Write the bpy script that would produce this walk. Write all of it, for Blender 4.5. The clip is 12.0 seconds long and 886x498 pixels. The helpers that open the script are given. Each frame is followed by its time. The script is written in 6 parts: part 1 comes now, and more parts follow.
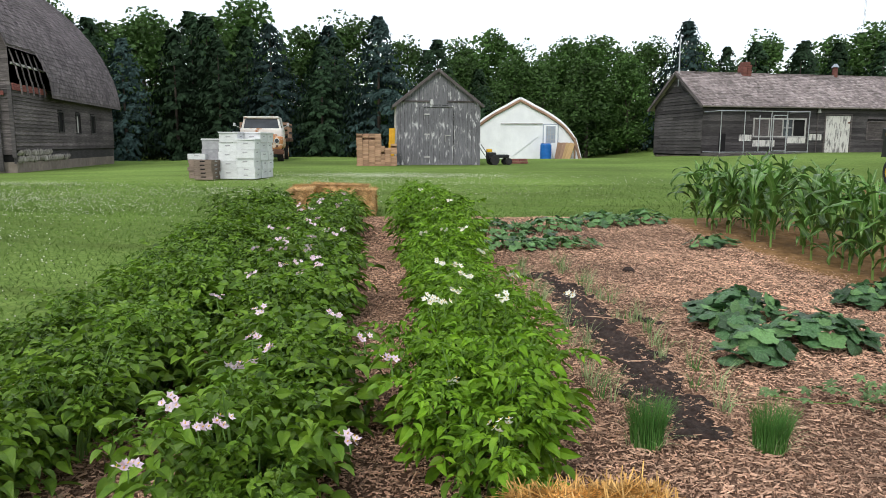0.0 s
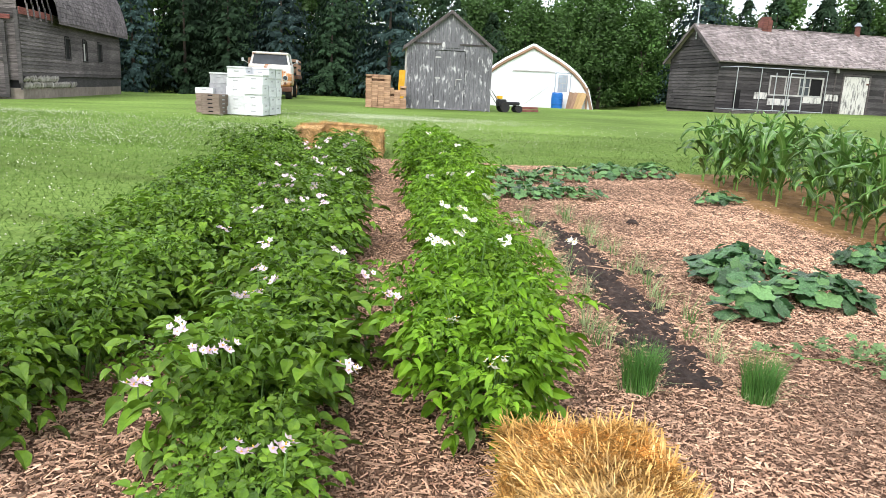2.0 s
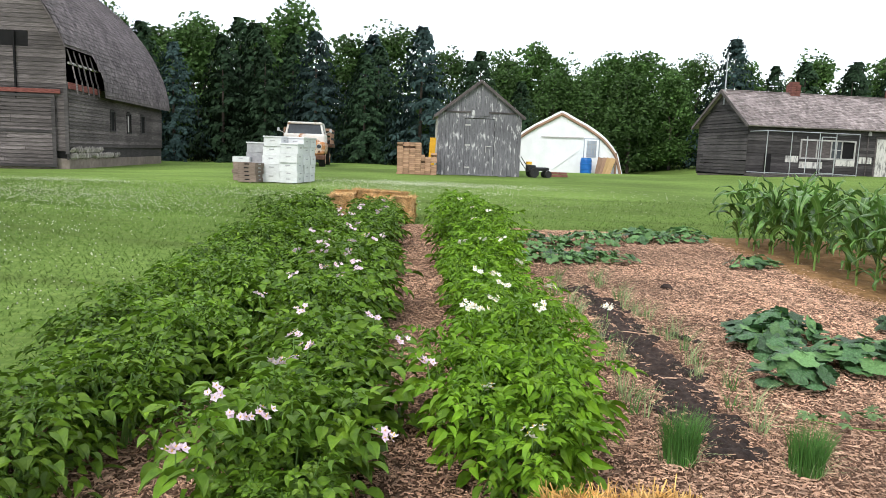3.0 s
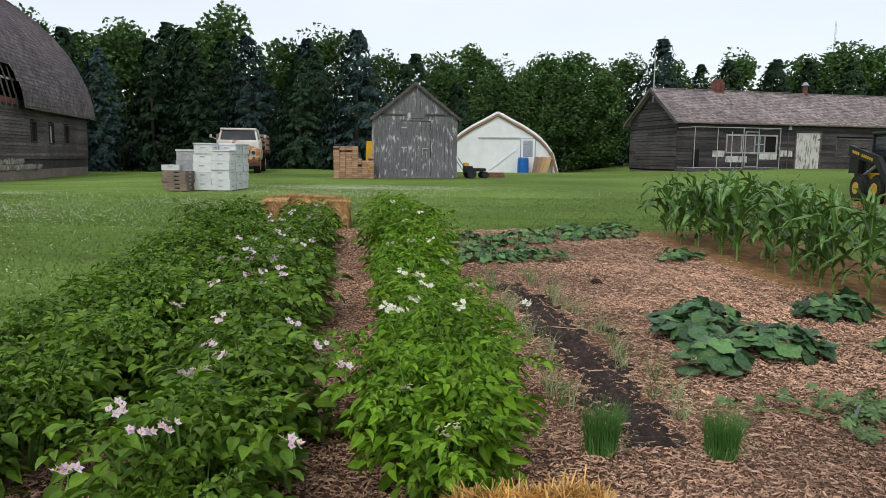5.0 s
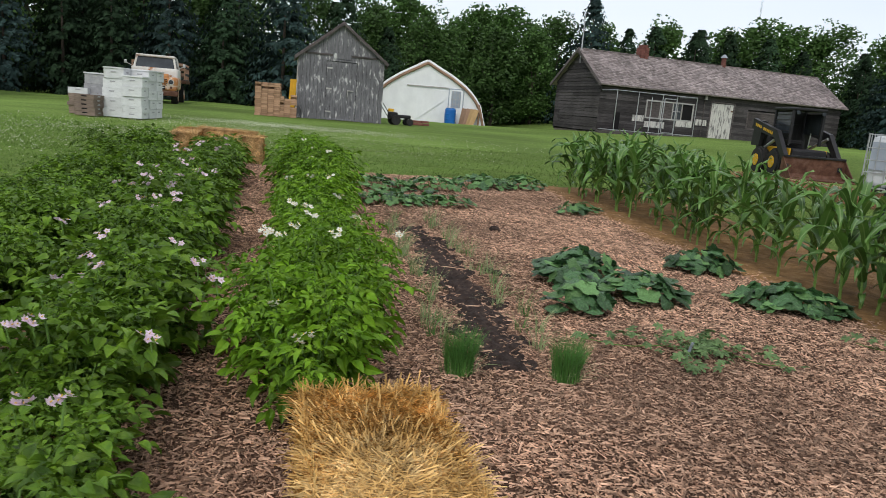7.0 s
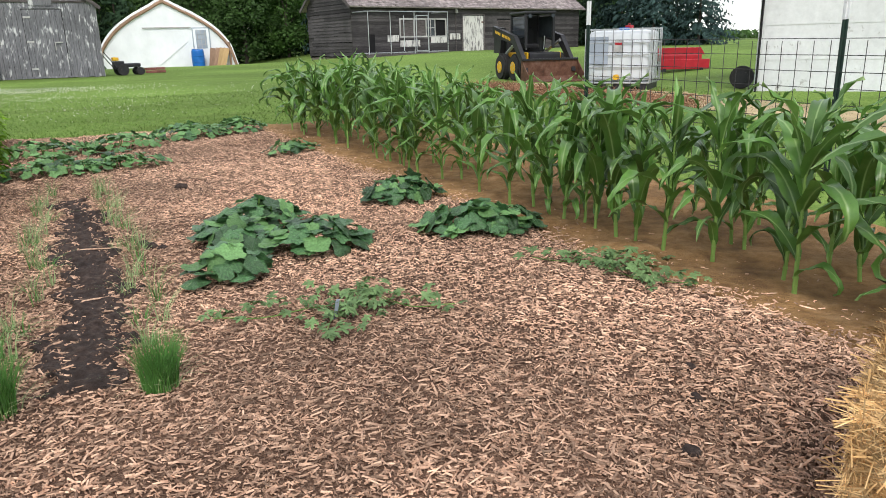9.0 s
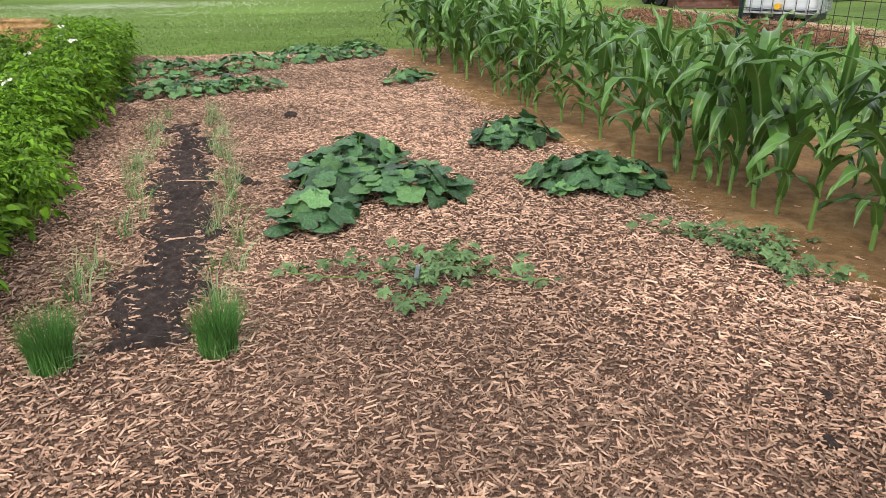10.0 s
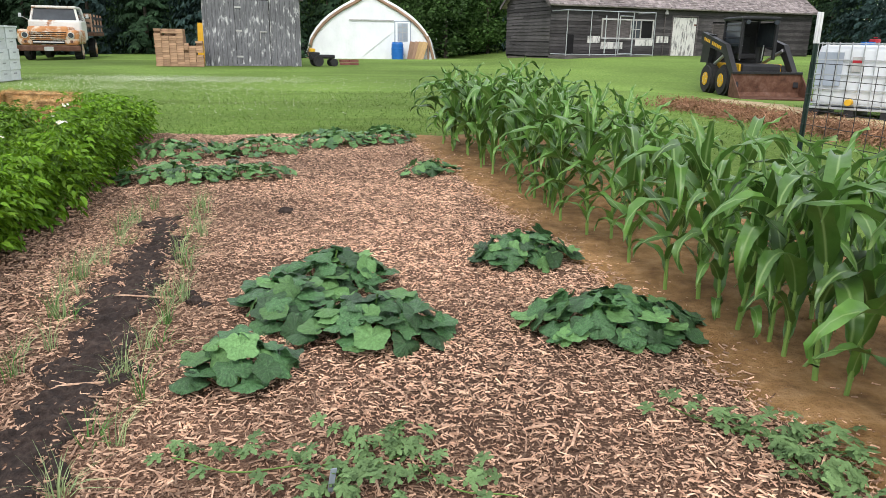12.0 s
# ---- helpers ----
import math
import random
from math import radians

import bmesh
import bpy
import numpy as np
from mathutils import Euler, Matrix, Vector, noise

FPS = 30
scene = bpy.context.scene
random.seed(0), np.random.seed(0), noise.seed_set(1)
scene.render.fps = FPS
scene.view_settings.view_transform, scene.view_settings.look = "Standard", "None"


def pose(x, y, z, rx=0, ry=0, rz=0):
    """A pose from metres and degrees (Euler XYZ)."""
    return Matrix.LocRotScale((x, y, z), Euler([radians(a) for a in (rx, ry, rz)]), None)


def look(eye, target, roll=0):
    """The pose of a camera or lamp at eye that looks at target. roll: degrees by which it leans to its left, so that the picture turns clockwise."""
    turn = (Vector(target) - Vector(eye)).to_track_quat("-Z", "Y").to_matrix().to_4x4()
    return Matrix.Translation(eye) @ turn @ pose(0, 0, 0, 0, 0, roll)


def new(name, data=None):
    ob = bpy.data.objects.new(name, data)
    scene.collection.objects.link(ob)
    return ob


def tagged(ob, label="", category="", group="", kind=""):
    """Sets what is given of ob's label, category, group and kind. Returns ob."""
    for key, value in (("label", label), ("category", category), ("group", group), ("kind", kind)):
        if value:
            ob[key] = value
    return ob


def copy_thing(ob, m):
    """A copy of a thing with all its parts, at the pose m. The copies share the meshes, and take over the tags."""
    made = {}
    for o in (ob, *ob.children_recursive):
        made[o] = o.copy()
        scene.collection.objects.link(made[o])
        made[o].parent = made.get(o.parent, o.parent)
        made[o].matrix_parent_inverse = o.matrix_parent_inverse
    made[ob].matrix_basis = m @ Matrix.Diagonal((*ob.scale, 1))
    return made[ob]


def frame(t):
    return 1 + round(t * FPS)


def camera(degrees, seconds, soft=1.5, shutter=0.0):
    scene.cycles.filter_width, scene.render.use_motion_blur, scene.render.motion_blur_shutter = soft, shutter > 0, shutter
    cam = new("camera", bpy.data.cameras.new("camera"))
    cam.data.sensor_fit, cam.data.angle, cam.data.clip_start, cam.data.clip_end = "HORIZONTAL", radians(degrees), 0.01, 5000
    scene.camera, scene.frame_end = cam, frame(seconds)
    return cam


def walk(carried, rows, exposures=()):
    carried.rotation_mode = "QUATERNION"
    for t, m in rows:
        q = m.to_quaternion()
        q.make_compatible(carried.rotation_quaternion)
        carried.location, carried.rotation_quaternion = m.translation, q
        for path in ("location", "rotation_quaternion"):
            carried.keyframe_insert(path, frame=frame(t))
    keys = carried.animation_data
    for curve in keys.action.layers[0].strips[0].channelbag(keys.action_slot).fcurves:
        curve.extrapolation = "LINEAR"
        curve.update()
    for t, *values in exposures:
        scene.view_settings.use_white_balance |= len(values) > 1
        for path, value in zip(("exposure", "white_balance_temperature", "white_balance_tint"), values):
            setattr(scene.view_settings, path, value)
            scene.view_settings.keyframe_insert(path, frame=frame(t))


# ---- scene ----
cam = camera(64.2, 12.0, soft=0.55, shutter=0.12)
PATH = [
    (0, (0.039, 0.117, 1.426), (0.006, 2.095, 1.131), 0.1),
    (0.5, (0.045, 0.111, 1.434), (0.073, 2.095, 1.182), 0.4),
    (1, (0.023, 0.091, 1.43), (-0.086, 2.05, 1.041), 0.9),
    (1.5, (0.056, 0.056, 1.413), (-0.033, 2.01, 0.996), 1.2),
    (2, (0.04, 0.075, 1.411), (-0.001, 2.025, 0.967), 2.6),
    (2.5, (0.049, 0.05, 1.43), (-0.074, 2.027, 1.157), 0.1),
    (3, (0.02, 0.064, 1.417), (-0.114, 2.042, 1.149), 2.0),
    (3.5, (0.064, 0.059, 1.435), (0.042, 2.039, 1.156), 0.9),
    (3.7, (0.085, 0.049, 1.434), (0.136, 2.028, 1.15), 1.9),
    (5.3, (0.154, 0.081, 1.409), (0.149, 2.066, 1.165), -0.3),
    (5.5, (0.163, 0.07, 1.41), (0.086, 2.055, 1.181), -0.2),
    (5.9, (0.139, 0.015, 1.416), (0.039, 2.005, 1.24), 0.7),
    (6, (0.149, 0.003, 1.42), (0.087, 1.99, 1.197), 1.7),
    (6.5, (0.181, -0.122, 1.398), (0.151, 1.859, 1.122), 3.6),
    (7, (0.37, -0.188, 1.377), (0.611, 1.759, 0.989), 4.8),
    (7.5, (0.825, -0.138, 1.358), (1.13, 1.815, 1.05), -1.5),
    (7.7, (0.934, -0.055, 1.35), (1.486, 1.849, 1.083), -2.1),
    (9.3, (1.662, 0.434, 1.381), (2.417, 2.166, 0.726), -0.8),
    (9.5, (1.74, 0.524, 1.431), (2.437, 2.26, 0.725), -0.1),
    (10, (1.83, 0.692, 1.425), (2.236, 2.501, 0.675), -0.6),
    (10.5, (1.867, 1.082, 1.455), (2.709, 2.74, 0.719), 7.6),
    (10.8, (1.884, 1.187, 1.501), (2.524, 2.999, 0.945), 4.6),
    (11, (1.983, 1.257, 1.502), (2.562, 3.089, 0.947), 2.1),
    (11.5, (2.319, 1.444, 1.479), (2.646, 3.341, 0.937), 0.4),
    (12, (2.433, 1.533, 1.512), (2.697, 3.434, 0.949), 0.9),
]
EXPOSURES = [(0, 0.1), (0.5, 0.1), (1.0, -0.05), (1.5, 0.6), (2.0, 0.85), (2.5, 0.75), (3.0, 0.45), (3.5, 0.25), (5.5, -0.4), (6.5, -0.45), (7.0, -0.3), (7.7, 0.18), (9.5, 0.4), (10.5, 0.42), (12, 0.45)]
walk(cam, [(t, look(eye, target, roll)) for t, eye, target, roll in PATH], EXPOSURES)

# ---------- world and sun: a bright, evenly overcast sky ----------
world = bpy.data.worlds.new("overcast_sky")
scene.world = world
world.use_nodes = True
wn, wl = world.node_tree.nodes, world.node_tree.links
wn.clear()
w_out = wn.new("ShaderNodeOutputWorld")
w_sky = wn.new("ShaderNodeTexSky")
w_sky.sky_type = "NISHITA"
w_sky.sun_disc = False
w_sky.sun_elevation, w_sky.sun_rotation = radians(52), radians(200)
w_bg_sky = wn.new("ShaderNodeBackground")
w_bg_sky.inputs["Strength"].default_value = 0.06
w_bg_cloud = wn.new("ShaderNodeBackground")
w_bg_cloud.inputs["Strength"].default_value = 0.9
w_co = wn.new("ShaderNodeTexCoord")
w_map = wn.new("ShaderNodeMapping")
w_map.inputs["Scale"].default_value = (1.5, 1.5, 5)
w_noise = wn.new("ShaderNodeTexNoise")
w_noise.inputs["Scale"].default_value = 1.6
w_noise.inputs["Detail"].default_value = 6
w_ramp = wn.new("ShaderNodeValToRGB")
w_ramp.color_ramp.elements[0].position, w_ramp.color_ramp.elements[0].color = 0.3, (0.9, 0.93, 0.99, 1)
w_ramp.color_ramp.elements[1].position, w_ramp.color_ramp.elements[1].color = 0.7, (1, 1, 1.0, 1)
w_add = wn.new("ShaderNodeAddShader")
wl.new(w_co.outputs["Generated"], w_map.inputs["Vector"])
wl.new(w_map.outputs["Vector"], w_noise.inputs["Vector"])
wl.new(w_noise.outputs["Fac"], w_ramp.inputs["Fac"])
wl.new(w_ramp.outputs["Color"], w_bg_cloud.inputs["Color"])
wl.new(w_sky.outputs["Color"], w_bg_sky.inputs["Color"])
wl.new(w_bg_cloud.outputs[0], w_add.inputs[0])
wl.new(w_bg_sky.outputs[0], w_add.inputs[1])
wl.new(w_add.outputs[0], w_out.inputs["Surface"])

sun_data = bpy.data.lights.new("sun", "SUN")
sun_data.energy, sun_data.angle, sun_data.color = 1.5, radians(18), (1.0, 0.96, 0.9)
sun = new("sun", sun_data)
sun.matrix_world = look((-8, -14, 26), (0, 8, 0))


# ---------- materials ----------
def material(name, colours, scale=6.0, stretch=(1, 1, 1), rough=0.8, bump=0.3, metal=0.0, big=0.25, big_scale=0.7,
             vary=0.0, island=0.0, paint=None, through_light=0.0, spec=0.3, bump_dist=0.01, rib=None):
    """Noise between colours, a larger noise over it, per-piece variation, worn paint and thin-leaf light as asked."""
    m = bpy.data.materials.new(name)
    m.use_nodes = True
    n, l = m.node_tree.nodes, m.node_tree.links
    b = n["Principled BSDF"]
    co, mp = n.new("ShaderNodeTexCoord"), n.new("ShaderNodeMapping")
    mp.inputs["Scale"].default_value = stretch
    l.new(co.outputs["Object"], mp.inputs["Vector"])
    t = n.new("ShaderNodeTexNoise")
    t.inputs["Scale"].default_value, t.inputs["Detail"].default_value, t.inputs["Roughness"].default_value = scale, 7, 0.65
    l.new(mp.outputs["Vector"], t.inputs["Vector"])
    r = n.new("ShaderNodeValToRGB")
    e = r.color_ramp.elements
    while len(e) < len(colours):
        e.new(0.5)
    for k, c in enumerate(colours):
        e[k].position = 0.3 + 0.4 * k / max(1, len(colours) - 1)
        e[k].color = (*c, 1)
    l.new(t.outputs["Fac"], r.inputs["Fac"])
    colour = r.outputs["Color"]
    g = n.new("ShaderNodeTexNoise")
    g.inputs["Scale"].default_value, g.inputs["Detail"].default_value = big_scale, 3
    l.new(co.outputs["Object"], g.inputs["Vector"])
    mr = n.new("ShaderNodeMapRange")
    mr.inputs["From Min"].default_value, mr.inputs["From Max"].default_value = 0.3, 0.7
    mr.inputs["To Min"].default_value, mr.inputs["To Max"].default_value = 1 - big, 1 + big
    l.new(g.outputs["Fac"], mr.inputs["Value"])
    value = mr.outputs["Result"]
    for amount, socket in ((vary, "ob"), (island, "is")):
        if amount:
            src = n.new("ShaderNodeObjectInfo").outputs["Random"] if socket == "ob" else n.new("ShaderNodeNewGeometry").outputs["Random Per Island"]
            v = n.new("ShaderNodeMapRange")
            v.inputs["To Min"].default_value, v.inputs["To Max"].default_value = 1 - amount, 1 + amount
            l.new(src, v.inputs["Value"])
            mu = n.new("ShaderNodeMath")
            mu.operation = "MULTIPLY"
            l.new(value, mu.inputs[0])
            l.new(v.outputs["Result"], mu.inputs[1])
            value = mu.outputs[0]
    hs = n.new("ShaderNodeHueSaturation")
    l.new(colour, hs.inputs["Color"])
    l.new(value, hs.inputs["Value"])
    colour = hs.outputs["Color"]
    if paint:
        pc, low, high, pscale, pstretch = paint
        pm = n.new("ShaderNodeMapping")
        pm.inputs["Scale"].default_value = pstretch
        l.new(co.outputs["Object"], pm.inputs["Vector"])
        pt = n.new("ShaderNodeTexNoise")
        pt.inputs["Scale"].default_value, pt.inputs["Detail"].default_value, pt.inputs["Roughness"].default_value = pscale, 8, 0.7
        l.new(pm.outputs["Vector"], pt.inputs["Vector"])
        pr = n.new("ShaderNodeMapRange")
        pr.inputs["From Min"].default_value, pr.inputs["From Max"].default_value = low, high
        l.new(pt.outputs["Fac"], pr.inputs["Value"])
        mx = n.new("ShaderNodeMix")
        mx.data_type = "RGBA"
        l.new(pr.outputs["Result"], mx.inputs["Factor"])
        l.new(colour, mx.inputs["A"])
        mx.inputs["B"].default_value = (*pc, 1)
        colour = mx.outputs["Result"]
    if rib:
        shape, reach, rib_colour = rib
        line = n.new("ShaderNodeMath")
        if shape == "middle":
            xyz = n.new("ShaderNodeSeparateXYZ")
            l.new(co.outputs["Object"], xyz.inputs[0])
            line.operation = "ABSOLUTE"
            l.new(xyz.outputs["Y"], line.inputs[0])
        else:
            turn = n.new("ShaderNodeTexGradient")
            turn.gradient_type = "RADIAL"
            l.new(co.outputs["Object"], turn.inputs["Vector"])
            many = n.new("ShaderNodeMath")
            many.operation, many.inputs[1].default_value = "MULTIPLY", 10.0
            l.new(turn.outputs["Fac"], many.inputs[0])
            line.operation, line.inputs[1].default_value = "PINGPONG", 0.5
            l.new(many.outputs[0], line.inputs[0])
        fade = n.new("ShaderNodeMapRange")
        fade.inputs["From Min"].default_value, fade.inputs["From Max"].default_value = 0.0, reach
        fade.inputs["To Min"].default_value, fade.inputs["To Max"].default_value = 0.75, 0.0
        l.new(line.outputs[0], fade.inputs["Value"])
        rm = n.new("ShaderNodeMix")
        rm.data_type = "RGBA"
        l.new(fade.outputs["Result"], rm.inputs["Factor"])
        l.new(colour, rm.inputs["A"])
        rm.inputs["B"].default_value = (*rib_colour, 1)
        colour = rm.outputs["Result"]
    l.new(colour, b.inputs["Base Color"])
    b.inputs["Roughness"].default_value, b.inputs["Metallic"].default_value = rough, metal
    b.inputs["Specular IOR Level"].default_value = spec
    if bump:
        bp = n.new("ShaderNodeBump")
        bp.inputs["Strength"].default_value, bp.inputs["Distance"].default_value = bump, bump_dist
        l.new(t.outputs["Fac"], bp.inputs["Height"])
        l.new(bp.outputs["Normal"], b.inputs["Normal"])
    if through_light:
        tr = n.new("ShaderNodeBsdfTranslucent")
        l.new(colour, tr.inputs["Color"])
        ms = n.new("ShaderNodeMixShader")
        ms.inputs["Fac"].default_value = through_light
        l.new(b.outputs[0], ms.inputs[1])
        l.new(tr.outputs[0], ms.inputs[2])
        l.new(ms.outputs[0], n["Material Output"].inputs["Surface"])
    return m


M_LAWN = material("mown_grass", [(0.076, 0.134, 0.024), (0.124, 0.195, 0.04), (0.19, 0.258, 0.068)], scale=14, rough=0.95, bump=0.6, big=0.38, big_scale=0.16, spec=0.1, bump_dist=0.03,
                  paint=((0.075, 0.108, 0.022), 0.52, 0.72, 0.55, (0.28, 1.9, 1)))
M_BLADE = material("grass_blade", [(0.096, 0.17, 0.03), (0.16, 0.248, 0.055)], scale=3, rough=0.7, bump=0, island=0.3, big=0.35, big_scale=0.22, through_light=0.3, paint=((0.085, 0.122, 0.028), 0.52, 0.72, 0.55, (0.28, 1.9, 1)))
M_CLOVER = material("clover_bloom", [(0.45, 0.48, 0.34), (0.6, 0.61, 0.48)], scale=40, rough=0.9, bump=0, island=0.25)
M_MULCH = material("wood_mulch", [(0.035, 0.018, 0.011), (0.14, 0.076, 0.048), (0.37, 0.232, 0.155)], scale=75, stretch=(1, 1.5, 1), rough=0.95, bump=1.0, big=0.35, big_scale=0.8, bump_dist=0.02)
M_CHIP = material("wood_chip", [(0.25, 0.137, 0.088), (0.7, 0.468, 0.325)], scale=20, stretch=(1, 1, 1), rough=0.88, bump=0.2, island=0.66, big=0.45, big_scale=0.5)
M_SAND = material("tan_sand", [(0.15, 0.078, 0.03), (0.255, 0.14, 0.055), (0.35, 0.21, 0.1)], scale=9, rough=0.95, bump=1.0, big=0.3, big_scale=1.6, bump_dist=0.04)
M_SOIL = material("dark_soil", [(0.022, 0.0145, 0.0118), (0.05, 0.0338, 0.0275), (0.095, 0.067, 0.054)], scale=26, rough=0.98, bump=1.0, big=0.3, big_scale=2.5, bump_dist=0.05)
M_STRAW = material("straw", [(0.38, 0.21, 0.058), (0.62, 0.38, 0.125), (0.82, 0.58, 0.26)], scale=14, rough=0.6, bump=0.4, island=0.5, big=0.25, big_scale=4)
M_OLDSTRAW = material("old_straw", [(0.3, 0.165, 0.06), (0.5, 0.31, 0.13), (0.68, 0.48, 0.24)], scale=12, rough=0.75, bump=0.6, island=0.55, big=0.35, big_scale=5)
M_POTATO = material("potato_leaf", [(0.045, 0.104, 0.009), (0.098, 0.188, 0.0145), (0.178, 0.29, 0.027)], scale=9, rough=0.44, bump=0.5, island=0.36, vary=0.22, through_light=0.18, spec=0.24)
M_POTATO2 = material("light_potato_leaf", [(0.066, 0.15, 0.0085), (0.122, 0.242, 0.0135), (0.196, 0.33, 0.024)], scale=9, rough=0.46, bump=0.45, island=0.36, vary=0.18, through_light=0.2, spec=0.22)
M_STEM = material("green_stem", [(0.1, 0.2, 0.04), (0.15, 0.26, 0.06)], scale=8, rough=0.6, bump=0.1)
M_PINK = material("pink_petal", [(0.68, 0.48, 0.62), (0.82, 0.72, 0.78)], scale=20, rough=0.6, bump=0, island=0.12, through_light=0.2)
M_WHITE_PETAL = material("white_petal", [(0.75, 0.74, 0.62), (0.85, 0.84, 0.76)], scale=20, rough=0.6, bump=0, island=0.08, through_light=0.2)
M_YELLOW = material("yellow_anther", [(0.7, 0.42, 0.05), (0.8, 0.55, 0.08)], scale=20, rough=0.6, bump=0)
M_CORN = material("corn_leaf", [(0.05, 0.12, 0.021), (0.088, 0.192, 0.034), (0.15, 0.285, 0.062)], scale=3, stretch=(1, 1, 1), rough=0.34, bump=0.15, vary=0.38, big=0.3, big_scale=2.5, through_light=0.22, spec=0.5, rib=("middle", 0.007, (0.3, 0.42, 0.16)))
M_STALK = material("corn_stalk", [(0.16, 0.28, 0.06), (0.24, 0.36, 0.09)], scale=6, stretch=(1, 1, 0.3), rough=0.5, bump=0.15)
M_SQUASH = material("squash_leaf", [(0.028, 0.08, 0.026), (0.056, 0.14, 0.048), (0.125, 0.22, 0.1)], scale=13, rough=0.33, bump=0.8, vary=0.55, big=0.35, big_scale=6, through_light=0.15, spec=0.5, rib=("radial", 0.07, (0.11, 0.2, 0.09)))
M_SQUASH2 = material("young_squash_leaf", [(0.1, 0.215, 0.07), (0.18, 0.33, 0.12)], scale=13, rough=0.45, bump=0.6, vary=0.35, big=0.25, big_scale=6, through_light=0.2, rib=("radial", 0.07, (0.15, 0.29, 0.1)))
M_MELON = material("melon_leaf", [(0.11, 0.19, 0.065), (0.19, 0.3, 0.12)], scale=16, rough=0.7, bump=0.5, vary=0.25, island=0.15, through_light=0.15)
M_CHIVE = material("chive_blade", [(0.07, 0.19, 0.04), (0.12, 0.27, 0.06)], scale=5, rough=0.5, bump=0, island=0.3, through_light=0.15)
M_ONION = material("onion_blade", [(0.2, 0.3, 0.13), (0.38, 0.42, 0.2)], scale=5, rough=0.6, bump=0, island=0.35)
M_GREYWOOD = material("weathered_boards", [(0.045, 0.038, 0.038), (0.105, 0.09, 0.088), (0.2, 0.175, 0.168)], scale=5, stretch=(0.5, 0.5, 9), rough=0.9, bump=0.5, big=0.35, big_scale=0.6, vary=0.38)
M_GREYWOODV = material("weathered_upright_boards", [(0.085, 0.084, 0.094), (0.15, 0.147, 0.158), (0.22, 0.215, 0.225)], scale=6, stretch=(6, 6, 0.5), rough=0.9, bump=0.5, big=0.2, big_scale=0.8, island=0.12,
                       paint=((0.55, 0.545, 0.54), 0.555, 0.64, 2.5, (2.8, 2.8, 0.9)))
M_WHITEWORN = material("flaking_white_boards", [(0.136, 0.1275, 0.1232), (0.221, 0.2125, 0.204)], scale=6, stretch=(6, 6, 0.5), rough=0.85, bump=0.5, big=0.15, island=0.1,
                      paint=((0.62, 0.6, 0.56), 0.4, 0.52, 3.0, (3.0, 3.0, 0.7)))
M_WHITETRIM = material("worn_white_trim", [(0.32, 0.31, 0.3), (0.48, 0.465, 0.44)], scale=12, rough=0.85, bump=0.3, big=0.2, big_scale=2)
M_DARKWOOD = material("dark_old_boards", [(0.0306, 0.0282, 0.0294), (0.0582, 0.0526, 0.0526), (0.0979, 0.0887, 0.0857)], scale=5, stretch=(0.5, 0.5, 9), rough=0.9, bump=0.5, big=0.3, big_scale=0.7, vary=0.42)
M_SHINGLE = material("weathered_shingles", [(0.08, 0.068, 0.07), (0.15, 0.128, 0.13), (0.24, 0.208, 0.208)], scale=7, rough=0.95, bump=0.5, island=0.33, big=0.2, big_scale=0.5)
M_SHINGLE2 = material("pale_weathered_shingles", [(0.156, 0.1287, 0.1209), (0.2496, 0.2106, 0.2028), (0.3588, 0.312, 0.3003)], scale=7, rough=0.95, bump=0.5, island=0.35, big=0.25, big_scale=0.6)
M_REDPAINT = material("faded_red_boards", [(0.09, 0.035, 0.03), (0.2, 0.06, 0.05), (0.25, 0.11, 0.09)], scale=6, stretch=(1, 1, 5), rough=0.85, bump=0.3)
M_STONE = material("field_stone", [(0.17, 0.15, 0.13), (0.29, 0.265, 0.235), (0.4, 0.375, 0.34)], scale=7, rough=0.9, bump=0.5, vary=0.3)
M_CONCRETE = material("old_concrete", [(0.17, 0.14, 0.115), (0.26, 0.22, 0.185)], scale=6, rough=0.95, bump=0.4)
# near-black that puts the shade of openings and gaps into colour
M_DARK = material("shade_black", [(0.006, 0.006, 0.007), (0.012, 0.011, 0.011)], scale=4, rough=0.95, bump=0)
M_POLY = material("white_poly_sheet", [(0.78, 0.79, 0.81), (0.86, 0.87, 0.88)], scale=2.2, stretch=(1, 1, 0.7), rough=0.45, bump=0.5, big=0.06, big_scale=0.9, bump_dist=0.06)
M_LUMBER = material("old_lumber", [(0.22, 0.13, 0.085), (0.34, 0.22, 0.15)], scale=6, stretch=(4, 4, 0.6), rough=0.85, bump=0.3, vary=0.2)
M_PALEWOOD = material("tan_lumber", [(0.36, 0.23, 0.1), (0.5, 0.34, 0.17)], scale=6, stretch=(4, 4, 0.6), rough=0.8, bump=0.2, vary=0.15)
M_BLUE = material("blue_plastic", [(0.012, 0.11, 0.4), (0.02, 0.16, 0.5)], scale=4, rough=0.4, bump=0.05, big=0.1)
M_HIVE = material("white_hive_paint", [(0.55, 0.56, 0.56), (0.68, 0.69, 0.69)], scale=8, stretch=(1, 1, 2), rough=0.7, bump=0.2, vary=0.1, big=0.12, paint=((0.3, 0.28, 0.26), 0.63, 0.72, 5, (1, 1, 3)))
M_HIVEGREY = material("grey_hive_paint", [(0.28, 0.28, 0.29), (0.4, 0.4, 0.41)], scale=8, rough=0.8, bump=0.2, vary=0.15)
M_HIVEWOOD = material("bare_hive_wood", [(0.14, 0.105, 0.085), (0.25, 0.19, 0.155)], scale=8, stretch=(1, 1, 5), rough=0.9, bump=0.3, vary=0.3)
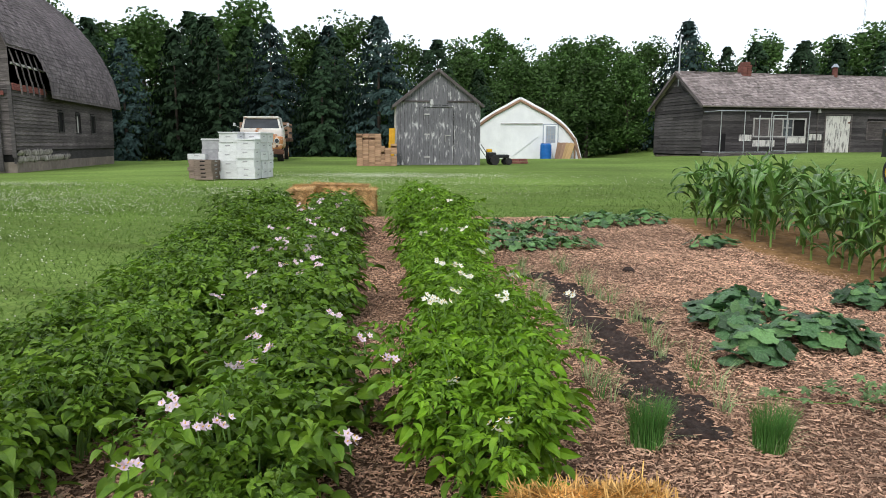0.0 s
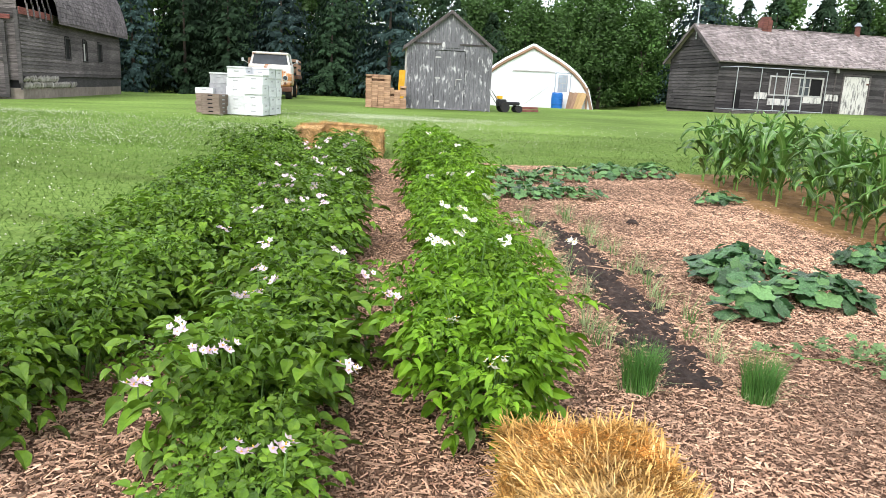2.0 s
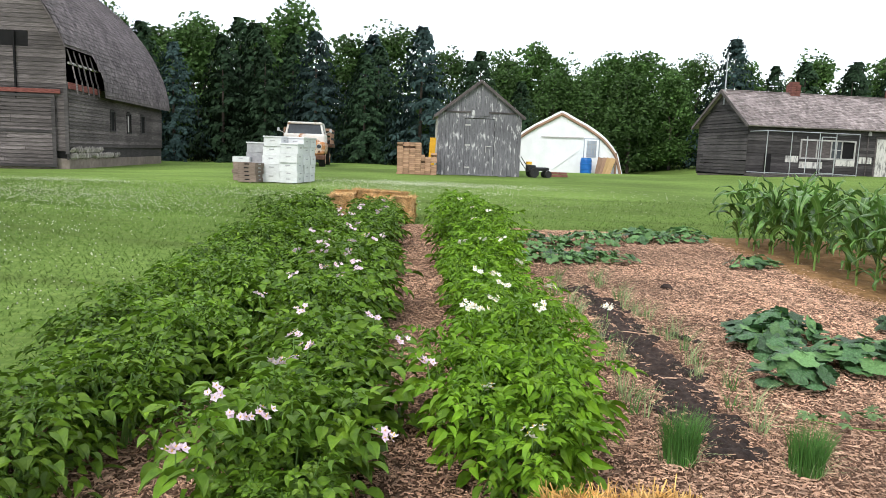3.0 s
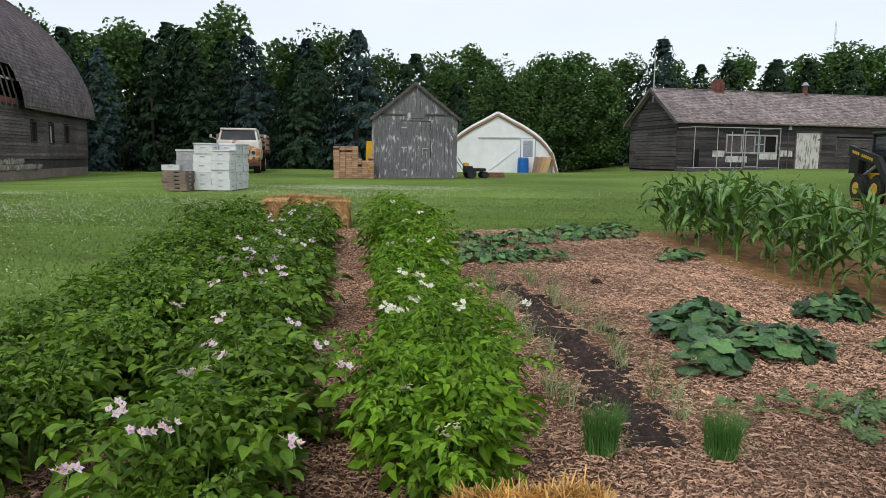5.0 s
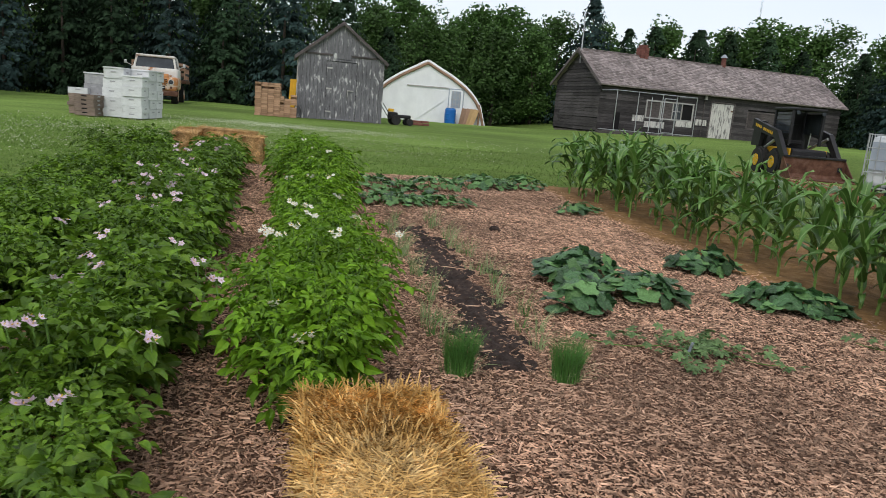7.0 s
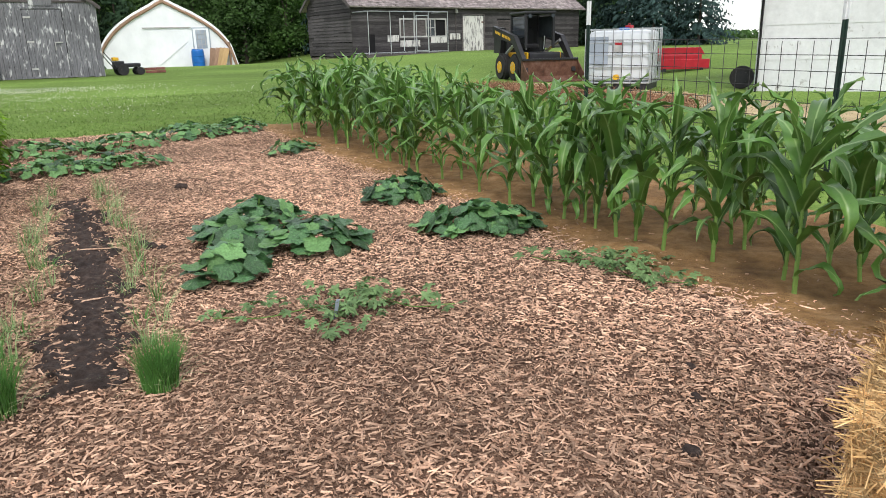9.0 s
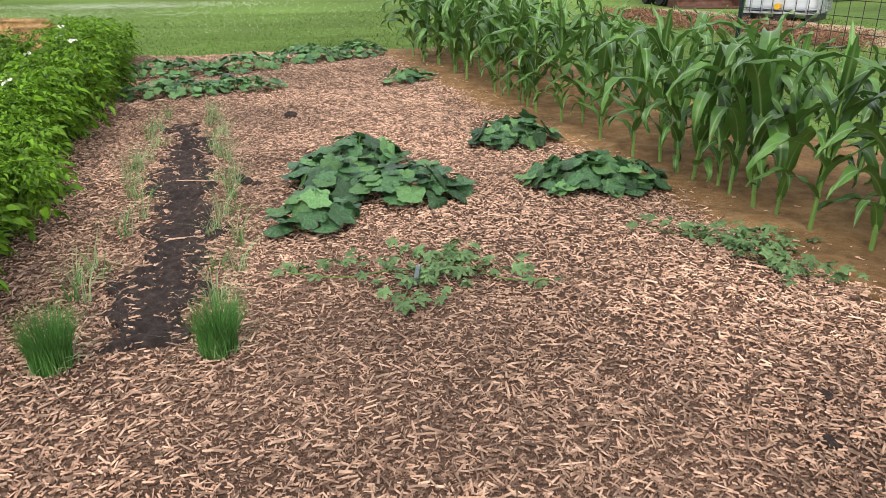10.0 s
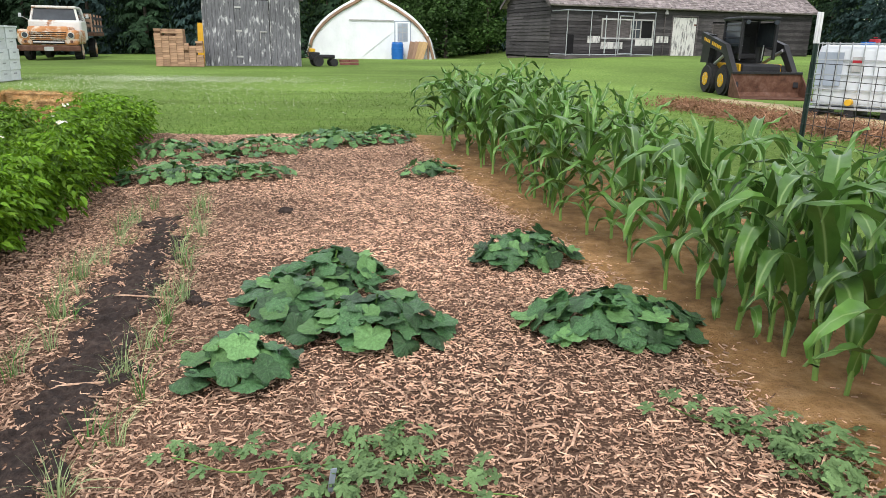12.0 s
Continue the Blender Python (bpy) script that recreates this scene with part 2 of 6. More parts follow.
M_BRICK = material("tan_paver", [(0.27, 0.155, 0.095), (0.4, 0.25, 0.16)], scale=10, rough=0.95, bump=0.3, vary=0.28, island=0.2)
M_YELLOWPAINT = material("yellow_paint", [(0.6, 0.33, 0.02), (0.72, 0.42, 0.03)], scale=5, rough=0.5, bump=0.05, big=0.12, big_scale=3)
M_TRUCKWHITE = material("old_white_truck_paint", [(0.55, 0.54, 0.5), (0.66, 0.65, 0.61)], scale=4, rough=0.45, bump=0.05, paint=((0.3, 0.13, 0.05), 0.56, 0.66, 3.0, (1, 1, 1)))
M_TRUCKRUST = material("rusty_orange_paint", [(0.34, 0.13, 0.04), (0.5, 0.24, 0.09)], scale=4, rough=0.6, bump=0.1, paint=((0.6, 0.52, 0.42), 0.5, 0.58, 3.5, (1, 1, 1)))
M_RUST = material("rusted_steel", [(0.06, 0.028, 0.018), (0.12, 0.055, 0.034), (0.17, 0.1, 0.075)], scale=6, rough=0.75, bump=0.2, metal=0.2)
M_BLACK = material("black_paint", [(0.012, 0.012, 0.014), (0.025, 0.024, 0.025)], scale=6, rough=0.5, bump=0.1)
M_RUBBER = material("tyre_rubber", [(0.018, 0.017, 0.017), (0.035, 0.033, 0.032)], scale=9, rough=0.9, bump=0.2)
M_CHROME = material("dull_chrome", [(0.45, 0.44, 0.42), (0.6, 0.6, 0.58)], scale=8, rough=0.35, bump=0.05, metal=0.9)
M_STEEL = material("galvanised_steel", [(0.4, 0.41, 0.42), (0.52, 0.53, 0.54)], scale=15, rough=0.45, bump=0.05, metal=0.7)
M_GREENPOST = material("dark_green_post", [(0.012, 0.03, 0.022), (0.025, 0.045, 0.035)], scale=8, rough=0.6, bump=0.1)
M_WIRE = material("dark_fence_wire", [(0.03, 0.03, 0.032), (0.06, 0.055, 0.055)], scale=8, rough=0.6, bump=0, metal=0.3)
M_TANK = material("translucent_white_tank", [(0.66, 0.68, 0.7), (0.76, 0.78, 0.8)], scale=3, rough=0.4, bump=0.05, big=0.08, through_light=0.1)
M_GREYPANEL = material("grey_label_sheet", [(0.3, 0.34, 0.4), (0.38, 0.42, 0.48)], scale=5, rough=0.5, bump=0)
M_RED = material("red_enamel", [(0.28, 0.012, 0.02), (0.4, 0.02, 0.03)], scale=5, rough=0.4, bump=0.05)
M_GLASS = material("dim_window_glass", [(0.03, 0.035, 0.04), (0.06, 0.07, 0.08)], scale=2, rough=0.15, bump=0, spec=0.25)
M_WHITEPAINT = material("chipped_white_wall", [(0.6, 0.6, 0.6), (0.72, 0.72, 0.72)], scale=9, rough=0.8, bump=0.3, big=0.08, paint=((0.3, 0.28, 0.26), 0.6, 0.68, 4, (1, 1, 0.8)))
M_ROOFGREY = material("grey_roofing", [(0.22, 0.22, 0.23), (0.32, 0.32, 0.33)], scale=9, rough=0.9, bump=0.3)
M_CHIMNEY = material("red_chimney_brick", [(0.13, 0.05, 0.04), (0.24, 0.1, 0.08)], scale=9, rough=0.9, bump=0.3, vary=0.2)
M_BARK = material("tree_bark", [(0.05, 0.04, 0.032), (0.1, 0.08, 0.065)], scale=6, stretch=(3, 3, 0.6), rough=0.95, bump=0.6)
M_SPRUCE = material("blue_spruce_needles", [(0.018, 0.035, 0.031), (0.03, 0.055, 0.05), (0.052, 0.082, 0.076)], scale=3, rough=0.85, bump=0, island=0.45, vary=0.25, big=0.25, spec=0.1)
M_SPRUCEG = material("green_spruce_needles", [(0.013, 0.029, 0.014), (0.022, 0.045, 0.021), (0.038, 0.066, 0.034)], scale=3, rough=0.85, bump=0, island=0.45, vary=0.25, big=0.25, spec=0.1)
M_LEAFTREE = material("tree_leaves", [(0.036, 0.08, 0.018), (0.057, 0.12, 0.026), (0.082, 0.154, 0.037)], scale=1.5, rough=0.65, bump=0, island=0.35, vary=0.25, big=0.25, through_light=0.25)
M_HAY = material("dry_hay", [(0.2, 0.1, 0.055), (0.34, 0.19, 0.11)], scale=8, rough=0.95, bump=0.5, island=0.3, big=0.3, big_scale=1.5)
M_TAN = material("bare_tan_track", [(0.3, 0.22, 0.12), (0.4, 0.31, 0.18)], scale=5, rough=0.95, bump=0.4, big=0.3, big_scale=0.9)


# ---------- mesh helpers ----------
def part(name, bm, mat, parent=None, label="", m=None, smooth=False):
    """One mesh object from a bmesh, under a thing or a part."""
    me = bpy.data.meshes.new(name)
    bm.to_mesh(me)
    bm.free()
    return piece(name, me, mat, parent, label, m, smooth)


def piece(name, me, mat, parent=None, label="", m=None, smooth=False):
    if not me.materials:
        me.materials.append(mat)
    if smooth:
        me.polygons.foreach_set("use_smooth", [True] * len(me.polygons))
    ob = new(name, me)
    if parent:
        ob.parent = parent
    if m is not None:
        ob.matrix_basis = m
    return tagged(ob, label)


def thing(name, label, category, m=None, group="", kind=""):
    ob = new(name)
    ob.empty_display_size = 0.1
    if m is not None:
        ob.matrix_basis = m
    return tagged(ob, label, category, group, kind)


def raw(name, verts, faces):
    me = bpy.data.meshes.new(name)
    me.from_pydata(np.asarray(verts).tolist(), [], faces if isinstance(faces, list) else np.asarray(faces).tolist())
    me.update()
    return me


def box(bm, c, s, bevel=0.0, rot=None, taper=1.0):
    """A box of size s round c; taper shrinks its top."""
    m = Matrix.Translation(c) @ (rot if rot else Matrix.Identity(4))
    got = bmesh.ops.create_cube(bm, size=1.0)["verts"]
    for v in got:
        k = taper if v.co.z > 0 else 1.0
        v.co = m @ Vector((v.co.x * s[0] * k, v.co.y * s[1] * k, v.co.z * s[2]))
    if bevel:
        edges = list({e for v in got for e in v.link_edges})
        bmesh.ops.bevel(bm, geom=edges, offset=bevel, segments=2, affect="EDGES", profile=0.6)
    return bm


def cyl(bm, a, b, r, r2=None, n=10):
    """A rod from a to b."""
    a, b = Vector(a), Vector(b)
    d = b - a
    q = d.to_track_quat("Z", "Y").to_matrix().to_4x4()
    bmesh.ops.create_cone(bm, cap_ends=True, segments=n, radius1=r, radius2=r if r2 is None else r2, depth=d.length,
                          matrix=Matrix.Translation((a + b) / 2) @ q)
    return bm


def prism(bm, outline, depth, axis="y"):
    """A flat outline of (u, z) pairs pushed along the third axis, from 0 to depth."""
    def at(u, z, d):
        return (u, d, z) if axis == "y" else (d, u, z)
    a = [bm.verts.new(at(u, z, 0)) for u, z in outline]
    b = [bm.verts.new(at(u, z, depth)) for u, z in outline]
    n = len(outline)
    bm.faces.new(a)
    bm.faces.new(b[::-1])
    for i in range(n):
        bm.faces.new((a[i], b[i], b[(i + 1) % n], a[(i + 1) % n]))
    bmesh.ops.recalc_face_normals(bm, faces=bm.faces[:])
    return bm


def bx(c, s, bevel=0.0, rot=None, taper=1.0):
    return box(bmesh.new(), c, s, bevel, rot, taper)


def rod(a, b, r, r2=None, n=10):
    return cyl(bmesh.new(), a, b, r, r2, n)


def smooth_step(a, b, v):
    t = np.clip((v - a) / (b - a), 0, 1)
    return t * t * (3 - 2 * t)


def ground_z(x, y):
    """The lie of the land: level in the garden, rising gently to the farmyard."""
    d = np.hypot(x - 1, y)
    z = np.interp(d, [4.5, 6, 8, 10, 12, 15, 18, 22, 28, 34, 45, 90], [0, 0.015, 0.05, 0.12, 0.22, 0.38, 0.5, 0.57, 0.64, 0.69, 0.72, 0.8])
    z = z * (1 + 0.45 * smooth_step(5, 18, x) * smooth_step(14, 35, d) - 0.4 * smooth_step(6, 18, -x) * smooth_step(14, 30, d))
    z = z - 0.42 * np.exp(-((x - 14.5) / 5) ** 2 - ((y - 20) / 6) ** 2)
    return z - 0.3 * smooth_step(35, 44, y) * (1 - smooth_step(9, 14, x)) * (1 - smooth_step(2, 8, -x))


def gz(x, y):
    return float(ground_z(np.float64(x), np.float64(y)))




def yard(x, y, rz=0.0, dz=0.0, k=1.0):
    """A pose in the farmyard, standing on the ground; k enlarges the plan round the garden's edge."""
    px, py = 0.07 + k * (x - 0.07), 0.12 + k * (y - 0.12)
    return pose(px, py, gz(px, py) + dz * k, 0, 0, rz) @ Matrix.Scale(k, 4)


def ripple(x, y):
    return 0.012 * np.sin(1.7 * x + 0.5) * np.cos(2.1 * y) + 0.008 * np.sin(4.3 * x + 1.2 * y) + 0.006 * np.sin(7.1 * y - 3 * x) + 0.004 * np.sin(13 * x + 11 * y)


def bed_z(x, y):
    return ground_z(x, y) + 0.035 + ripple(x, y)


rng = np.random.default_rng(7)

# ---------- ground ----------
axis = np.concatenate([-np.geomspace(900, 46, 14), np.linspace(-44, 44, 133), np.geomspace(46, 900, 14)])
gx, gy = np.meshgrid(axis, axis + 12, indexing="ij")
gv = np.stack([gx, gy, ground_z(gx, gy)], -1).reshape(-1, 3)
k = len(axis)
ii, jj = np.meshgrid(np.arange(k - 1), np.arange(k - 1), indexing="ij")
base = (ii * k + jj).ravel()
ground = piece("ground", raw("ground", gv, np.stack([base, base + k, base + k + 1, base + 1], 1)), M_LAWN, smooth=True)
tagged(ground, "mown green lawn and field with pale patches", "lawn", kind="structure")


def strip(name, mat, ys, left, right, zf, nu, edge=0.03, label="", category="", wobble=0.05):
    """A bed laid on the ground between two edges given along y; its rim sinks into the ground."""
    us = np.linspace(0, 1, nu)
    Y = ys[:, None] + 0 * us[None, :]
    L = np.interp(ys, *left) + wobble * np.sin(ys * 5.3) * np.cos(ys * 2.1 + 1) + wobble * 0.5 * np.sin(ys * 17)
    R = np.interp(ys, *right) + wobble * np.sin(ys * 4.7 + 2) * np.cos(ys * 1.9) + wobble * 0.5 * np.sin(ys * 15 + 1)
    X = L[:, None] * (1 - us) + R[:, None] * us
    Y = Y + (wobble * np.sin(X * 4.1) + wobble * 0.5 * np.sin(X * 11)) * ((ys[:, None] == ys[-1]) | (ys[:, None] == ys[0]))
    Z = zf(X, Y)
    rim = np.zeros_like(Z, bool)
    rim[0], rim[-1], rim[:, 0], rim[:, -1] = True, True, True, True
    Z = np.where(rim, ground_z(X, Y) - edge, Z)
    V = np.stack([X, Y, Z], -1).reshape(-1, 3)
    n = len(ys)
    i, j = np.meshgrid(np.arange(n - 1), np.arange(nu - 1), indexing="ij")
    b = (i * nu + j).ravel()
    ob = piece(name, raw(name, V, np.stack([b, b + 1, b + nu + 1, b + nu], 1)), mat, smooth=True)
    return tagged(ob, label, category, kind="structure")


SAND_EDGE = ([-6, 2, 3.04, 4.16, 5.98, 7.08, 8.97, 10.74, 11.3], [4.4, 4.35, 4.3, 4.2, 4.05, 3.9, 3.6, 3.38, 3.3])
BED_LEFT = ([-6, 2.2, 5.6, 8, 11.9], [-2.2, -2.3, -2.85, -3.2, -3.7])
strip("mulch_bed", M_MULCH, np.linspace(-2.0, 11.7, 180), BED_LEFT, SAND_EDGE, bed_z, 110, label="garden bed mulched with shredded wood chips", category="mulch bed")
strip("sand_bed", M_SAND, np.linspace(-0.9, 11.5, 150), (SAND_EDGE[0], [v - 0.12 for v in SAND_EDGE[1]]), (SAND_EDGE[0], [v + 2.1 for v in SAND_EDGE[1]]),
      lambda x, y: bed_z(x, y) + 0.012 - 0.035 * smooth_step(0.25, 0.0, x - np.interp(y, *SAND_EDGE) + 0.12) + 0.012 * np.sin(9 * x) * np.sin(8 * y), 40,
      label="strip of damp tan sand under the corn", category="sand bed")
SOIL_L = ([3.25, 4.04, 5.44, 7.5], [1.04, 1.06, 0.97, 0.84])
SOIL_R = ([3.25, 3.6, 4.0, 5.3, 7.4], [1.45, 1.36, 1.38, 1.37, 1.08])
strip("soil_strip", M_SOIL, np.linspace(3.28, 7.5, 240), SOIL_L, SOIL_R,
      lambda x, y: bed_z(x, y) + 0.006 + 0.02 * np.abs(np.sin(23 * x + 5 * y) * np.sin(19 * y - 7 * x)) + 0.01 * np.sin(57 * x) * np.sin(61 * y), 48,
      label="bare strip of dark crumbly garden soil", category="soil", wobble=0.09)
strip("bare_track", M_TAN, np.linspace(5.0, 17, 60), ([5, 9, 17], [9.6, 10.0, 10.4]), ([5, 9, 17], [11.6, 11.5, 11.2]), lambda x, y: ground_z(x, y) + 0.012, 14,
      label="worn tan bare earth track in the grass", category="track", wobble=0.2)

# loose wood chips over the mulch
N = 330000
yy = np.where(rng.random(N) < 0.06, -2 + 3.2 * rng.random(N), 1.0 + 10.6 * rng.random(N) ** 1.55)
lo, hi = np.interp(yy, *BED_LEFT), np.interp(yy, *SAND_EDGE) - 0.02 + 0.16 * rng.standard_normal(N) ** 2 * 0.5
xx = lo + (hi - lo) * rng.random(N)
in_soil = (yy > 3.25) & (yy < 7.5) & (xx > np.interp(yy, *SOIL_L) + 0.01) & (xx < np.interp(yy, *SOIL_R) - 0.01)
edge_gap = np.minimum(xx - np.interp(yy, *SOIL_L), np.interp(yy, *SOIL_R) - xx)
keep = ~(in_soil & (rng.random(N) < np.where(edge_gap < 0.12, 0.45, 0.96)))
xx, yy = xx[keep], yy[keep]
N = len(xx)
ln = np.clip(rng.lognormal(-3.95, 0.55, N), 0.009, 0.1)
wd = np.clip(ln * (0.08 + 0.2 * rng.random(N)), 0.0024, 0.009)
th = 0.002 + 0.005 * rng.random(N)
yaw, tip, tilt = rng.random(N) * 6.283, rng.standard_normal(N) * 0.22, rng.standard_normal(N) * 0.3
corner = np.array([(-1, -1, 0), (1, -0.8, 0), (-0.9, 0.15, 1), (0.9, -0.15, 1), (-1, 0.85, 0), (1, 1, 0)], float)  # a split sliver with a ridge
P = corner[None] * np.stack([ln / 2, wd / 2, th], 1)[:, None, :]
P[:, :, 2] += P[:, :, 0] * np.sin(tip)[:, None] + P[:, :, 1] * np.sin(tilt)[:, None]
ca, sa = np.cos(yaw)[:, None], np.sin(yaw)[:, None]
P = np.stack([P[:, :, 0] * ca - P[:, :, 1] * sa + xx[:, None], P[:, :, 0] * sa + P[:, :, 1] * ca + yy[:, None],
              P[:, :, 2] + (bed_z(xx, yy) + 0.001 + 0.014 * rng.random(N))[:, None]], -1)
q = np.array([(0, 1, 3, 2), (2, 3, 5, 4)])
F = (q[None] + 6 * np.arange(N)[:, None, None]).reshape(-1, 4)
tagged(piece("wood_chips", raw("wood_chips", P.reshape(-1, 3), F), M_CHIP), "shredded wood chips strewn over the garden bed", "wood chips", kind="stuff")


# grass blades and clover heads on the lawn
def lawn_spots(n, x0, x1, y0, y1, power=1.0):
    x = x0 + (x1 - x0) * rng.random(n)
    y = y0 + (y1 - y0) * rng.random(n) ** power
    bed = (x > np.interp(y, *BED_LEFT) - 0.03) & (x < np.interp(y, *SAND_EDGE) + 2.1) & (y < 11.75)
    return x[~bed], y[~bed]


gxs, gys = zip(lawn_spots(62000, -11, -2.2, 2, 16), lawn_spots(36000, -9, 7, 11.4, 17, 1.8), lawn_spots(16000, 5.5, 12, 3, 15))
gxs, gys = np.concatenate(gxs), np.concatenate(gys)
n = len(gxs)
far = smooth_step(14, 26, gys)
h, w = (0.02 + 0.035 * rng.random(n) ** 1.5) * (1 - 0.35 * far), (0.004 + 0.005 * rng.random(n)) * (1 + 1.2 * far)
a, lean, la = rng.random(n) * 6.283, 0.015 + 0.05 * rng.random(n), rng.random(n) * 6.283
z0 = ground_z(gxs, gys) - 0.004
P = np.stack([np.stack([gxs - w * np.cos(a), gys - w * np.sin(a), z0], 1), np.stack([gxs + w * np.cos(a), gys + w * np.sin(a), z0], 1),
              np.stack([gxs + lean * np.cos(la), gys + lean * np.sin(la), z0 + h], 1)], 1)
tagged(piece("grass", raw("grass", P.reshape(-1, 3), np.arange(3 * n).reshape(-1, 3)), M_BLADE), "short mown green grass blades of the lawn", "grass", kind="stuff")

octa = np.array([(1, 0, 0), (0, 1, 0), (-1, 0, 0), (0, -1, 0), (0, 0, 1), (0, 0, -0.7)], float)
of = np.array([(0, 1, 4), (1, 2, 4), (2, 3, 4), (3, 0, 4), (1, 0, 5), (2, 1, 5), (3, 2, 5), (0, 3, 5)])
cx, cy = [], []
for x0, y0, rx, ry, m in ((-6.9, 12.2, 3.2, 1.8, 1500), (-8.6, 13.0, 2.2, 1.4, 700), (-4.4, 14.6, 2.8, 1.0, 1100), (-1.6, 19.5, 3.0, 1.1, 2600), (-2.5, 17.2, 3.2, 0.9, 900), (-9.5, 15.5, 2.5, 0.8, 700), (-6.3, 9.2, 1.3, 0.8, 130), (-5.0, 7.4, 1.1, 1.4, 110),
                          (-4.0, 5.5, 0.8, 1.5, 60), (0.8, 15.0, 2.8, 1.6, 260), (3.2, 17.5, 3.2, 2, 160)):
    cx.append(x0 + rx * rng.standard_normal(m) * 0.55)
    cy.append(y0 + ry * rng.standard_normal(m) * 0.55)
cx, cy = np.concatenate(cx), np.concatenate(cy)
ok = ~((cx > np.interp(cy, *BED_LEFT) - 0.1) & (cx < np.interp(cy, *SAND_EDGE) + 2) & (cy < 12))
cx, cy = cx[ok], cy[ok]
n = len(cx)
r = 0.006 + 0.006 * rng.random(n)
P = octa[None] * r[:, None, None] + np.stack([cx, cy, ground_z(cx, cy) + 0.025 + 0.03 * rng.random(n)], 1)[:, None, :]
tagged(piece("clover_blooms", raw("clover_blooms", P.reshape(-1, 3), (of[None] + 6 * np.arange(n)[:, None, None]).reshape(-1, 3)), M_CLOVER),
       "white clover heads scattered through the lawn", "clover", kind="stuff")


# ---------- farm buildings ----------
def courses(length, z0, z1, step, holes=(), thick=0.032, rough_cut=0.0, seed=1):
    """Lapped boards along x from 0 to length, between two heights, leaving holes (x0, x1, z0, z1) open."""
    rr = random.Random(seed)
    V, F = [], []
    z = z0
    while z < z1 - 0.01:
        top = min(z + step, z1)
        cuts = sorted({0.0, length, *[min(max(v, 0), length) for h in holes if h[2] < top - 0.02 and h[3] > z + 0.02 for v in h[:2]]})
        cuts = sorted(set(cuts) | {v + rr.uniform(0.4, 0.6) * step for v in [length * rr.random()] if not any(h[0] - 0.2 < v < h[1] + 0.2 for h in holes)})
        for a, b in zip(cuts, cuts[1:]):
            mid = (a + b) / 2
            if b - a < 0.02 or any(h[0] < mid < h[1] and h[2] < top - 0.02 and h[3] > z + 0.02 for h in holes):
                continue
            d0, d1 = rr.uniform(-1, 1) * rough_cut, rr.uniform(-1, 1) * rough_cut
            k = len(V)
            V += [(a + 0.003, -thick, z + d0), (b - 0.003, -thick, z + d1), (b - 0.003, -0.004, top + 0.012 + d1), (a + 0.003, -0.004, top + 0.012 + d0),
                  (a + 0.003, 0.01, z + d0), (b - 0.003, 0.01, z + d1), (b - 0.003, 0.01, top + d1), (a + 0.003, 0.01, top + d0)]
            F += [(k, k + 1, k + 2, k + 3), (k + 4, k + 5, k + 1, k), (k + 1, k + 5, k + 6, k + 2), (k + 3, k + 2, k + 6, k + 7), (k + 4, k, k + 3, k + 7)]
        z = top
    return raw("siding", V, F)


def upright(length, z0, top, step, holes=(), seed=1, thick=0.02):
    """Upright boards along x; top is a function of x."""
    rr = random.Random(seed)
    V, F = [], []
    x = 0.0
    while x < length - 0.01:
        b = min(x + step * rr.uniform(0.85, 1.15), length)
        mid = (x + b) / 2
        spans = [(z0 - rr.uniform(0, 0.03), None)]
        for h in holes:
            if h[0] < mid < h[1]:
                spans = [(z0, h[2]), (h[3], None)] if h[2] > z0 + 0.05 else [(h[3], None)]
        for s0, s1 in spans:
            ta, tb = (top(x), top(b)) if s1 is None else (s1, s1)
            d = thick + rr.uniform(0, 0.008)
            k = len(V)
            V += [(x + 0.004, -d, s0), (b - 0.004, -d, s0), (b - 0.004, -d, tb), (x + 0.004, -d, ta), (x + 0.004, 0, s0), (b - 0.004, 0, s0), (b - 0.004, 0, tb), (x + 0.004, 0, ta)]
            F += [(k, k + 1, k + 2, k + 3), (k + 4, k, k + 3, k + 7), (k + 1, k + 5, k + 6, k + 2), (k + 4, k + 5, k + 1, k), (k + 3, k + 2, k + 6, k + 7)]
        x = b
    return raw("boards", V, F)


def shingles(length, curve, expose, width, seed=1, skip=None):
    """Shingles over a roof face: curve is a list of (y, z) from eave to ridge, the roof runs along x."""
    rr = random.Random(seed)
    pts = [Vector((0, y, z)) for y, z in curve]
    V, F = [], []
    for a, b in zip(pts, pts[1:]):
        seg = b - a
        rows = max(1, round(seg.length / expose))
        u = seg.normalized()
        nrm = Vector((1, 0, 0)).cross(u)
        for i in range(rows):
            s = a + seg * (i / rows)
            x = -0.1 - rr.random() * width
            while x < length + 0.1:
                w = width * rr.uniform(0.6, 1.4)
                x0, x1 = max(x, -0.1), min(x + w - 0.008, length + 0.1)
                if x1 - x0 > 0.03 and not (skip and skip((x0 + x1) / 2, s.z)) and rr.random() > 0.012:
                    lift, drop = rr.uniform(0.016, 0.034), rr.uniform(-0.025, 0.02)
                    p0, p1 = s + u * drop + nrm * lift, s + seg / rows * 1.5 + nrm * 0.006
                    q0 = s + u * drop + nrm * 0.002
                    k = len(V)
                    V += [(x0, p0.y, p0.z), (x1, p0.y, p0.z + rr.uniform(-0.01, 0.01)), (x1, p1.y, p1.z), (x0, p1.y, p1.z), (x0, q0.y, q0.z), (x1, q0.y, q0.z)]
                    F += [(k, k + 1, k + 2, k + 3), (k + 4, k + 5, k + 1, k)]
                x += w
    return raw("shingles", V, F)


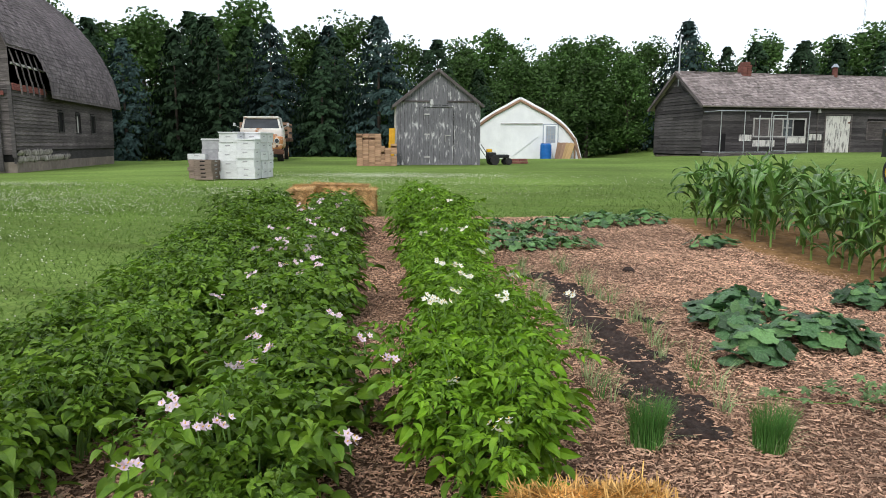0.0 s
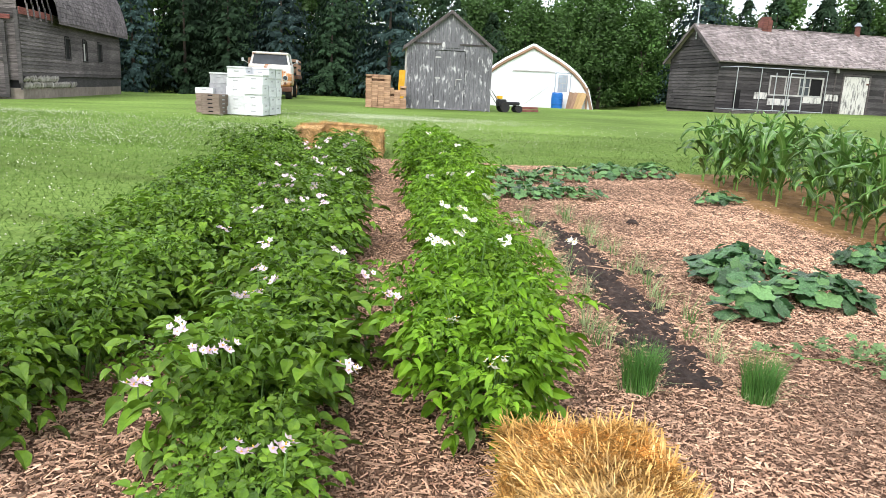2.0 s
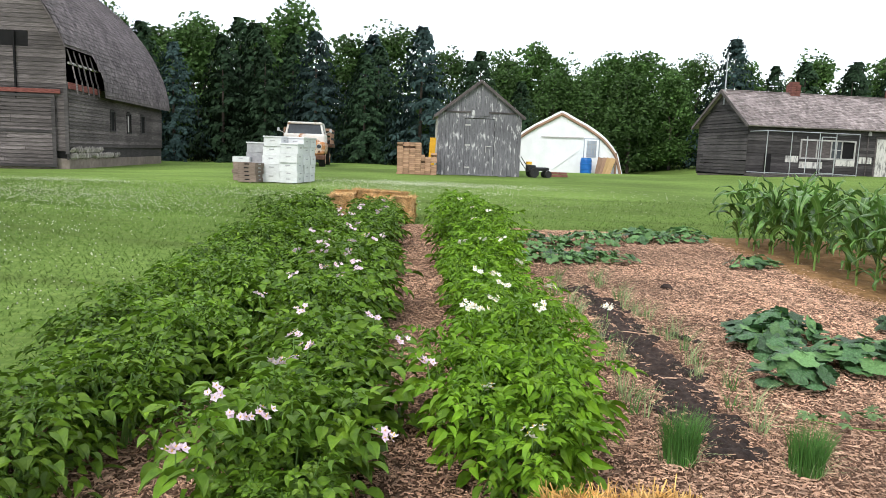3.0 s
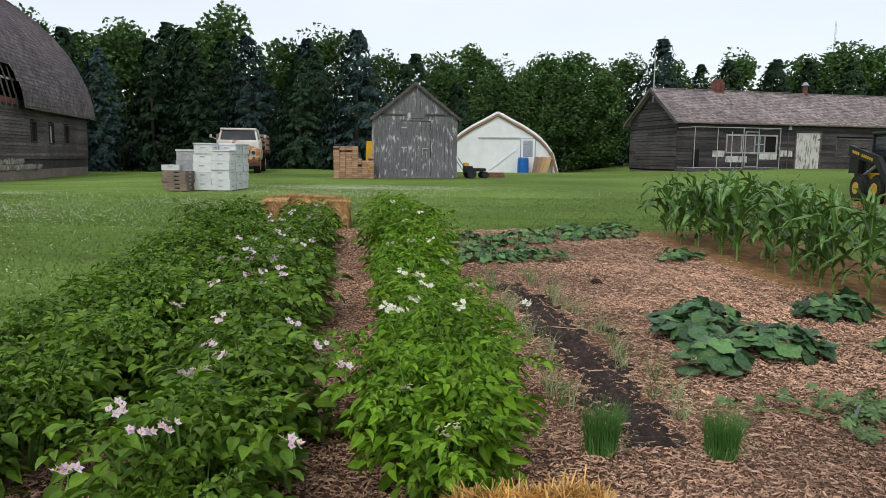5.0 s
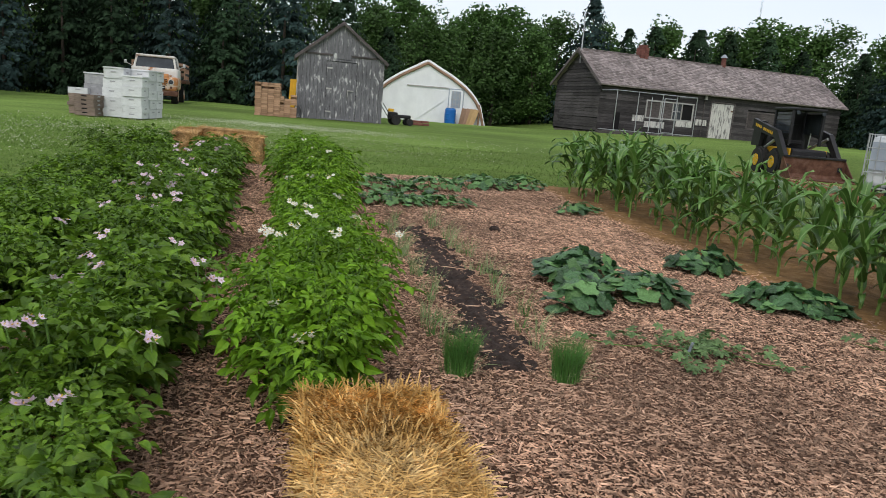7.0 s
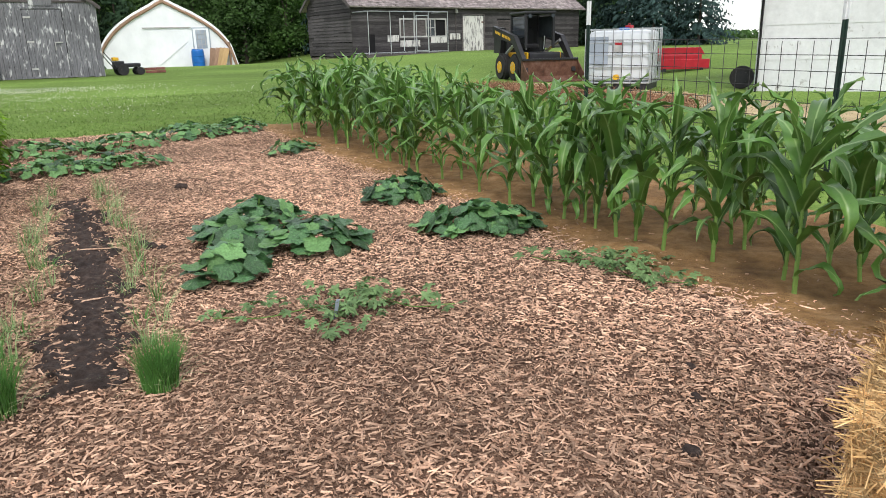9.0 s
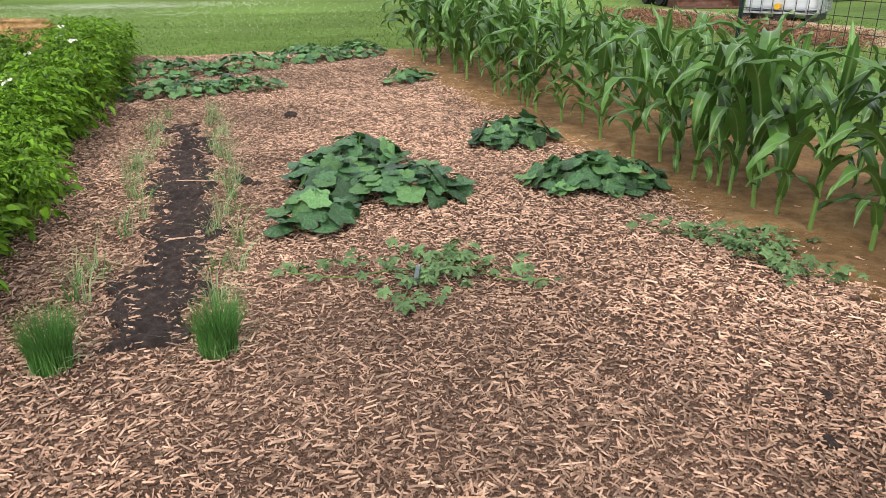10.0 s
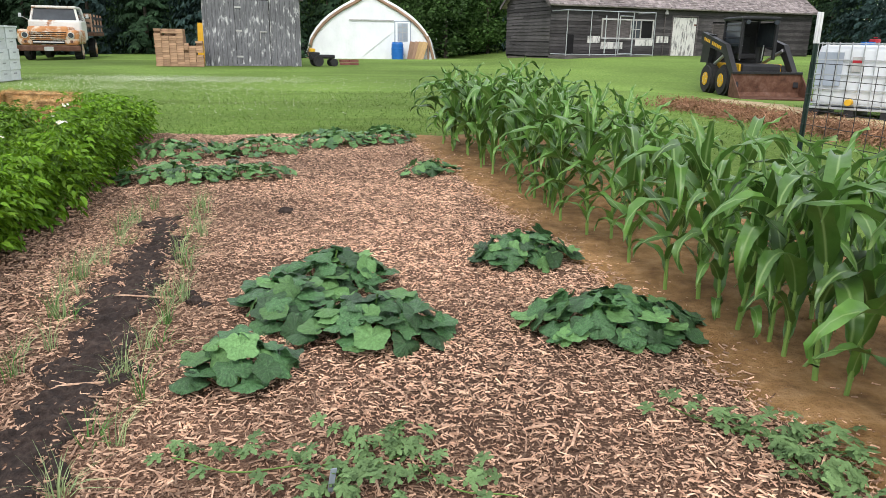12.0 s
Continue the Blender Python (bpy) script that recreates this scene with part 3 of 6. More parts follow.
def frame_bars(name, parent, x0, x1, z0, z1, w, mat, y=-0.03, depth=0.04, label=""):
    """Four trim boards round an opening, butted end to end."""
    f = bmesh.new()
    box(f, ((x0 + x1) / 2, y, z1 + w / 2), (x1 - x0 + 2 * w, depth, w), 0.004)
    box(f, ((x0 + x1) / 2, y, z0 - w / 2), (x1 - x0 + 2 * w, depth, w), 0.004)
    box(f, (x0 - w / 2, y, (z0 + z1) / 2), (w, depth, z1 - z0), 0.004)
    box(f, (x1 + w / 2, y, (z0 + z1) / 2), (w, depth, z1 - z0), 0.004)
    return part(name, f, mat, parent, label)


def boarded(name, me, mat, parent, label="", m=None, lining=None, per=8, fper=5):
    """A wall or door part whose boards are pieces of their own on a thin lining."""
    co = [tuple(v.co) for v in me.vertices]
    fs = [tuple(f.vertices) for f in me.polygons]
    lo = [min(c[i] for c in co) for i in range(3)]
    hi = [max(c[i] for c in co) for i in range(3)]
    if lining is None:
        lining = bx(((lo[0] + hi[0]) / 2, 0.03, (lo[2] + hi[2]) / 2), (hi[0] - lo[0] - 0.02, 0.02, hi[2] - lo[2] - 0.04))
    wall = part(name, lining, M_DARK, parent, label, m)
    for i in range(len(co) // per):
        sub = raw("board", co[i * per:(i + 1) * per], [tuple(v - i * per for v in f) for f in fs[i * fper:(i + 1) * fper]])
        piece("board", sub, mat, wall)
    bpy.data.meshes.remove(me)
    return wall


# small gabled shed
SW, SD, SE, SP = 3.36, 3.9, 2.46, 3.78
shed = thing("garden_shed", "small gabled wooden shed with flaking grey and white paint", "shed", pose(-2.12, 26.6, gz(-0.6, 26.6) - 0.01, 0, 0, 6) @ Matrix.Scale(0.92, 4))


def gable_top(x):
    return SE + (SP - SE) * (1 - abs(x - SW / 2) / (SW / 2))


boarded("front_wall", upright(SW, 0.04, gable_top, 0.16, [(1.08, 2.3, 0.0, 2.32)], 3), M_GREYWOODV, shed, "grey boards with flaking white paint",
        lining=prism(bmesh.new(), [(0.03, 0.06), (SW - 0.03, 0.06), (SW - 0.03, SE - 0.05), (SW / 2, SP - 0.06), (0.03, SE - 0.05)], 0.03))
part("back_wall", prism(bmesh.new(), [(0, 0.03), (SW, 0.03), (SW, SE), (SW / 2, SP), (0, SE)], 0.06), M_GREYWOODV, shed, m=pose(0, SD - 0.06, 0))
boarded("left_wall", upright(SD, 0.04, lambda x: SE, 0.17, (), 4), M_WHITEWORN, shed, "side boards still mostly white", m=pose(0, SD, 0, 0, 0, -90))
boarded("right_wall", upright(SD, 0.04, lambda x: SE, 0.17, (), 5), M_WHITEWORN, shed, m=pose(SW, 0, 0, 0, 0, 90))
for sx, ang in ((-1, 0), (1, 180)):
    h = Vector((SW / 2 + 0.14, 0, SP - SE + 0.11))
    rf = bmesh.new()
    a = math.atan2(SP - SE, SW / 2)
    ln = math.hypot(SW / 2, SP - SE) + 0.2
    box(rf, (0, 0, 0), (ln, SD + 0.3, 0.05), 0.006)
    part("roof", rf, M_SHINGLE, shed, m=Matrix.Translation((SW / 2 + sx * (ln / 2) * math.cos(a), SD / 2, SP + 0.05 - (ln / 2) * math.sin(a))) @ pose(0, 0, 0, 0, sx * math.degrees(a), 0))
    tr = bx((0, 0, 0), (ln, 0.03, 0.1), 0.005)
    part("rake_board", tr, M_GREYWOOD, shed, m=Matrix.Translation((SW / 2 + sx * (ln / 2) * math.cos(a), -0.165, SP - 0.0 - (ln / 2) * math.sin(a))) @ pose(0, 0, 0, 0, sx * math.degrees(a), 0))
sdoor = boarded("door", upright(1.2, 0.06, lambda x: 2.3, 0.2, (), 8), M_GREYWOODV, shed, "closed board door", m=pose(1.09, -0.012, 0))
part("door_handle", bx((0.98, -0.05, 1.22), (0.24, 0.03, 0.035), 0.008), M_WHITETRIM, sdoor, "pale wooden latch bar")
part("latch_post", bx((0.86, -0.045, 1.1), (0.03, 0.03, 0.28), 0.006), M_WHITETRIM, sdoor)
for z in (0.35, 1.25, 2.05):
    part("hinge", bx((0.12, -0.04, z), (0.22, 0.015, 0.06), 0.004), M_WHITETRIM, sdoor)
frame_bars("door_frame", shed, 1.08, 2.3, 0.09, 2.33, 0.06, M_GREYWOODV, label="door frame with worn white paint")
part("gable_board", bx((SW / 2, -0.04, SE + 0.1), (SW - 0.5, 0.03, 0.07), 0.005), M_GREYWOOD, shed)
part("gable_panel", bx((SW / 2, -0.045, 2.53), (0.72, 0.03, 0.22), 0.008), M_GREYWOODV, shed, "small board panel over the door")
for x in (0.03, SW - 0.03):
    part("corner_board", bx((x, -0.036, SE / 2), (0.09, 0.03, SE - 0.04), 0.005), M_GREYWOODV, shed)
for x in (0.2, 1.2, 2.2, 3.15):
    part("foundation_block", bx((x, 0.2, -0.05), (0.3, 0.3, 0.2), 0.02), M_CONCRETE, shed)

# plastic-covered hoop house
hoop = thing("hoop_house", "white plastic-covered hoop greenhouse with a wooden end frame", "greenhouse", pose(6.85, 42.2, gz(6.0, 42.2), 0, 0, -8) @ Matrix.Scale(1.12, 4))
arch = []
for i in range(25):
    sd = i / 12 - 1
    arch.append((-2.67 - 3.17 * sd, 3.12 * float(np.interp(abs(sd), [0, 0.1, 0.2, 0.43, 0.64, 0.8, 0.92, 0.97, 1.0], [1.0, 0.95, 0.89, 0.77, 0.63, 0.48, 0.3, 0.17, 0.0]))))
part("end_wall", prism(bmesh.new(), arch, 0.05), M_POLY, hoop, "end wall of taut white plastic")
HD = 11.0
V, F = [], []
for jx in range(12):
    for i, (x, z) in enumerate(arch):
        V.append((x, 0.05 + HD * jx / 11, z + (0.03 if jx % 2 else 0.0)))
for jx in range(11):
    for i in range(24):
        b = jx * 25 + i
        F.append((b, b + 1, b + 26, b + 25))
cover = piece("cover", raw("cover", V, F), M_POLY, hoop, "wrinkled white plastic cover", smooth=True)
so = cover.modifiers.new("thick", "SOLIDIFY")
so.thickness = 0.02
tb = bmesh.new()
for (x0, z0), (x1, z1) in zip(arch, arch[1:]):
    cyl(tb, (x0, -0.06, z0), (x1, -0.06, z1), 0.075, n=6)
part("arch_trim", tb, M_LUMBER, hoop, "brown wooden arch along the end wall")
tb = bmesh.new()
for (x0, z0), (x1, z1) in zip(arch, arch[1:]):
    cyl(tb, (x0 * 1.005, -0.02, z0 + 0.12), (x1 * 1.005, -0.02, z1 + 0.12), 0.07, n=6)
part("plastic_roll", tb, M_POLY, hoop, "rolled edge of white plastic over the arch")
hd = part("door", bx((-1.07, -0.04, 0.98), (0.72, 0.05, 1.75), 0.01), M_POLY, hoop, "white door with a window in its upper half")
part("window_pane", bx((-1.07, -0.075, 1.36), (0.5, 0.012, 0.86), 0.003), M_GREYPANEL, hd, "grey window pane")
for x in (-1.24, -1.07, -0.9):
    part("muntin", bx((x, -0.084, 1.36), (0.02, 0.012, 0.86)), M_WHITETRIM, hd)
for z in (1.1, 1.36, 1.6):
    part("muntin", bx((-1.07, -0.092, z), (0.5, 0.012, 0.02)), M_WHITETRIM, hd)
frame_bars("door_frame", hoop, -1.43, -0.71, 0.1, 1.86, 0.05, M_GREYPANEL)
part("batten", bx((-2.6, -0.05, 1.92), (2.2, 0.03, 0.05), 0.005), M_WHITETRIM, hoop)
part("brace", bx((0, 0, 0), (1.7, 0.02, 0.03)), M_POLY, hoop, m=pose(-2.4, -0.04, 0.75, 0, -38, 0))
part("side_post", bx((0.2, -0.09, 0.6), (0.09, 0.06, 1.2), 0.01), M_LUMBER, hoop)

# blue drum and leaning boards at the hoop house
hm = hoop.matrix_basis
dx = hm @ Vector((-1.3, -0.5, 0))
drum = thing("plastic_drum", "blue plastic drum by the greenhouse door", "drum", pose(dx.x, dx.y, gz(dx.x, dx.y)) @ Matrix.Scale(1.15, 4))
rings = ((0, 0.25), (0.06, 0.28), (0.28, 0.285), (0.29, 0.3), (0.32, 0.3), (0.33, 0.288), (0.54, 0.288), (0.55, 0.3), (0.58, 0.3), (0.59, 0.285), (0.78, 0.28), (0.84, 0.25))
body = bmesh.new()
loops = [[body.verts.new((r_ * math.cos(a * math.pi / 12), r_ * math.sin(a * math.pi / 12), z_)) for a in range(24)] for z_, r_ in rings]
for low, top in zip(loops, loops[1:]):
    for a in range(24):
        body.faces.new((low[a], low[(a + 1) % 24], top[(a + 1) % 24], top[a]))
body.faces.new(loops[0][::-1])
body.faces.new(loops[-1])
part("drum_body", body, M_BLUE, drum, smooth=False)
part("rim", rod((0, 0, 0.84), (0, 0, 0.87), 0.255, 0.25, 20), M_BLUE, drum)
for i, (x, lean) in enumerate(((-0.72, 9), (-0.5, 12), (-0.35, 14), (-0.2, 17))):
    p = hm @ Vector((x, -0.42, 0))
    bd = bx((0, 0, 0.45), (0.24, 0.03, 0.92), 0.006)
    ob = part("leaning_board", bd, M_LUMBER if i < 2 else M_PALEWOOD, m=pose(p.x, p.y, gz(p.x, p.y) - 0.01, -14, lean, -8) @ Matrix.Scale(1.2, 4))
    tagged(ob, "brown board leaning against the greenhouse wall", "board", "boards by the greenhouse")

# long low chicken house
CL, CW, CE, CR = 15.6, 4.3, 2.45, 3.98
house = thing("chicken_house", "long low unpainted wooden chicken house with a shingle roof", "outbuilding", yard(11.75, 34.3, 14, 0.0, 1.0) @ Matrix.Scale(1.02, 4))
H_HOLES = [(2.72, 5.55, 0.92, 1.75), (6.7, 8.1, 0.0, 1.92), (9.1, 12.0, 0.78, 1.68)]
boarded("front_wall", courses(CL, 0.1, CE - 0.02, 0.14, H_HOLES, rough_cut=0.008, seed=11), M_DARKWOOD, house, "dark weathered lapped boards")
part("back_wall", bx((CL / 2, CW - 0.05, CE / 2), (CL, 0.08, CE)), M_DARKWOOD, house)
gab = courses(CW, 0.1, CE, 0.15, (), rough_cut=0.03, seed=12)
boarded("gable_wall", gab, M_DARKWOOD, house, "end wall of curling lapped boards", m=pose(0, CW, 0, 0, 0, -90))
V, F, z = [], [], CE
rr = random.Random(5)
while z < CR - 0.1:
    half = (CW / 2) * (1 - (z - CE) / (CR - CE))
    half2 = (CW / 2) * (1 - (min(z + 0.15, CR) - CE) / (CR - CE))
    k = len(V)
    d0, d1 = rr.uniform(-0.04, 0.03), rr.uniform(-0.04, 0.03)
    V += [(CW / 2 - half, -0.035, z + d0), (CW / 2 + half, -0.035, z + d1), (CW / 2 + half2, -0.005, z + 0.17 + d1), (CW / 2 - half2, -0.005, z + 0.17 + d0),
          (CW / 2 - half, 0.01, z + d0), (CW / 2 + half, 0.01, z + d1)]
    F += [(k, k + 1, k + 2, k + 3), (k + 4, k + 5, k + 1, k)]
    z += 0.15
boarded("upper_gable", raw("upper_gable", V, F), M_DARKWOOD, house, m=pose(0, CW, 0, 0, 0, -90), lining=prism(bmesh.new(), [(0.1, CE), (CW - 0.1, CE), (CW / 2, CR - 0.1)], 0.02), per=6, fper=2)
part("gable_lining", prism(bmesh.new(), [(0.02, 0.05), (CW - 0.02, 0.05), (CW - 0.02, CE), (CW / 2, CR - 0.05), (0.02, CE)], 0.03, "x"), M_DARK, house, m=pose(0.03, 0, 0))
part("far_gable_wall", prism(bmesh.new(), [(0, 0.05), (CW, 0.05), (CW, CE), (CW / 2, CR), (0, CE)], 0.06, "x"), M_DARKWOOD, house, m=pose(CL - 0.06, 0, 0))
slope = [(-0.32, CE - 0.2), (CW / 2, CR)]
piece("roof_shingles", shingles(CL + 0.2, slope, 0.15, 0.17, 21), M_SHINGLE2, house, "pale curling wooden shingles", m=pose(-0.1, 0, 0.06))
for y0, y1, z0, z1 in ((-0.32, CW / 2, CE - 0.2, CR), (CW + 0.32, CW / 2, CE - 0.2, CR)):
    dk = bmesh.new()
    ang = math.atan2(z1 - z0, y1 - y0)
    box(dk, (0, 0, 0), (CL + 0.45, math.hypot(y1 - y0, z1 - z0), 0.05))
    part("roof_deck", dk, M_SHINGLE2, house, m=Matrix.Translation((CL / 2, (y0 + y1) / 2, (z0 + z1) / 2 + 0.025)) @ Matrix.Rotation(ang, 4, "X"))
part("ridge_cap", bx((CL / 2, CW / 2, CR + 0.08), (CL + 0.4, 0.16, 0.035), 0.01), M_SHINGLE2, house, "wooden ridge strip")
for yy0, sg in ((-0.34, 1), (CW + 0.34, -1)):
    rk = bx((0, 0, 0), (0.04, math.hypot(CW / 2 + 0.34, CR - CE + 0.2), 0.14), 0.006)
    part("rake_board", rk, M_GREYWOOD, house, m=Matrix.Translation((-0.25, (yy0 + CW / 2) / 2, (CE - 0.2 + CR) / 2 + 0.0)) @ Matrix.Rotation(sg * math.atan2(CR - CE + 0.2, CW / 2 + 0.34), 4, "X"))
for i in range(16):
    part("rafter_tail", bx((0.3 + i * 1.0, -0.16, CE - 0.12), (0.05, 0.3, 0.09), 0.005), M_GREYWOOD, house)
part("sill_beam", bx((CL / 2, 0.0, 0.05), (CL, 0.1, 0.1), 0.01), M_DARKWOOD, house)
part("foundation", bx((CL / 2, CW / 2, -0.16), (CL - 0.1, CW - 0.1, 0.36), 0.02), M_CONCRETE, house, "low rubble and concrete footing")
frame_bars("window_frame", house, 2.75, 5.52, 0.95, 1.72, 0.07, M_WHITETRIM, label="white window frame")
for x in (3.55, 4.3, 4.86):
    part("mullion", bx((x, -0.03, 1.335), (0.05, 0.04, 0.77), 0.004), M_WHITETRIM, house)
part("window_pane", bx((3.15, -0.0, 1.335), (0.74, 0.02, 0.76)), M_GREYWOOD, house, "boarded window bay")
part("window_pane", bx((3.92, -0.0, 1.335), (0.7, 0.02, 0.76)), M_GREYWOOD, house, "boarded window bay")
part("window_pane", bx((4.58, -0.0, 1.335), (0.5, 0.02, 0.76)), M_GLASS, house, "dim glass pane")
part("muntin", bx((4.58, -0.025, 1.335), (0.5, 0.02, 0.03)), M_WHITETRIM, house)
part("muntin", bx((4.58, -0.035, 1.335), (0.03, 0.02, 0.76)), M_WHITETRIM, house)
# black sheet behind the front wall, added as the darkness indoors
part("interior_shade", bx((CL / 2, 1.1, 1.2), (CL - 0.4, 0.05, 2.2)), M_DARK, house, "black sheet standing in for the unlit inside")
cdoor = boarded("door", upright(1.38, 0.08, lambda x: 1.92, 0.17, (), 31), M_WHITEWORN, house, "board door with worn white paint", m=pose(6.71, -0.01, 0))
part("door_hinge", bx((1.3, -0.04, 1.6), (0.12, 0.015, 0.08)), M_RUST, cdoor)
frame_bars("door_frame", house, 6.69, 8.12, 0.08, 1.95, 0.07, M_GREYWOOD)
frame_bars("window_frame", house, 9.13, 11.97, 0.82, 1.64, 0.06, M_GREYWOOD)
part("window_board", bx((10.55, -0.0, 1.23), (2.8, 0.03, 0.82)), M_GREYWOOD, house, "boarded-up window")
for x0, x1, z0 in ((1.95, 2.62, 0.7), (2.7, 3.9, 0.45), (4.6, 5.6, 0.6), (5.8, 6.5, 0.75)):
    part("paint_board", bx(((x0 + x1) / 2, -0.032, z0 + 0.15), (x1 - x0, 0.016, 0.3), 0.003), M_WHITEWORN, house, "boards with remains of white paint")
lampb = part("wall_lamp", rod((6.2, -0.12, 2.05), (6.2, -0.12, 2.25), 0.1, 0.05, 10), M_WHITETRIM, house, "old yard lamp on the wall")
part("lamp_arm", rod((6.2, -0.12, 2.25), (6.2, 0.0, 2.34), 0.02), M_STEEL, lampb)
part("downpipe", rod((6.2, -0.05, 0.15), (6.2, -0.05, 2.0), 0.025), M_GREYWOOD, house)
ch = thing("chimney", "short red brick chimney on the ridge", "chimney")
ch.parent = house
ch.matrix_basis = pose(3.6, CW / 2, CR - 0.25)
for i in range(8):
    for sx in (-1, 1):
        part("brick", bx((sx * 0.125, 0, 0.05 + i * 0.09), (0.23, 0.46 if i % 2 else 0.44, 0.08), 0.008), M_CHIMNEY, ch)
part("cap", bx((0, 0, 0.8), (0.36, 0.36, 0.14), 0.02), M_CHIMNEY, ch)
ch["category"], ch["label"] = "", "short red brick chimney"
vent = part("roof_vent", rod((8.9, CW / 2, CR - 0.05), (8.9, CW / 2, CR + 0.5), 0.14, 0.12, 12), M_CHIMNEY, house, "rusty metal roof vent")
part("vent_cap", rod((8.9, CW / 2, CR + 0.5), (8.9, CW / 2, CR + 0.68), 0.2, 0.06, 12), M_GREYPANEL, vent)
part("antenna_pole", rod((-0.1, CW / 2 - 0.1, CE + 0.9), (-0.1, CW / 2 - 0.1, CR + 1.75), 0.03), M_STEEL, house, "thin metal aerial pole")

# wire run in front of the chicken house
hm = house.matrix_basis
run = thing("chicken_run", "galvanised pipe and wire chicken run on a low deck", "animal pen", hm.copy())
part("deck", bx((2.35, -0.75, 0.07), (4.8, 1.4, 0.14), 0.01), M_GREYWOOD, run, "weathered plank deck")
for x in (0.1, 2.35, 4.6):
    part("deck_joist", bx((x, -0.75, -0.1), (0.12, 1.3, 0.24), 0.01), M_GREYWOOD, run)
for x in (0.05, 1.25, 2.62, 3.45, 4.62):
    part("post", rod((x, -1.38, 0.14), (x, -1.38, 2.05), 0.018, n=8), M_STEEL, run)
for z in (0.2, 2.03):
    part("rail", rod((0.05, -1.38, z), (4.62, -1.38, z), 0.018, n=8), M_STEEL, run)
for x in (0.05, 4.62):
    part("rail", rod((x, -1.38, 2.03), (x, -0.06, 2.03), 0.022, n=8), M_STEEL, run)
    part("rail", rod((x, -1.38, 0.2), (x, -0.06, 0.2), 0.022, n=8), M_STEEL, run)
for z in (0.25, 1.85):
    part("gate_rail", rod((2.7, -1.42, z), (3.4, -1.42, z), 0.02, n=8), M_STEEL, run)
for x in (1.98, 2.7, 3.4):
    part("gate_post", rod((x, -1.42, 0.25), (x, -1.42, 1.85), 0.02, n=8), M_STEEL, run)
part("nest_hatch", bx((1.05, -0.05, 0.62), (0.34, 0.03, 0.85), 0.01), M_DARK, run, "dark pop-hole hatch")

# old barn with a rounded roof
BL, BW, BE, BR = 11.9, 10.0, 2.9, 8.95
barn = thing("barn", "old grey wooden barn with a rounded shingle roof", "barn", yard(-14.4, 23.35, 101.5))
# local x runs along the side wall, away from the yard; local y runs to the other side
B_HOLES = [(4.2, 4.72, 1.42, 2.15), (6.3, 6.78, 1.4, 2.15), (8.3, 8.9, 1.42, 2.16)]
side = courses(BL, 0.75, BE, 0.125, B_HOLES, rough_cut=0.006, seed=41)
boarded("side_wall", side, M_GREYWOOD, barn, "weathered grey lapped siding")
cv = []
for i in range(19):
    u = i / 18
    ang = u * math.pi / 2
    cv.append((BW / 2 * (1 - math.cos(ang) ** 1.25) * 0.93 + 0.07 * BW / 2 * u - 0.35 * (1 - u), BE - 0.25 + (BR - BE + 0.25) * (0.30 * u + 0.70 * math.sin(ang))))
piece("roof_shingles", shingles(BL + 0.3, cv, 0.17, 0.19, 42, lambda x, z: z < 3.95 and x < 2.85 - (z - 2.6) * 0.3), M_SHINGLE, barn, "worn curling wooden shingles", m=pose(-0.15, 0, 0.03))
full = cv + [(BW - y, z) for y, z in cv[::-1][1:]]


def roof_deck(i0, i1, x0, x1):
    vv, ff = [], []
    for y, z in full[i0:i1 + 1]:
        vv += [(x0, y, z), (x1, y, z), (x0, y + 0.0, z - 0.06), (x1, y + 0.0, z - 0.06)]
    for i in range(i1 - i0):
        b = 4 * i
        ff += [(b, b + 1, b + 5, b + 4), (b + 2, b + 6, b + 7, b + 3), (b, b + 4, b + 6, b + 2), (b + 1, b + 3, b + 7, b + 5)]
    return raw("roof_deck", vv, ff)


HOLE_TOP = next(i for i, (y, z) in enumerate(cv) if z > 3.9)
piece("roof_deck", roof_deck(HOLE_TOP, 36, -0.25, BL + 0.25), M_SHINGLE, barn)
piece("roof_deck", roof_deck(0, HOLE_TOP, 2.7, BL + 0.25), M_SHINGLE, barn)
for i in range(5):
    x = 0.15 + i * 0.52
    rb = bmesh.new()
    for (y0, z0), (y1, z1) in zip(cv[:HOLE_TOP + 1], cv[1:HOLE_TOP + 1]):
        cyl(rb, (x, y0 + 0.08, z0 - 0.1), (x + 0.05, y1 + 0.08, z1 - 0.1), 0.032, n=4)
    part("rafter", rb, M_GREYWOOD, barn, "bare rafter in the broken roof edge")
for z, y in ((3.55, 0.12),):
    part("purlin", bx((1.5, y - 0.15, z), (2.9, 0.05, 0.08), 0.006), M_WHITETRIM, barn)
# no real wall here: a black sheet gives the loft its shade
part("loft_shade", bx((1.6, 1.6, 3.4), (3.4, 0.05, 2.2)), M_DARK, barn, "black sheet for the loft's shade behind the broken roof edge")
part("loft_floor", bx((1.6, 0.85, 2.75), (3.2, 1.5, 0.06)), M_DARKWOOD, barn)
part("red_band", bx((1.5, -0.04, 2.8), (3.0, 0.04, 0.22), 0.01), M_REDPAINT, barn, "band of old red paint")
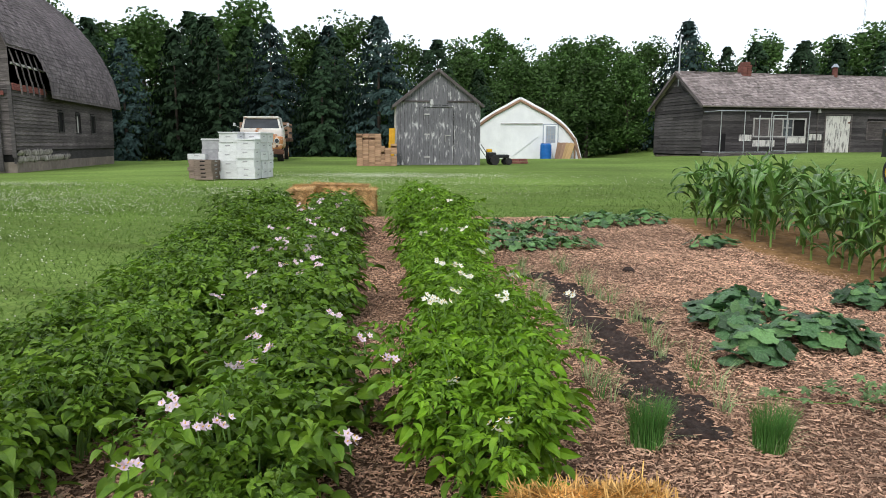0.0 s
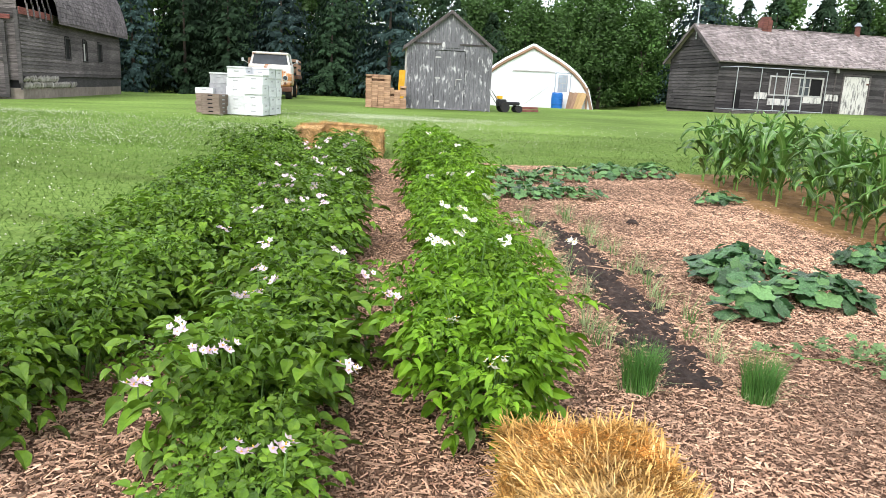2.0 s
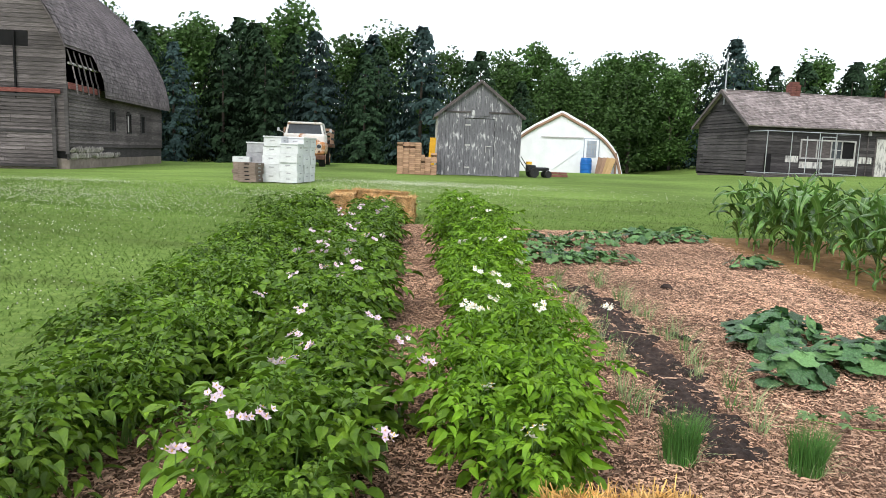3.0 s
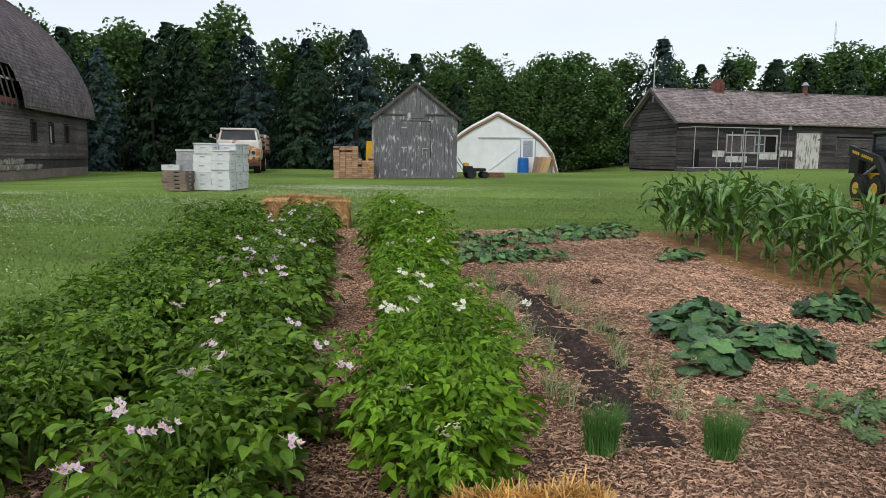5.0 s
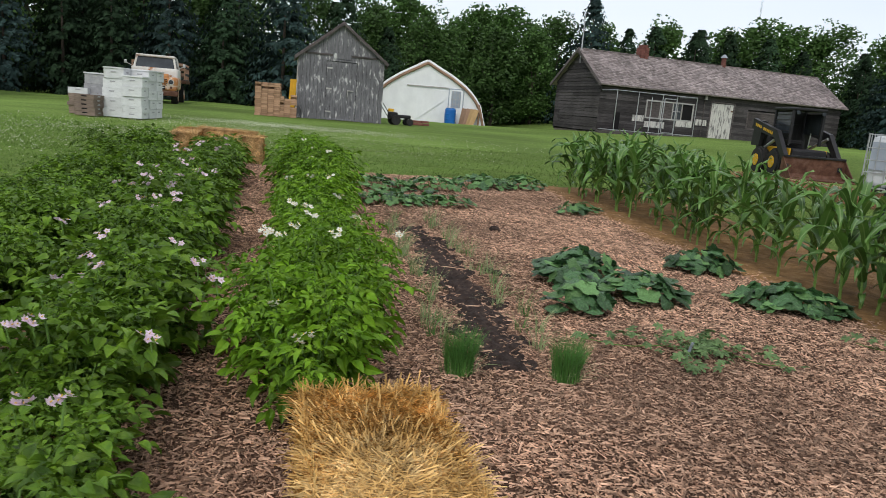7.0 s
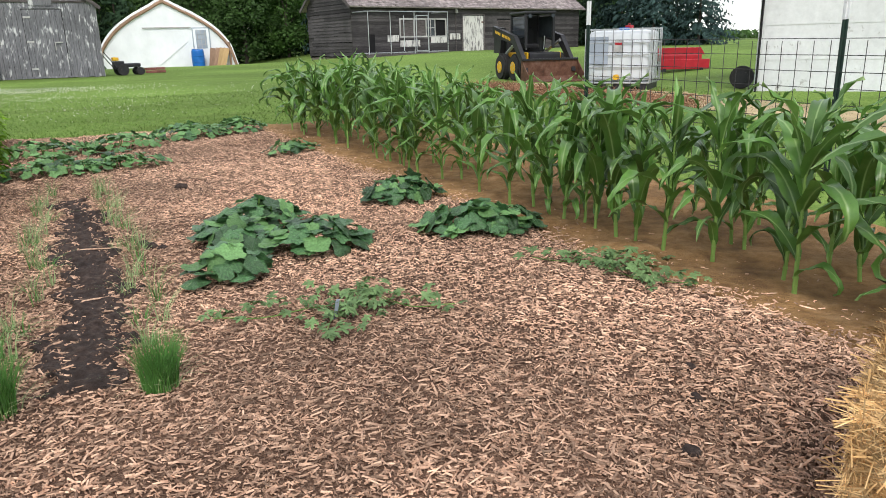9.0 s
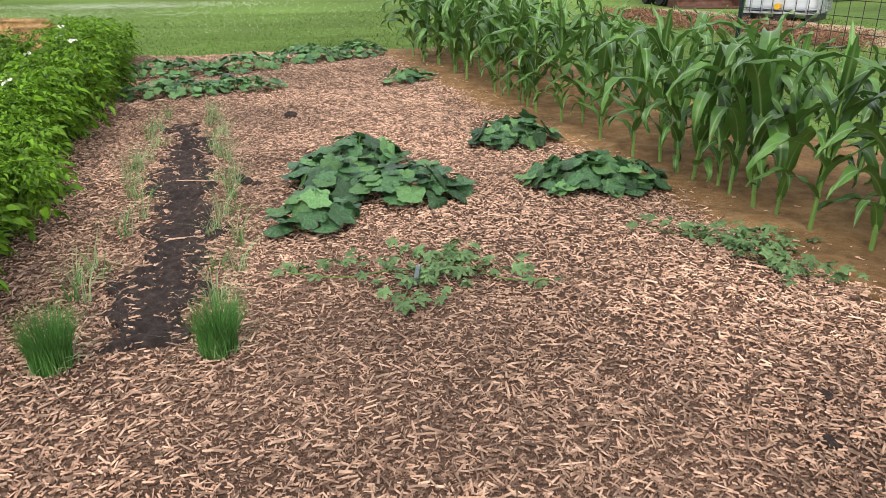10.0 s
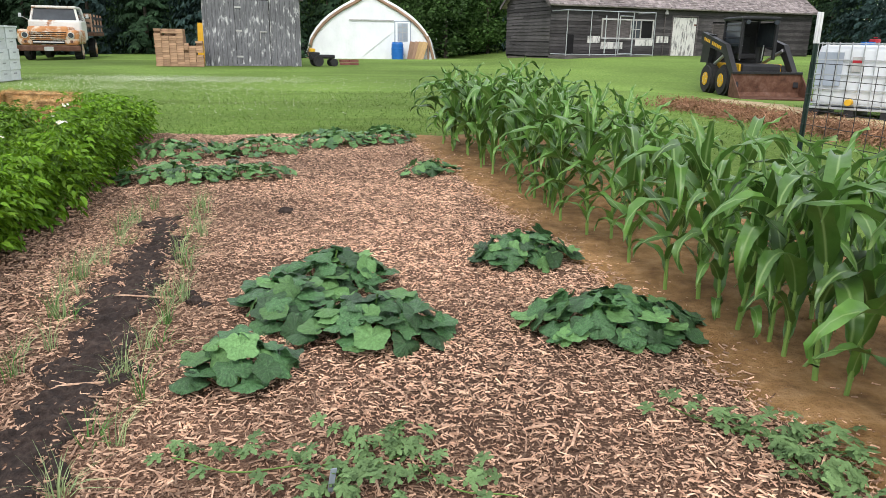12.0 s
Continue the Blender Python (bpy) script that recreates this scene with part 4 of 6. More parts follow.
# end wall: lapped siding cut to the arch
V, F = [], []
rr = random.Random(44)
step = 0.14
zs = np.arange(0.6, BR - 0.15, step)
ys_l = [max(p[0], 0.0) for p in cv]
zs_l = [p[1] for p in cv]
for z in zs:
    a, b = (0.0 if z < BE else float(np.interp(z, zs_l, ys_l))) + 0.02, (0.0 if z + step < BE else float(np.interp(z + step, zs_l, ys_l))) + 0.02
    if 4.0 < z < 4.5:
        spans = [(a, b, 1.2), (2.2, 2.2, 7.8), (8.8, 8.8, BW - a)]
    else:
        spans = [(a, b, BW - a)]
    for s0, s1, e in spans:
        k = len(V)
        V += [(s0, -0.02, z), (e, -0.02, z), (e, -0.004, z + step + 0.01), (s1, -0.004, z + step + 0.01), (s0, 0.01, z), (e, 0.01, z)]
        F += [(k, k + 1, k + 2, k + 3), (k + 4, k + 5, k + 1, k)]
boarded("end_wall", raw("end_wall", [(v[1], v[0], v[2]) for v in V], F), M_GREYWOOD, barn, "gable end of lapped siding", lining=bx((0.06, BW / 2, 2.0), (0.02, BW - 0.4, 2.5)), per=6, fper=2)
part("end_lining", prism(bmesh.new(), [(0.1, 0.2), (BW - 0.1, 0.2)] + [(min(max(y, 0.1), BW - 0.1), z - 0.12) for y, z in full[::-1]], 0.05, "x"), M_DARK, barn, m=pose(0.04, 0, 0))
part("far_end_wall", prism(bmesh.new(), [(0.02, 0.2), (BW - 0.02, 0.2)] + [(min(max(y, 0.02), BW - 0.02), z - 0.08) for y, z in full[::-1]], 0.08, "x"), M_GREYWOOD, barn, m=pose(BL - 0.1, 0, 0))
part("back_side_wall", bx((BL / 2, BW - 0.05, 1.6), (BL, 0.1, 2.7)), M_GREYWOOD, barn)
# each loft opening is closed by a panel coloured as its inner shade
for y0, y1, nm in ((1.15, 2.25, "loft_opening_shade"), (7.75, 8.85, "loft_opening_shade")):
    part(nm, bx((-0.005, (y0 + y1) / 2, 4.27), (0.03, y1 - y0 - 0.06, 0.5)), M_DARK, barn, "black square panel for the shade in a loft opening")
for y0 in (0.38, 5.0):
    bd = boarded("sliding_door", courses(4.2, 0.1, 2.45, 0.13, (), seed=46), M_GREYWOOD, barn, "large closed barn door", m=pose(-0.07, y0 + 4.2, 0.0, 0, 0, -90))
    for z in (0.1, 1.25, 2.42):
        part("batten", bx((2.1, -0.035, z), (4.2, 0.03, 0.1), 0.005), M_DARKWOOD, bd)
    for x in (0.06, 4.14):
        part("batten", bx((x, -0.038, 1.25), (0.12, 0.03, 2.2), 0.005), M_DARKWOOD, bd)
part("door_track", bx((-0.1, 4.8, 2.58), (0.06, 9.2, 0.14), 0.01), M_REDPAINT, barn, "sliding door track with faded red paint")
part("corner_board", bx((-0.035, 0.05, 1.65), (0.04, 0.12, 2.3), 0.005), M_DARKWOOD, barn)
for x0, x1, z0, z1 in B_HOLES:
    # pane coloured near-black in place of the dark barn inside
    part("window_pane", bx(((x0 + x1) / 2, 0.05, (z0 + z1) / 2), (x1 - x0, 0.03, z1 - z0)), M_DARK, barn)
    frame_bars("window_frame", barn, x0, x1, z0, z1, 0.06, M_DARKWOOD)
part("window_board", bx((6.45, -0.01, 1.72), (0.2, 0.03, 0.7)), M_WHITETRIM, barn, "pale board across a window")
part("foundation", bx((BL / 2, BW / 2, -0.05), (BL - 0.04, BW - 0.04, 0.8), 0.02), M_CONCRETE, barn, "low concrete footing")
st = bmesh.new()
rr = random.Random(9)
stone_mesh = []
for k in range(4):
    sb = bmesh.new()
    bmesh.ops.create_icosphere(sb, subdivisions=1, radius=0.14)
    for v in sb.verts:
        v.co *= rr.uniform(0.8, 1.15)
        v.co.y *= 0.5
    me = bpy.data.meshes.new("stone")
    sb.to_mesh(me)
    sb.free()
    stone_mesh.append(me)
st.free()
for i in range(40):
    x = 0.25 + (i % 20) * 0.25 + rr.uniform(-0.05, 0.05)
    if i < 20 or x < 3.2:
        piece("stone", stone_mesh[i % 4], M_STONE, barn, m=pose(x, -0.02, 0.44 + 0.2 * (i // 20), rr.uniform(0, 40), 0, rr.uniform(-20, 20)))
part("wall_backing", bx((BL / 2, 0.06, 0.6), (BL, 0.06, 0.6)), M_DARKWOOD, barn)


# ---------- trees ----------
def spruce_meshes(height, radius, seed, dense=1.0):
    """Trunk and drooping whorls of needled branches; returns two meshes."""
    g = np.random.default_rng(seed)
    tb = bmesh.new()
    cyl(tb, (0, 0, -0.2), (0, 0, height * 0.96), 0.13 * height / 9, 0.01, 8)
    trunk = bpy.data.meshes.new("trunk")
    tb.to_mesh(trunk)
    tb.free()
    V, F = [], []
    z = 0.25
    while z < height:
        t = z / height
        reach = radius * (1 - t) ** 0.8 * (0.55 + 0.45 * min(1, t * 8))
        nb = int((7 + 9 * (1 - t)) * dense)
        for _ in range(nb):
            a = g.random() * 6.283
            r = reach * (0.72 + 0.42 * g.random()) + 0.1
            zz = z + 0.3 * g.standard_normal() * (1 - t)
            rise = 0.1 + 0.55 * t
            ax, ay = math.cos(a), math.sin(a)
            steps = max(3, int(r / 0.28))
            for s in range(steps):
                f = (s + 0.5 + 0.4 * g.random()) / steps
                if f < 0.3 and t < 0.85:
                    continue
                px, py = ax * r * f, ay * r * f
                pz = zz + r * (rise * f - 0.42 * f * f) * 0.9
                side = (1 - 0.5 * f) * 0.3 + 0.1
                for _k in range(4):
                    w = g.uniform(-1, 1)
                    ex = px - ay * w * side + ax * 0.2 * g.random()
                    ey = py + ax * w * side + ay * 0.2 * g.random()
                    ez = pz - 0.22 * g.random() - 0.06 + 0.1 * g.standard_normal()
                    wd = 0.05 + 0.06 * g.random()
                    k = len(V)
                    ux, uy = -ay * wd, ax * wd
                    V += [(px, py, pz + 0.04), (px + ux + 0.6 * (ex - px), py + uy + 0.6 * (ey - py), (pz + ez) / 2 + 0.05), (ex, ey, ez), (px - ux + 0.6 * (ex - px), py - uy + 0.6 * (ey - py), (pz + ez) / 2 - 0.06)]
                    F.append((k, k + 1, k + 2, k + 3))
        z += 0.24 + 0.1 * (1 - t)
    return trunk, raw("crown", V, F)


def leafy_meshes(height, width, seed, low=0.12, leaves=7600):
    """Forked trunk with limbs and a crown of many small leaf clumps with gaps."""
    g = np.random.default_rng(seed)
    tb = bmesh.new()
    cyl(tb, (0, 0, -0.2), (0.1, 0, height * 0.45), 0.16, 0.1, 8)
    blobs = []
    for i in range(44):
        t = low + (1 - low) * (i + g.random()) / 44
        r = width * 0.5 * math.sin(math.pi * min(0.97, 0.16 + 0.78 * t)) ** 0.8
        a = g.random() * 6.283
        rr_ = r * math.sqrt(g.random()) * 0.85
        c = np.array([math.cos(a) * rr_, math.sin(a) * rr_, height * (t - 0.04)])
        blobs.append((c, width * (0.1 + 0.11 * g.random())))
        if i % 4 == 0:
            cyl(tb, (0.05, 0, height * min(0.42, t * 0.6)), tuple(c), 0.05, 0.012, 5)
    trunk = bpy.data.meshes.new("trunk")
    tb.to_mesh(trunk)
    tb.free()
    per = leaves // len(blobs)
    P = []
    for c, r in blobs:
        d = g.standard_normal((per, 3))
        d /= np.linalg.norm(d, axis=1)[:, None]
        rad = r * (0.4 + 0.8 * g.random(per) ** 0.6)
        P.append(c + d * rad[:, None] * np.array([1, 1, 1.15]))
    P = np.concatenate(P)
    n_ = len(P)
    u = g.standard_normal((n_, 3))
    u /= np.linalg.norm(u, axis=1)[:, None]
    w = np.cross(u, g.standard_normal((n_, 3)))
    w /= np.linalg.norm(w, axis=1)[:, None]
    s = (0.095 + 0.115 * g.random(n_))[:, None]
    Q = np.stack([P - u * s, P + w * s * 0.6, P + u * s, P - w * s * 0.6], 1)
    return trunk, raw("crown", Q.reshape(-1, 3), np.arange(4 * n_).reshape(-1, 4))


def plant_trees(spots, variants, mat, name, label, category, group, ref):
    rr2 = random.Random(len(spots))
    for i, (x, y, h) in enumerate(spots):
        trunk, crown = variants[i % len(variants)]
        s = h / ref
        ob = thing(name, label, category, yard(x, y, rr2.uniform(0, 360)) @ Matrix.Diagonal((s * rr2.uniform(1.1, 1.35), s * rr2.uniform(1.1, 1.35), s, 1)), group)
        piece("trunk", trunk, M_BARK, ob)
        piece("crown", crown, mat, ob)


SPRUCE_V = [spruce_meshes(9.0, 3.1, 60 + i, 1.1) for i in range(3)]
SPRUCE_G = [(a.copy(), b.copy()) for a, b in (spruce_meshes(9.0, 2.8, 70, 1.1), spruce_meshes(9.0, 2.6, 71, 1.1))]
LEAFY = [leafy_meshes(10.0, 6.0, 80 + i) for i in range(4)]
plant_trees([(-19.3, 41.9, 7.0), (-10.8, 42.5, 7.7), (-4.4, 41.9, 8.1), (-8.1, 46.7, 8.2), (-25.8, 48.5, 9.0), (15.3, 48.3, 8.4), (29.3, 33.8, 5.5), (30.2, 31.2, 5.0), (29.8, 37.4, 5.8)],
            SPRUCE_V, M_SPRUCE, "spruce_tree", "blue-grey spruce tree in the shelter belt", "tree", "shelter belt spruces", 9.0)
plant_trees([(-13.6, 41.6, 6.9), (-16.3, 42, 7.5), (-7.6, 41.2, 6.2), (-1.6, 42.4, 6.4), (-22.5, 41, 7.0), (-15.2, 44.5, 8.6), (-17.1, 47.1, 9.4), (-22.5, 44.5, 8.6), (-13.2, 46, 8.2), (-1.1, 46.1, 7.5), (-7.2, 43.5, 7.0), (17.6, 47.4, 6.6), (19.5, 47.5, 6.9), (23.7, 49.8, 7.3), (25.0, 47.9, 6.9), (31.7, 42.9, 5.6),
             (21.7, 46.0, 6.6), (27.4, 47.0, 6.8), (33.0, 45.0, 6.2), (1.5, 45.0, 5.6), (-28.5, 45, 8.4), (31.5, 34.5, 5.2), (34, 40, 5.5), (29.0, 45.5, 6.0)],
            SPRUCE_G, M_SPRUCEG, "spruce_tree", "dark green spruce tree in the shelter belt", "tree", "shelter belt spruces", 9.0)
plant_trees([(-32.7, 58, 11.6), (-28.5, 58.3, 10.3), (-24.2, 56.6, 10.2), (-20, 58.9, 10.6), (-16.5, 57.1, 11.8), (-12.2, 57.4, 9.6), (-8.3, 57.7, 10.1), (-4, 58, 8.8), (0.3, 56.3, 8.4), (2.4, 52.4, 8.7), (4.7, 54.6, 8),
             (6.7, 52.7, 7.4), (8.8, 54.8, 8.3), (10.4, 52.9, 8.2), (13.3, 57.1, 7.6), (14.0, 53.2, 7.6), (31.8, 55.4, 8.9), (32.7, 53.1, 8.4), (35.5, 52.2, 8.6), (-36, 54, 11.5), (-40, 50, 11.5), (28, 55, 8), (24, 57, 8.3),
             (19, 58, 8), (40, 52, 8), (-30, 51, 9.5), (-22, 52, 9.8), (3.5, 49, 6.4), (6, 49.5, 6.2), (9, 49, 6.5), (12, 50, 6.4), (0.5, 50, 6.8)],
            LEAFY, M_LEAFTREE, "leafy_tree", "broad-leaved green tree in the shelter belt", "tree", "shelter belt leafy trees", 10.0)
# undergrowth that closes the foot of the shelter belt
g = np.random.default_rng(5)
n = 26000
bxs = -55 + 105 * g.random(n)
bys = 61 + 8 * g.random(n)
bzs = ground_z(bxs, bys) + 3.2 * g.random(n) ** 1.3
u = g.standard_normal((n, 3)) * 0.16
w = g.standard_normal((n, 3)) * 0.1
C = np.stack([bxs, bys, bzs], 1)
Q = np.stack([C - u, C + w, C + u, C - w], 1)
tagged(piece("undergrowth", raw("undergrowth", Q.reshape(-1, 3), np.arange(4 * n).reshape(-1, 4)), M_SPRUCEG), "dark undergrowth at the foot of the trees", "bushes", kind="stuff")


# ---------- yard things ----------
def place(x, y, rz=0.0, dz=0.0, k=0.96):
    return yard(x, y, rz, dz, k)


# stacked beehive boxes: white stacks, grey stack, bare wooden ones
def hive_box(w, d, h, mat, label):
    ob = thing("hive_box", label, "beehive box", group="stacked beehive boxes")
    t = 0.022
    for c, sz in (((0, -d / 2 + t / 2, h / 2), (w, t, h)), ((0, d / 2 - t / 2, h / 2), (w, t, h)), ((-w / 2 + t / 2, 0, h / 2), (t, d - 2 * t, h)), ((w / 2 - t / 2, 0, h / 2), (t, d - 2 * t, h))):
        part("side_board", bx(c, sz, 0.003), mat, ob)
    # hand holds are not cut in; darker blocks paint the shade of the recess
    part("hand_hold", bx((0, -d / 2 - 0.002, h * 0.68), (0.13, 0.012, 0.03), 0.004), M_DARK if mat is M_HIVEWOOD else M_HIVEGREY, ob, "hand hold, its recess shade given by a darker block")
    part("hand_hold", bx((w / 2 + 0.002, 0, h * 0.68), (0.012, 0.13, 0.03), 0.004), M_HIVEGREY, ob)
    return ob


hv = {key: hive_box(0.5, 0.5, h, m, lab) for key, h, m, lab in (
    ("white", 0.24, M_HIVE, "white-painted wooden beehive box in a stack"), ("flat", 0.15, M_HIVE, "shallow white-painted beehive box in a stack"),
    ("grey", 0.24, M_HIVEGREY, "faded grey wooden beehive box in a stack"), ("bare", 0.1, M_HIVEWOOD, "shallow bare wooden beehive frame in a stack"))}
rr = random.Random(3)
HB = pose(-5.87, 18.1, gz(-5.6, 18.2), 0, 0, -5) @ Matrix.Scale(0.93, 4)
used, placed = set(), []


def stack(x, y, kinds):
    z = 0.02
    for kd in kinds:
        m = HB @ pose(x + rr.uniform(-0.025, 0.025), y + rr.uniform(-0.025, 0.025), z, 0, 0, rr.uniform(-4, 4))
        if kd not in used:
            used.add(kd)
            last = hv[kd]
            last.matrix_basis = m
        else:
            last = copy_thing(hv[kd], Matrix.Identity(4))
            last.matrix_basis = m
        placed.append(last)
        z += {"white": 0.243, "flat": 0.153, "grey": 0.243, "bare": 0.103}[kd]
    return z


tops = []
for x, y, kinds in ((0.27, 0.0, ("white",) * 5), (0.77, -0.05, ("flat", "flat", "white", "white", "white")), (0.75, 0.5, ("white",) * 5), (0.73, 1.02, ("white",) * 5), (0.28, 0.6, ("white",) * 5),
                    (-0.3, 0.25, ("bare",) * 3 + ("grey",) * 3), (-0.3, 0.8, ("grey",) * 4), (-0.22, -0.5, ("bare",) * 5), (-0.66, 0.1, ("bare",) * 5 + ("flat",)), (-0.66, 0.65, ("bare",) * 6)):
    tops.append((stack(x, y, kinds), placed[-1], kinds[-1]))
for z, under, kd in tops[:6]:
    part("lid", bx((0, 0, 0.02), (0.54, 0.54, 0.04), 0.008), M_HIVE, under, "flat white lid", m=pose(0, 0, {"white": 0.243, "grey": 0.243}.get(kd, 0.15), 0, 0, rr.uniform(-3, 3)))

# pallets of tan pavers beside the shed
brick_me = bpy.data.meshes.new("paver")
tmp = bx((0, 0, 0), (0.2, 0.098, 0.064), 0.006)
tmp.to_mesh(brick_me)
tmp.free()


def paver_stack(x, y, rz, nx, ny, nz, ragged):
    ob = thing("paver_stack", "stack of tan concrete pavers on the grass", "pavers", pose(x, y, gz(x, y), 0, 0, rz) @ Matrix.Scale(1.08, 4), "paver stacks")
    r3 = random.Random(int(x * 10))
    for kz in range(nz):
        for j in range(ny):
            for i in range(nx):
                if ny > 2 and 0 < j < ny - 1 and 0 < i < nx - 1 and kz < nz - 1:
                    continue
                if kz > nz - ragged and r3.random() < 0.35:
                    continue
                piece("paver", brick_me, M_BRICK, ob, m=pose((i - (nx - 1) / 2) * 0.204 + r3.uniform(-0.006, 0.006), (j - (ny - 1) / 2) * 0.11, 0.034 + kz * 0.067, 0, 0, r3.uniform(-3, 3)))
    return ob


paver_stack(-3.1, 26.15, 3, 4, 5, 16, 4)
paver_stack(-2.42, 26.1, 6, 3, 3, 11, 7)
for i in range(3):
    b = bx((0, 0, 0.7), (0.1, 0.035, 1.4), 0.006)
    p = (-2.5 + i * 0.07, 27.5 - 0.03 * i)
    tagged(part("yellow_board", b, M_YELLOWPAINT, m=pose(*p, gz(*p) - 0.02, 0, 0, 9) @ pose(0, 0, 0, -5, 3, 0)), "yellow-painted board leaning on the shed side", "board", "yellow boards")

# small black machine parked by the shed
cart = thing("garden_tiller", "black garden machine with a tubular handle beside the shed", "garden machine", place(1.42, 28.3, 20) @ Matrix.Scale(0.85, 4))
part("engine", bx((0.05, 0, 0.42), (0.4, 0.35, 0.32), 0.05), M_BLACK, cart)
part("hood", bx((0.55, 0, 0.4), (0.7, 0.45, 0.16), 0.06), M_BLACK, cart)
part("fuel_tank", bx((-0.05, 0.0, 0.66), (0.22, 0.25, 0.14), 0.03), M_YELLOWPAINT, cart, "yellow fuel tank")
for sy in (-0.22, 0.22):
    part("handle", rod((-0.1, sy, 0.35), (-0.55, sy, 0.95), 0.018), M_BLACK, cart)
    for x, r in ((0.15, 0.22), (0.85, 0.16)):
        wh = part("wheel", rod((x, sy - 0.06, r), (x, sy + 0.06, r), r, n=18), M_RUBBER, cart)
        part("rim", rod((x, sy - 0.065, r), (x, sy + 0.065, r), r * 0.5, n=12), M_BLACK, wh)
for i in range(4):
    b = bx((0, 0, 0.05), (0.4, 0.2, 0.09), 0.01)
    tagged(part("block", b, M_CHIMNEY, m=place(2.55 + 0.3 * (i % 2), 29.6 + 0.1 * i, 12 * i, 0.1 * (i // 2))), "reddish masonry block on the grass", "block", "masonry blocks")

# old flatbed truck facing the garden
truck = thing("flatbed_truck", "old white and rusty orange flatbed truck with rounded cab", "truck", pose(-8.25, 30.1, gz(-8.2, 31) - 0.06, 0, 0, 10) @ Matrix.Scale(1.02, 4))
# local: front at y = 0, length towards +y
hood_b = bmesh.new()
box(hood_b, (0, 0.75, 1.02), (1.5, 1.5, 0.42), 0.12, taper=0.9)
part("hood", hood_b, M_TRUCKRUST, truck, "rust-patched orange bonnet", smooth=True)
part("nose", bx((0, 0.12, 0.82), (1.9, 0.26, 0.5), 0.09), M_TRUCKRUST, truck)
for sx in (-1, 1):
    fb = bmesh.new()
    box(fb, (sx * 0.82, 0.8, 0.86), (0.38, 1.6, 0.52), 0.13)
    part("fender", fb, M_TRUCKRUST, truck, "rounded white fender with rust", smooth=True)
    hl = part("headlight", rod((sx * 0.74, -0.04, 0.92), (sx * 0.74, 0.03, 0.92), 0.11, n=18), M_CHROME, truck)
    part("lens", rod((sx * 0.74, -0.052, 0.92), (sx * 0.74, -0.04, 0.92), 0.085, n=18), M_GLASS, hl)
    part("marker_lamp", rod((sx * 0.74, -0.03, 0.7), (sx * 0.74, 0.02, 0.7), 0.05, n=12), M_RUST, truck)
for i, (z, w) in enumerate(((0.98, 1.15), (0.9, 1.2), (0.82, 1.2))):
    part("grille_bar", bx((0, -0.035, z), (w, 0.03, 0.035), 0.01), M_TRUCKRUST, truck)
# flat black plates paint the shade between and below the grille bars
part("grille_shade", bx((0, 0.0, 0.9), (1.2, 0.02, 0.26), 0.005), M_DARK, truck)
part("grille_slot_shade", bx((0, -0.015, 0.68), (1.05, 0.02, 0.13), 0.01), M_DARK, truck)
part("grille_bar", bx((0, -0.035, 0.68), (1.0, 0.02, 0.04), 0.01), M_TRUCKWHITE, truck)
bump_ = part("bumper", bx((0, -0.12, 0.47), (2.05, 0.09, 0.2), 0.03), M_RUST, truck, "dark rusty front bumper")
part("number_plate", bx((0, -0.172, 0.45), (0.3, 0.012, 0.14), 0.004), M_CHROME, bump_)
cab = bmesh.new()
box(cab, (0, 2.1, 1.1), (1.8, 1.35, 0.75), 0.1)
part("cab_body", cab, M_TRUCKWHITE, truck, smooth=True)
up = bmesh.new()
box(up, (0, 2.16, 1.93), (1.5, 1.15, 0.1), 0.04)
part("roof", up, M_TRUCKWHITE, truck, smooth=True)
for sx in (-1, 1):
    part("front_pillar", rod((sx * 0.8, 1.5, 1.42), (sx * 0.7, 1.68, 1.92), 0.045, n=8), M_TRUCKWHITE, truck)
    part("rear_pillar", rod((sx * 0.82, 2.72, 1.42), (sx * 0.72, 2.66, 1.92), 0.07, n=8), M_TRUCKWHITE, truck)
    sw_ = bx((0, 0, 0), (0.02, 0.95, 0.42))
    part("side_window", sw_, M_GLASS, truck, m=pose(sx * 0.765, 2.17, 1.66, 0, -sx * 11, 0))
    dr = part("door", bx((sx * 0.905, 2.1, 1.1), (0.03, 1.0, 0.66), 0.012), M_TRUCKWHITE, truck, "white cab door")
    part("door_handle", bx((sx * 0.935, 2.48, 1.28), (0.03, 0.14, 0.03), 0.008), M_CHROME, dr)
    mir = part("mirror_arm", rod((sx * 0.85, 1.6, 1.45), (sx * 1.12, 1.5, 1.6), 0.012), M_STEEL, truck)
    part("mirror", bx((sx * 1.13, 1.5, 1.62), (0.1, 0.03, 0.14), 0.01), M_STEEL, mir)
part("windshield", bx((0, 0, 0), (1.46, 0.02, 0.52), 0.005), M_GLASS, truck, "dark windscreen", m=pose(0, 1.58, 1.67, -20, 0, 0))
part("rear_window", bx((0, 2.7, 1.66), (1.4, 0.02, 0.4)), M_GLASS, truck)
part("chassis", bx((0, 3.0, 0.55), (0.9, 5.2, 0.2), 0.02), M_BLACK, truck)
bed = part("flatbed", bx((0, 4.35, 0.98), (2.25, 2.9, 0.14), 0.02), M_RUST, truck, "rusty flat deck")
for i in range(9):
    part("deck_plank", bx((-1.0 + i * 0.25, 4.35, 1.065), (0.235, 2.86, 0.03), 0.004), M_DARKWOOD, bed)
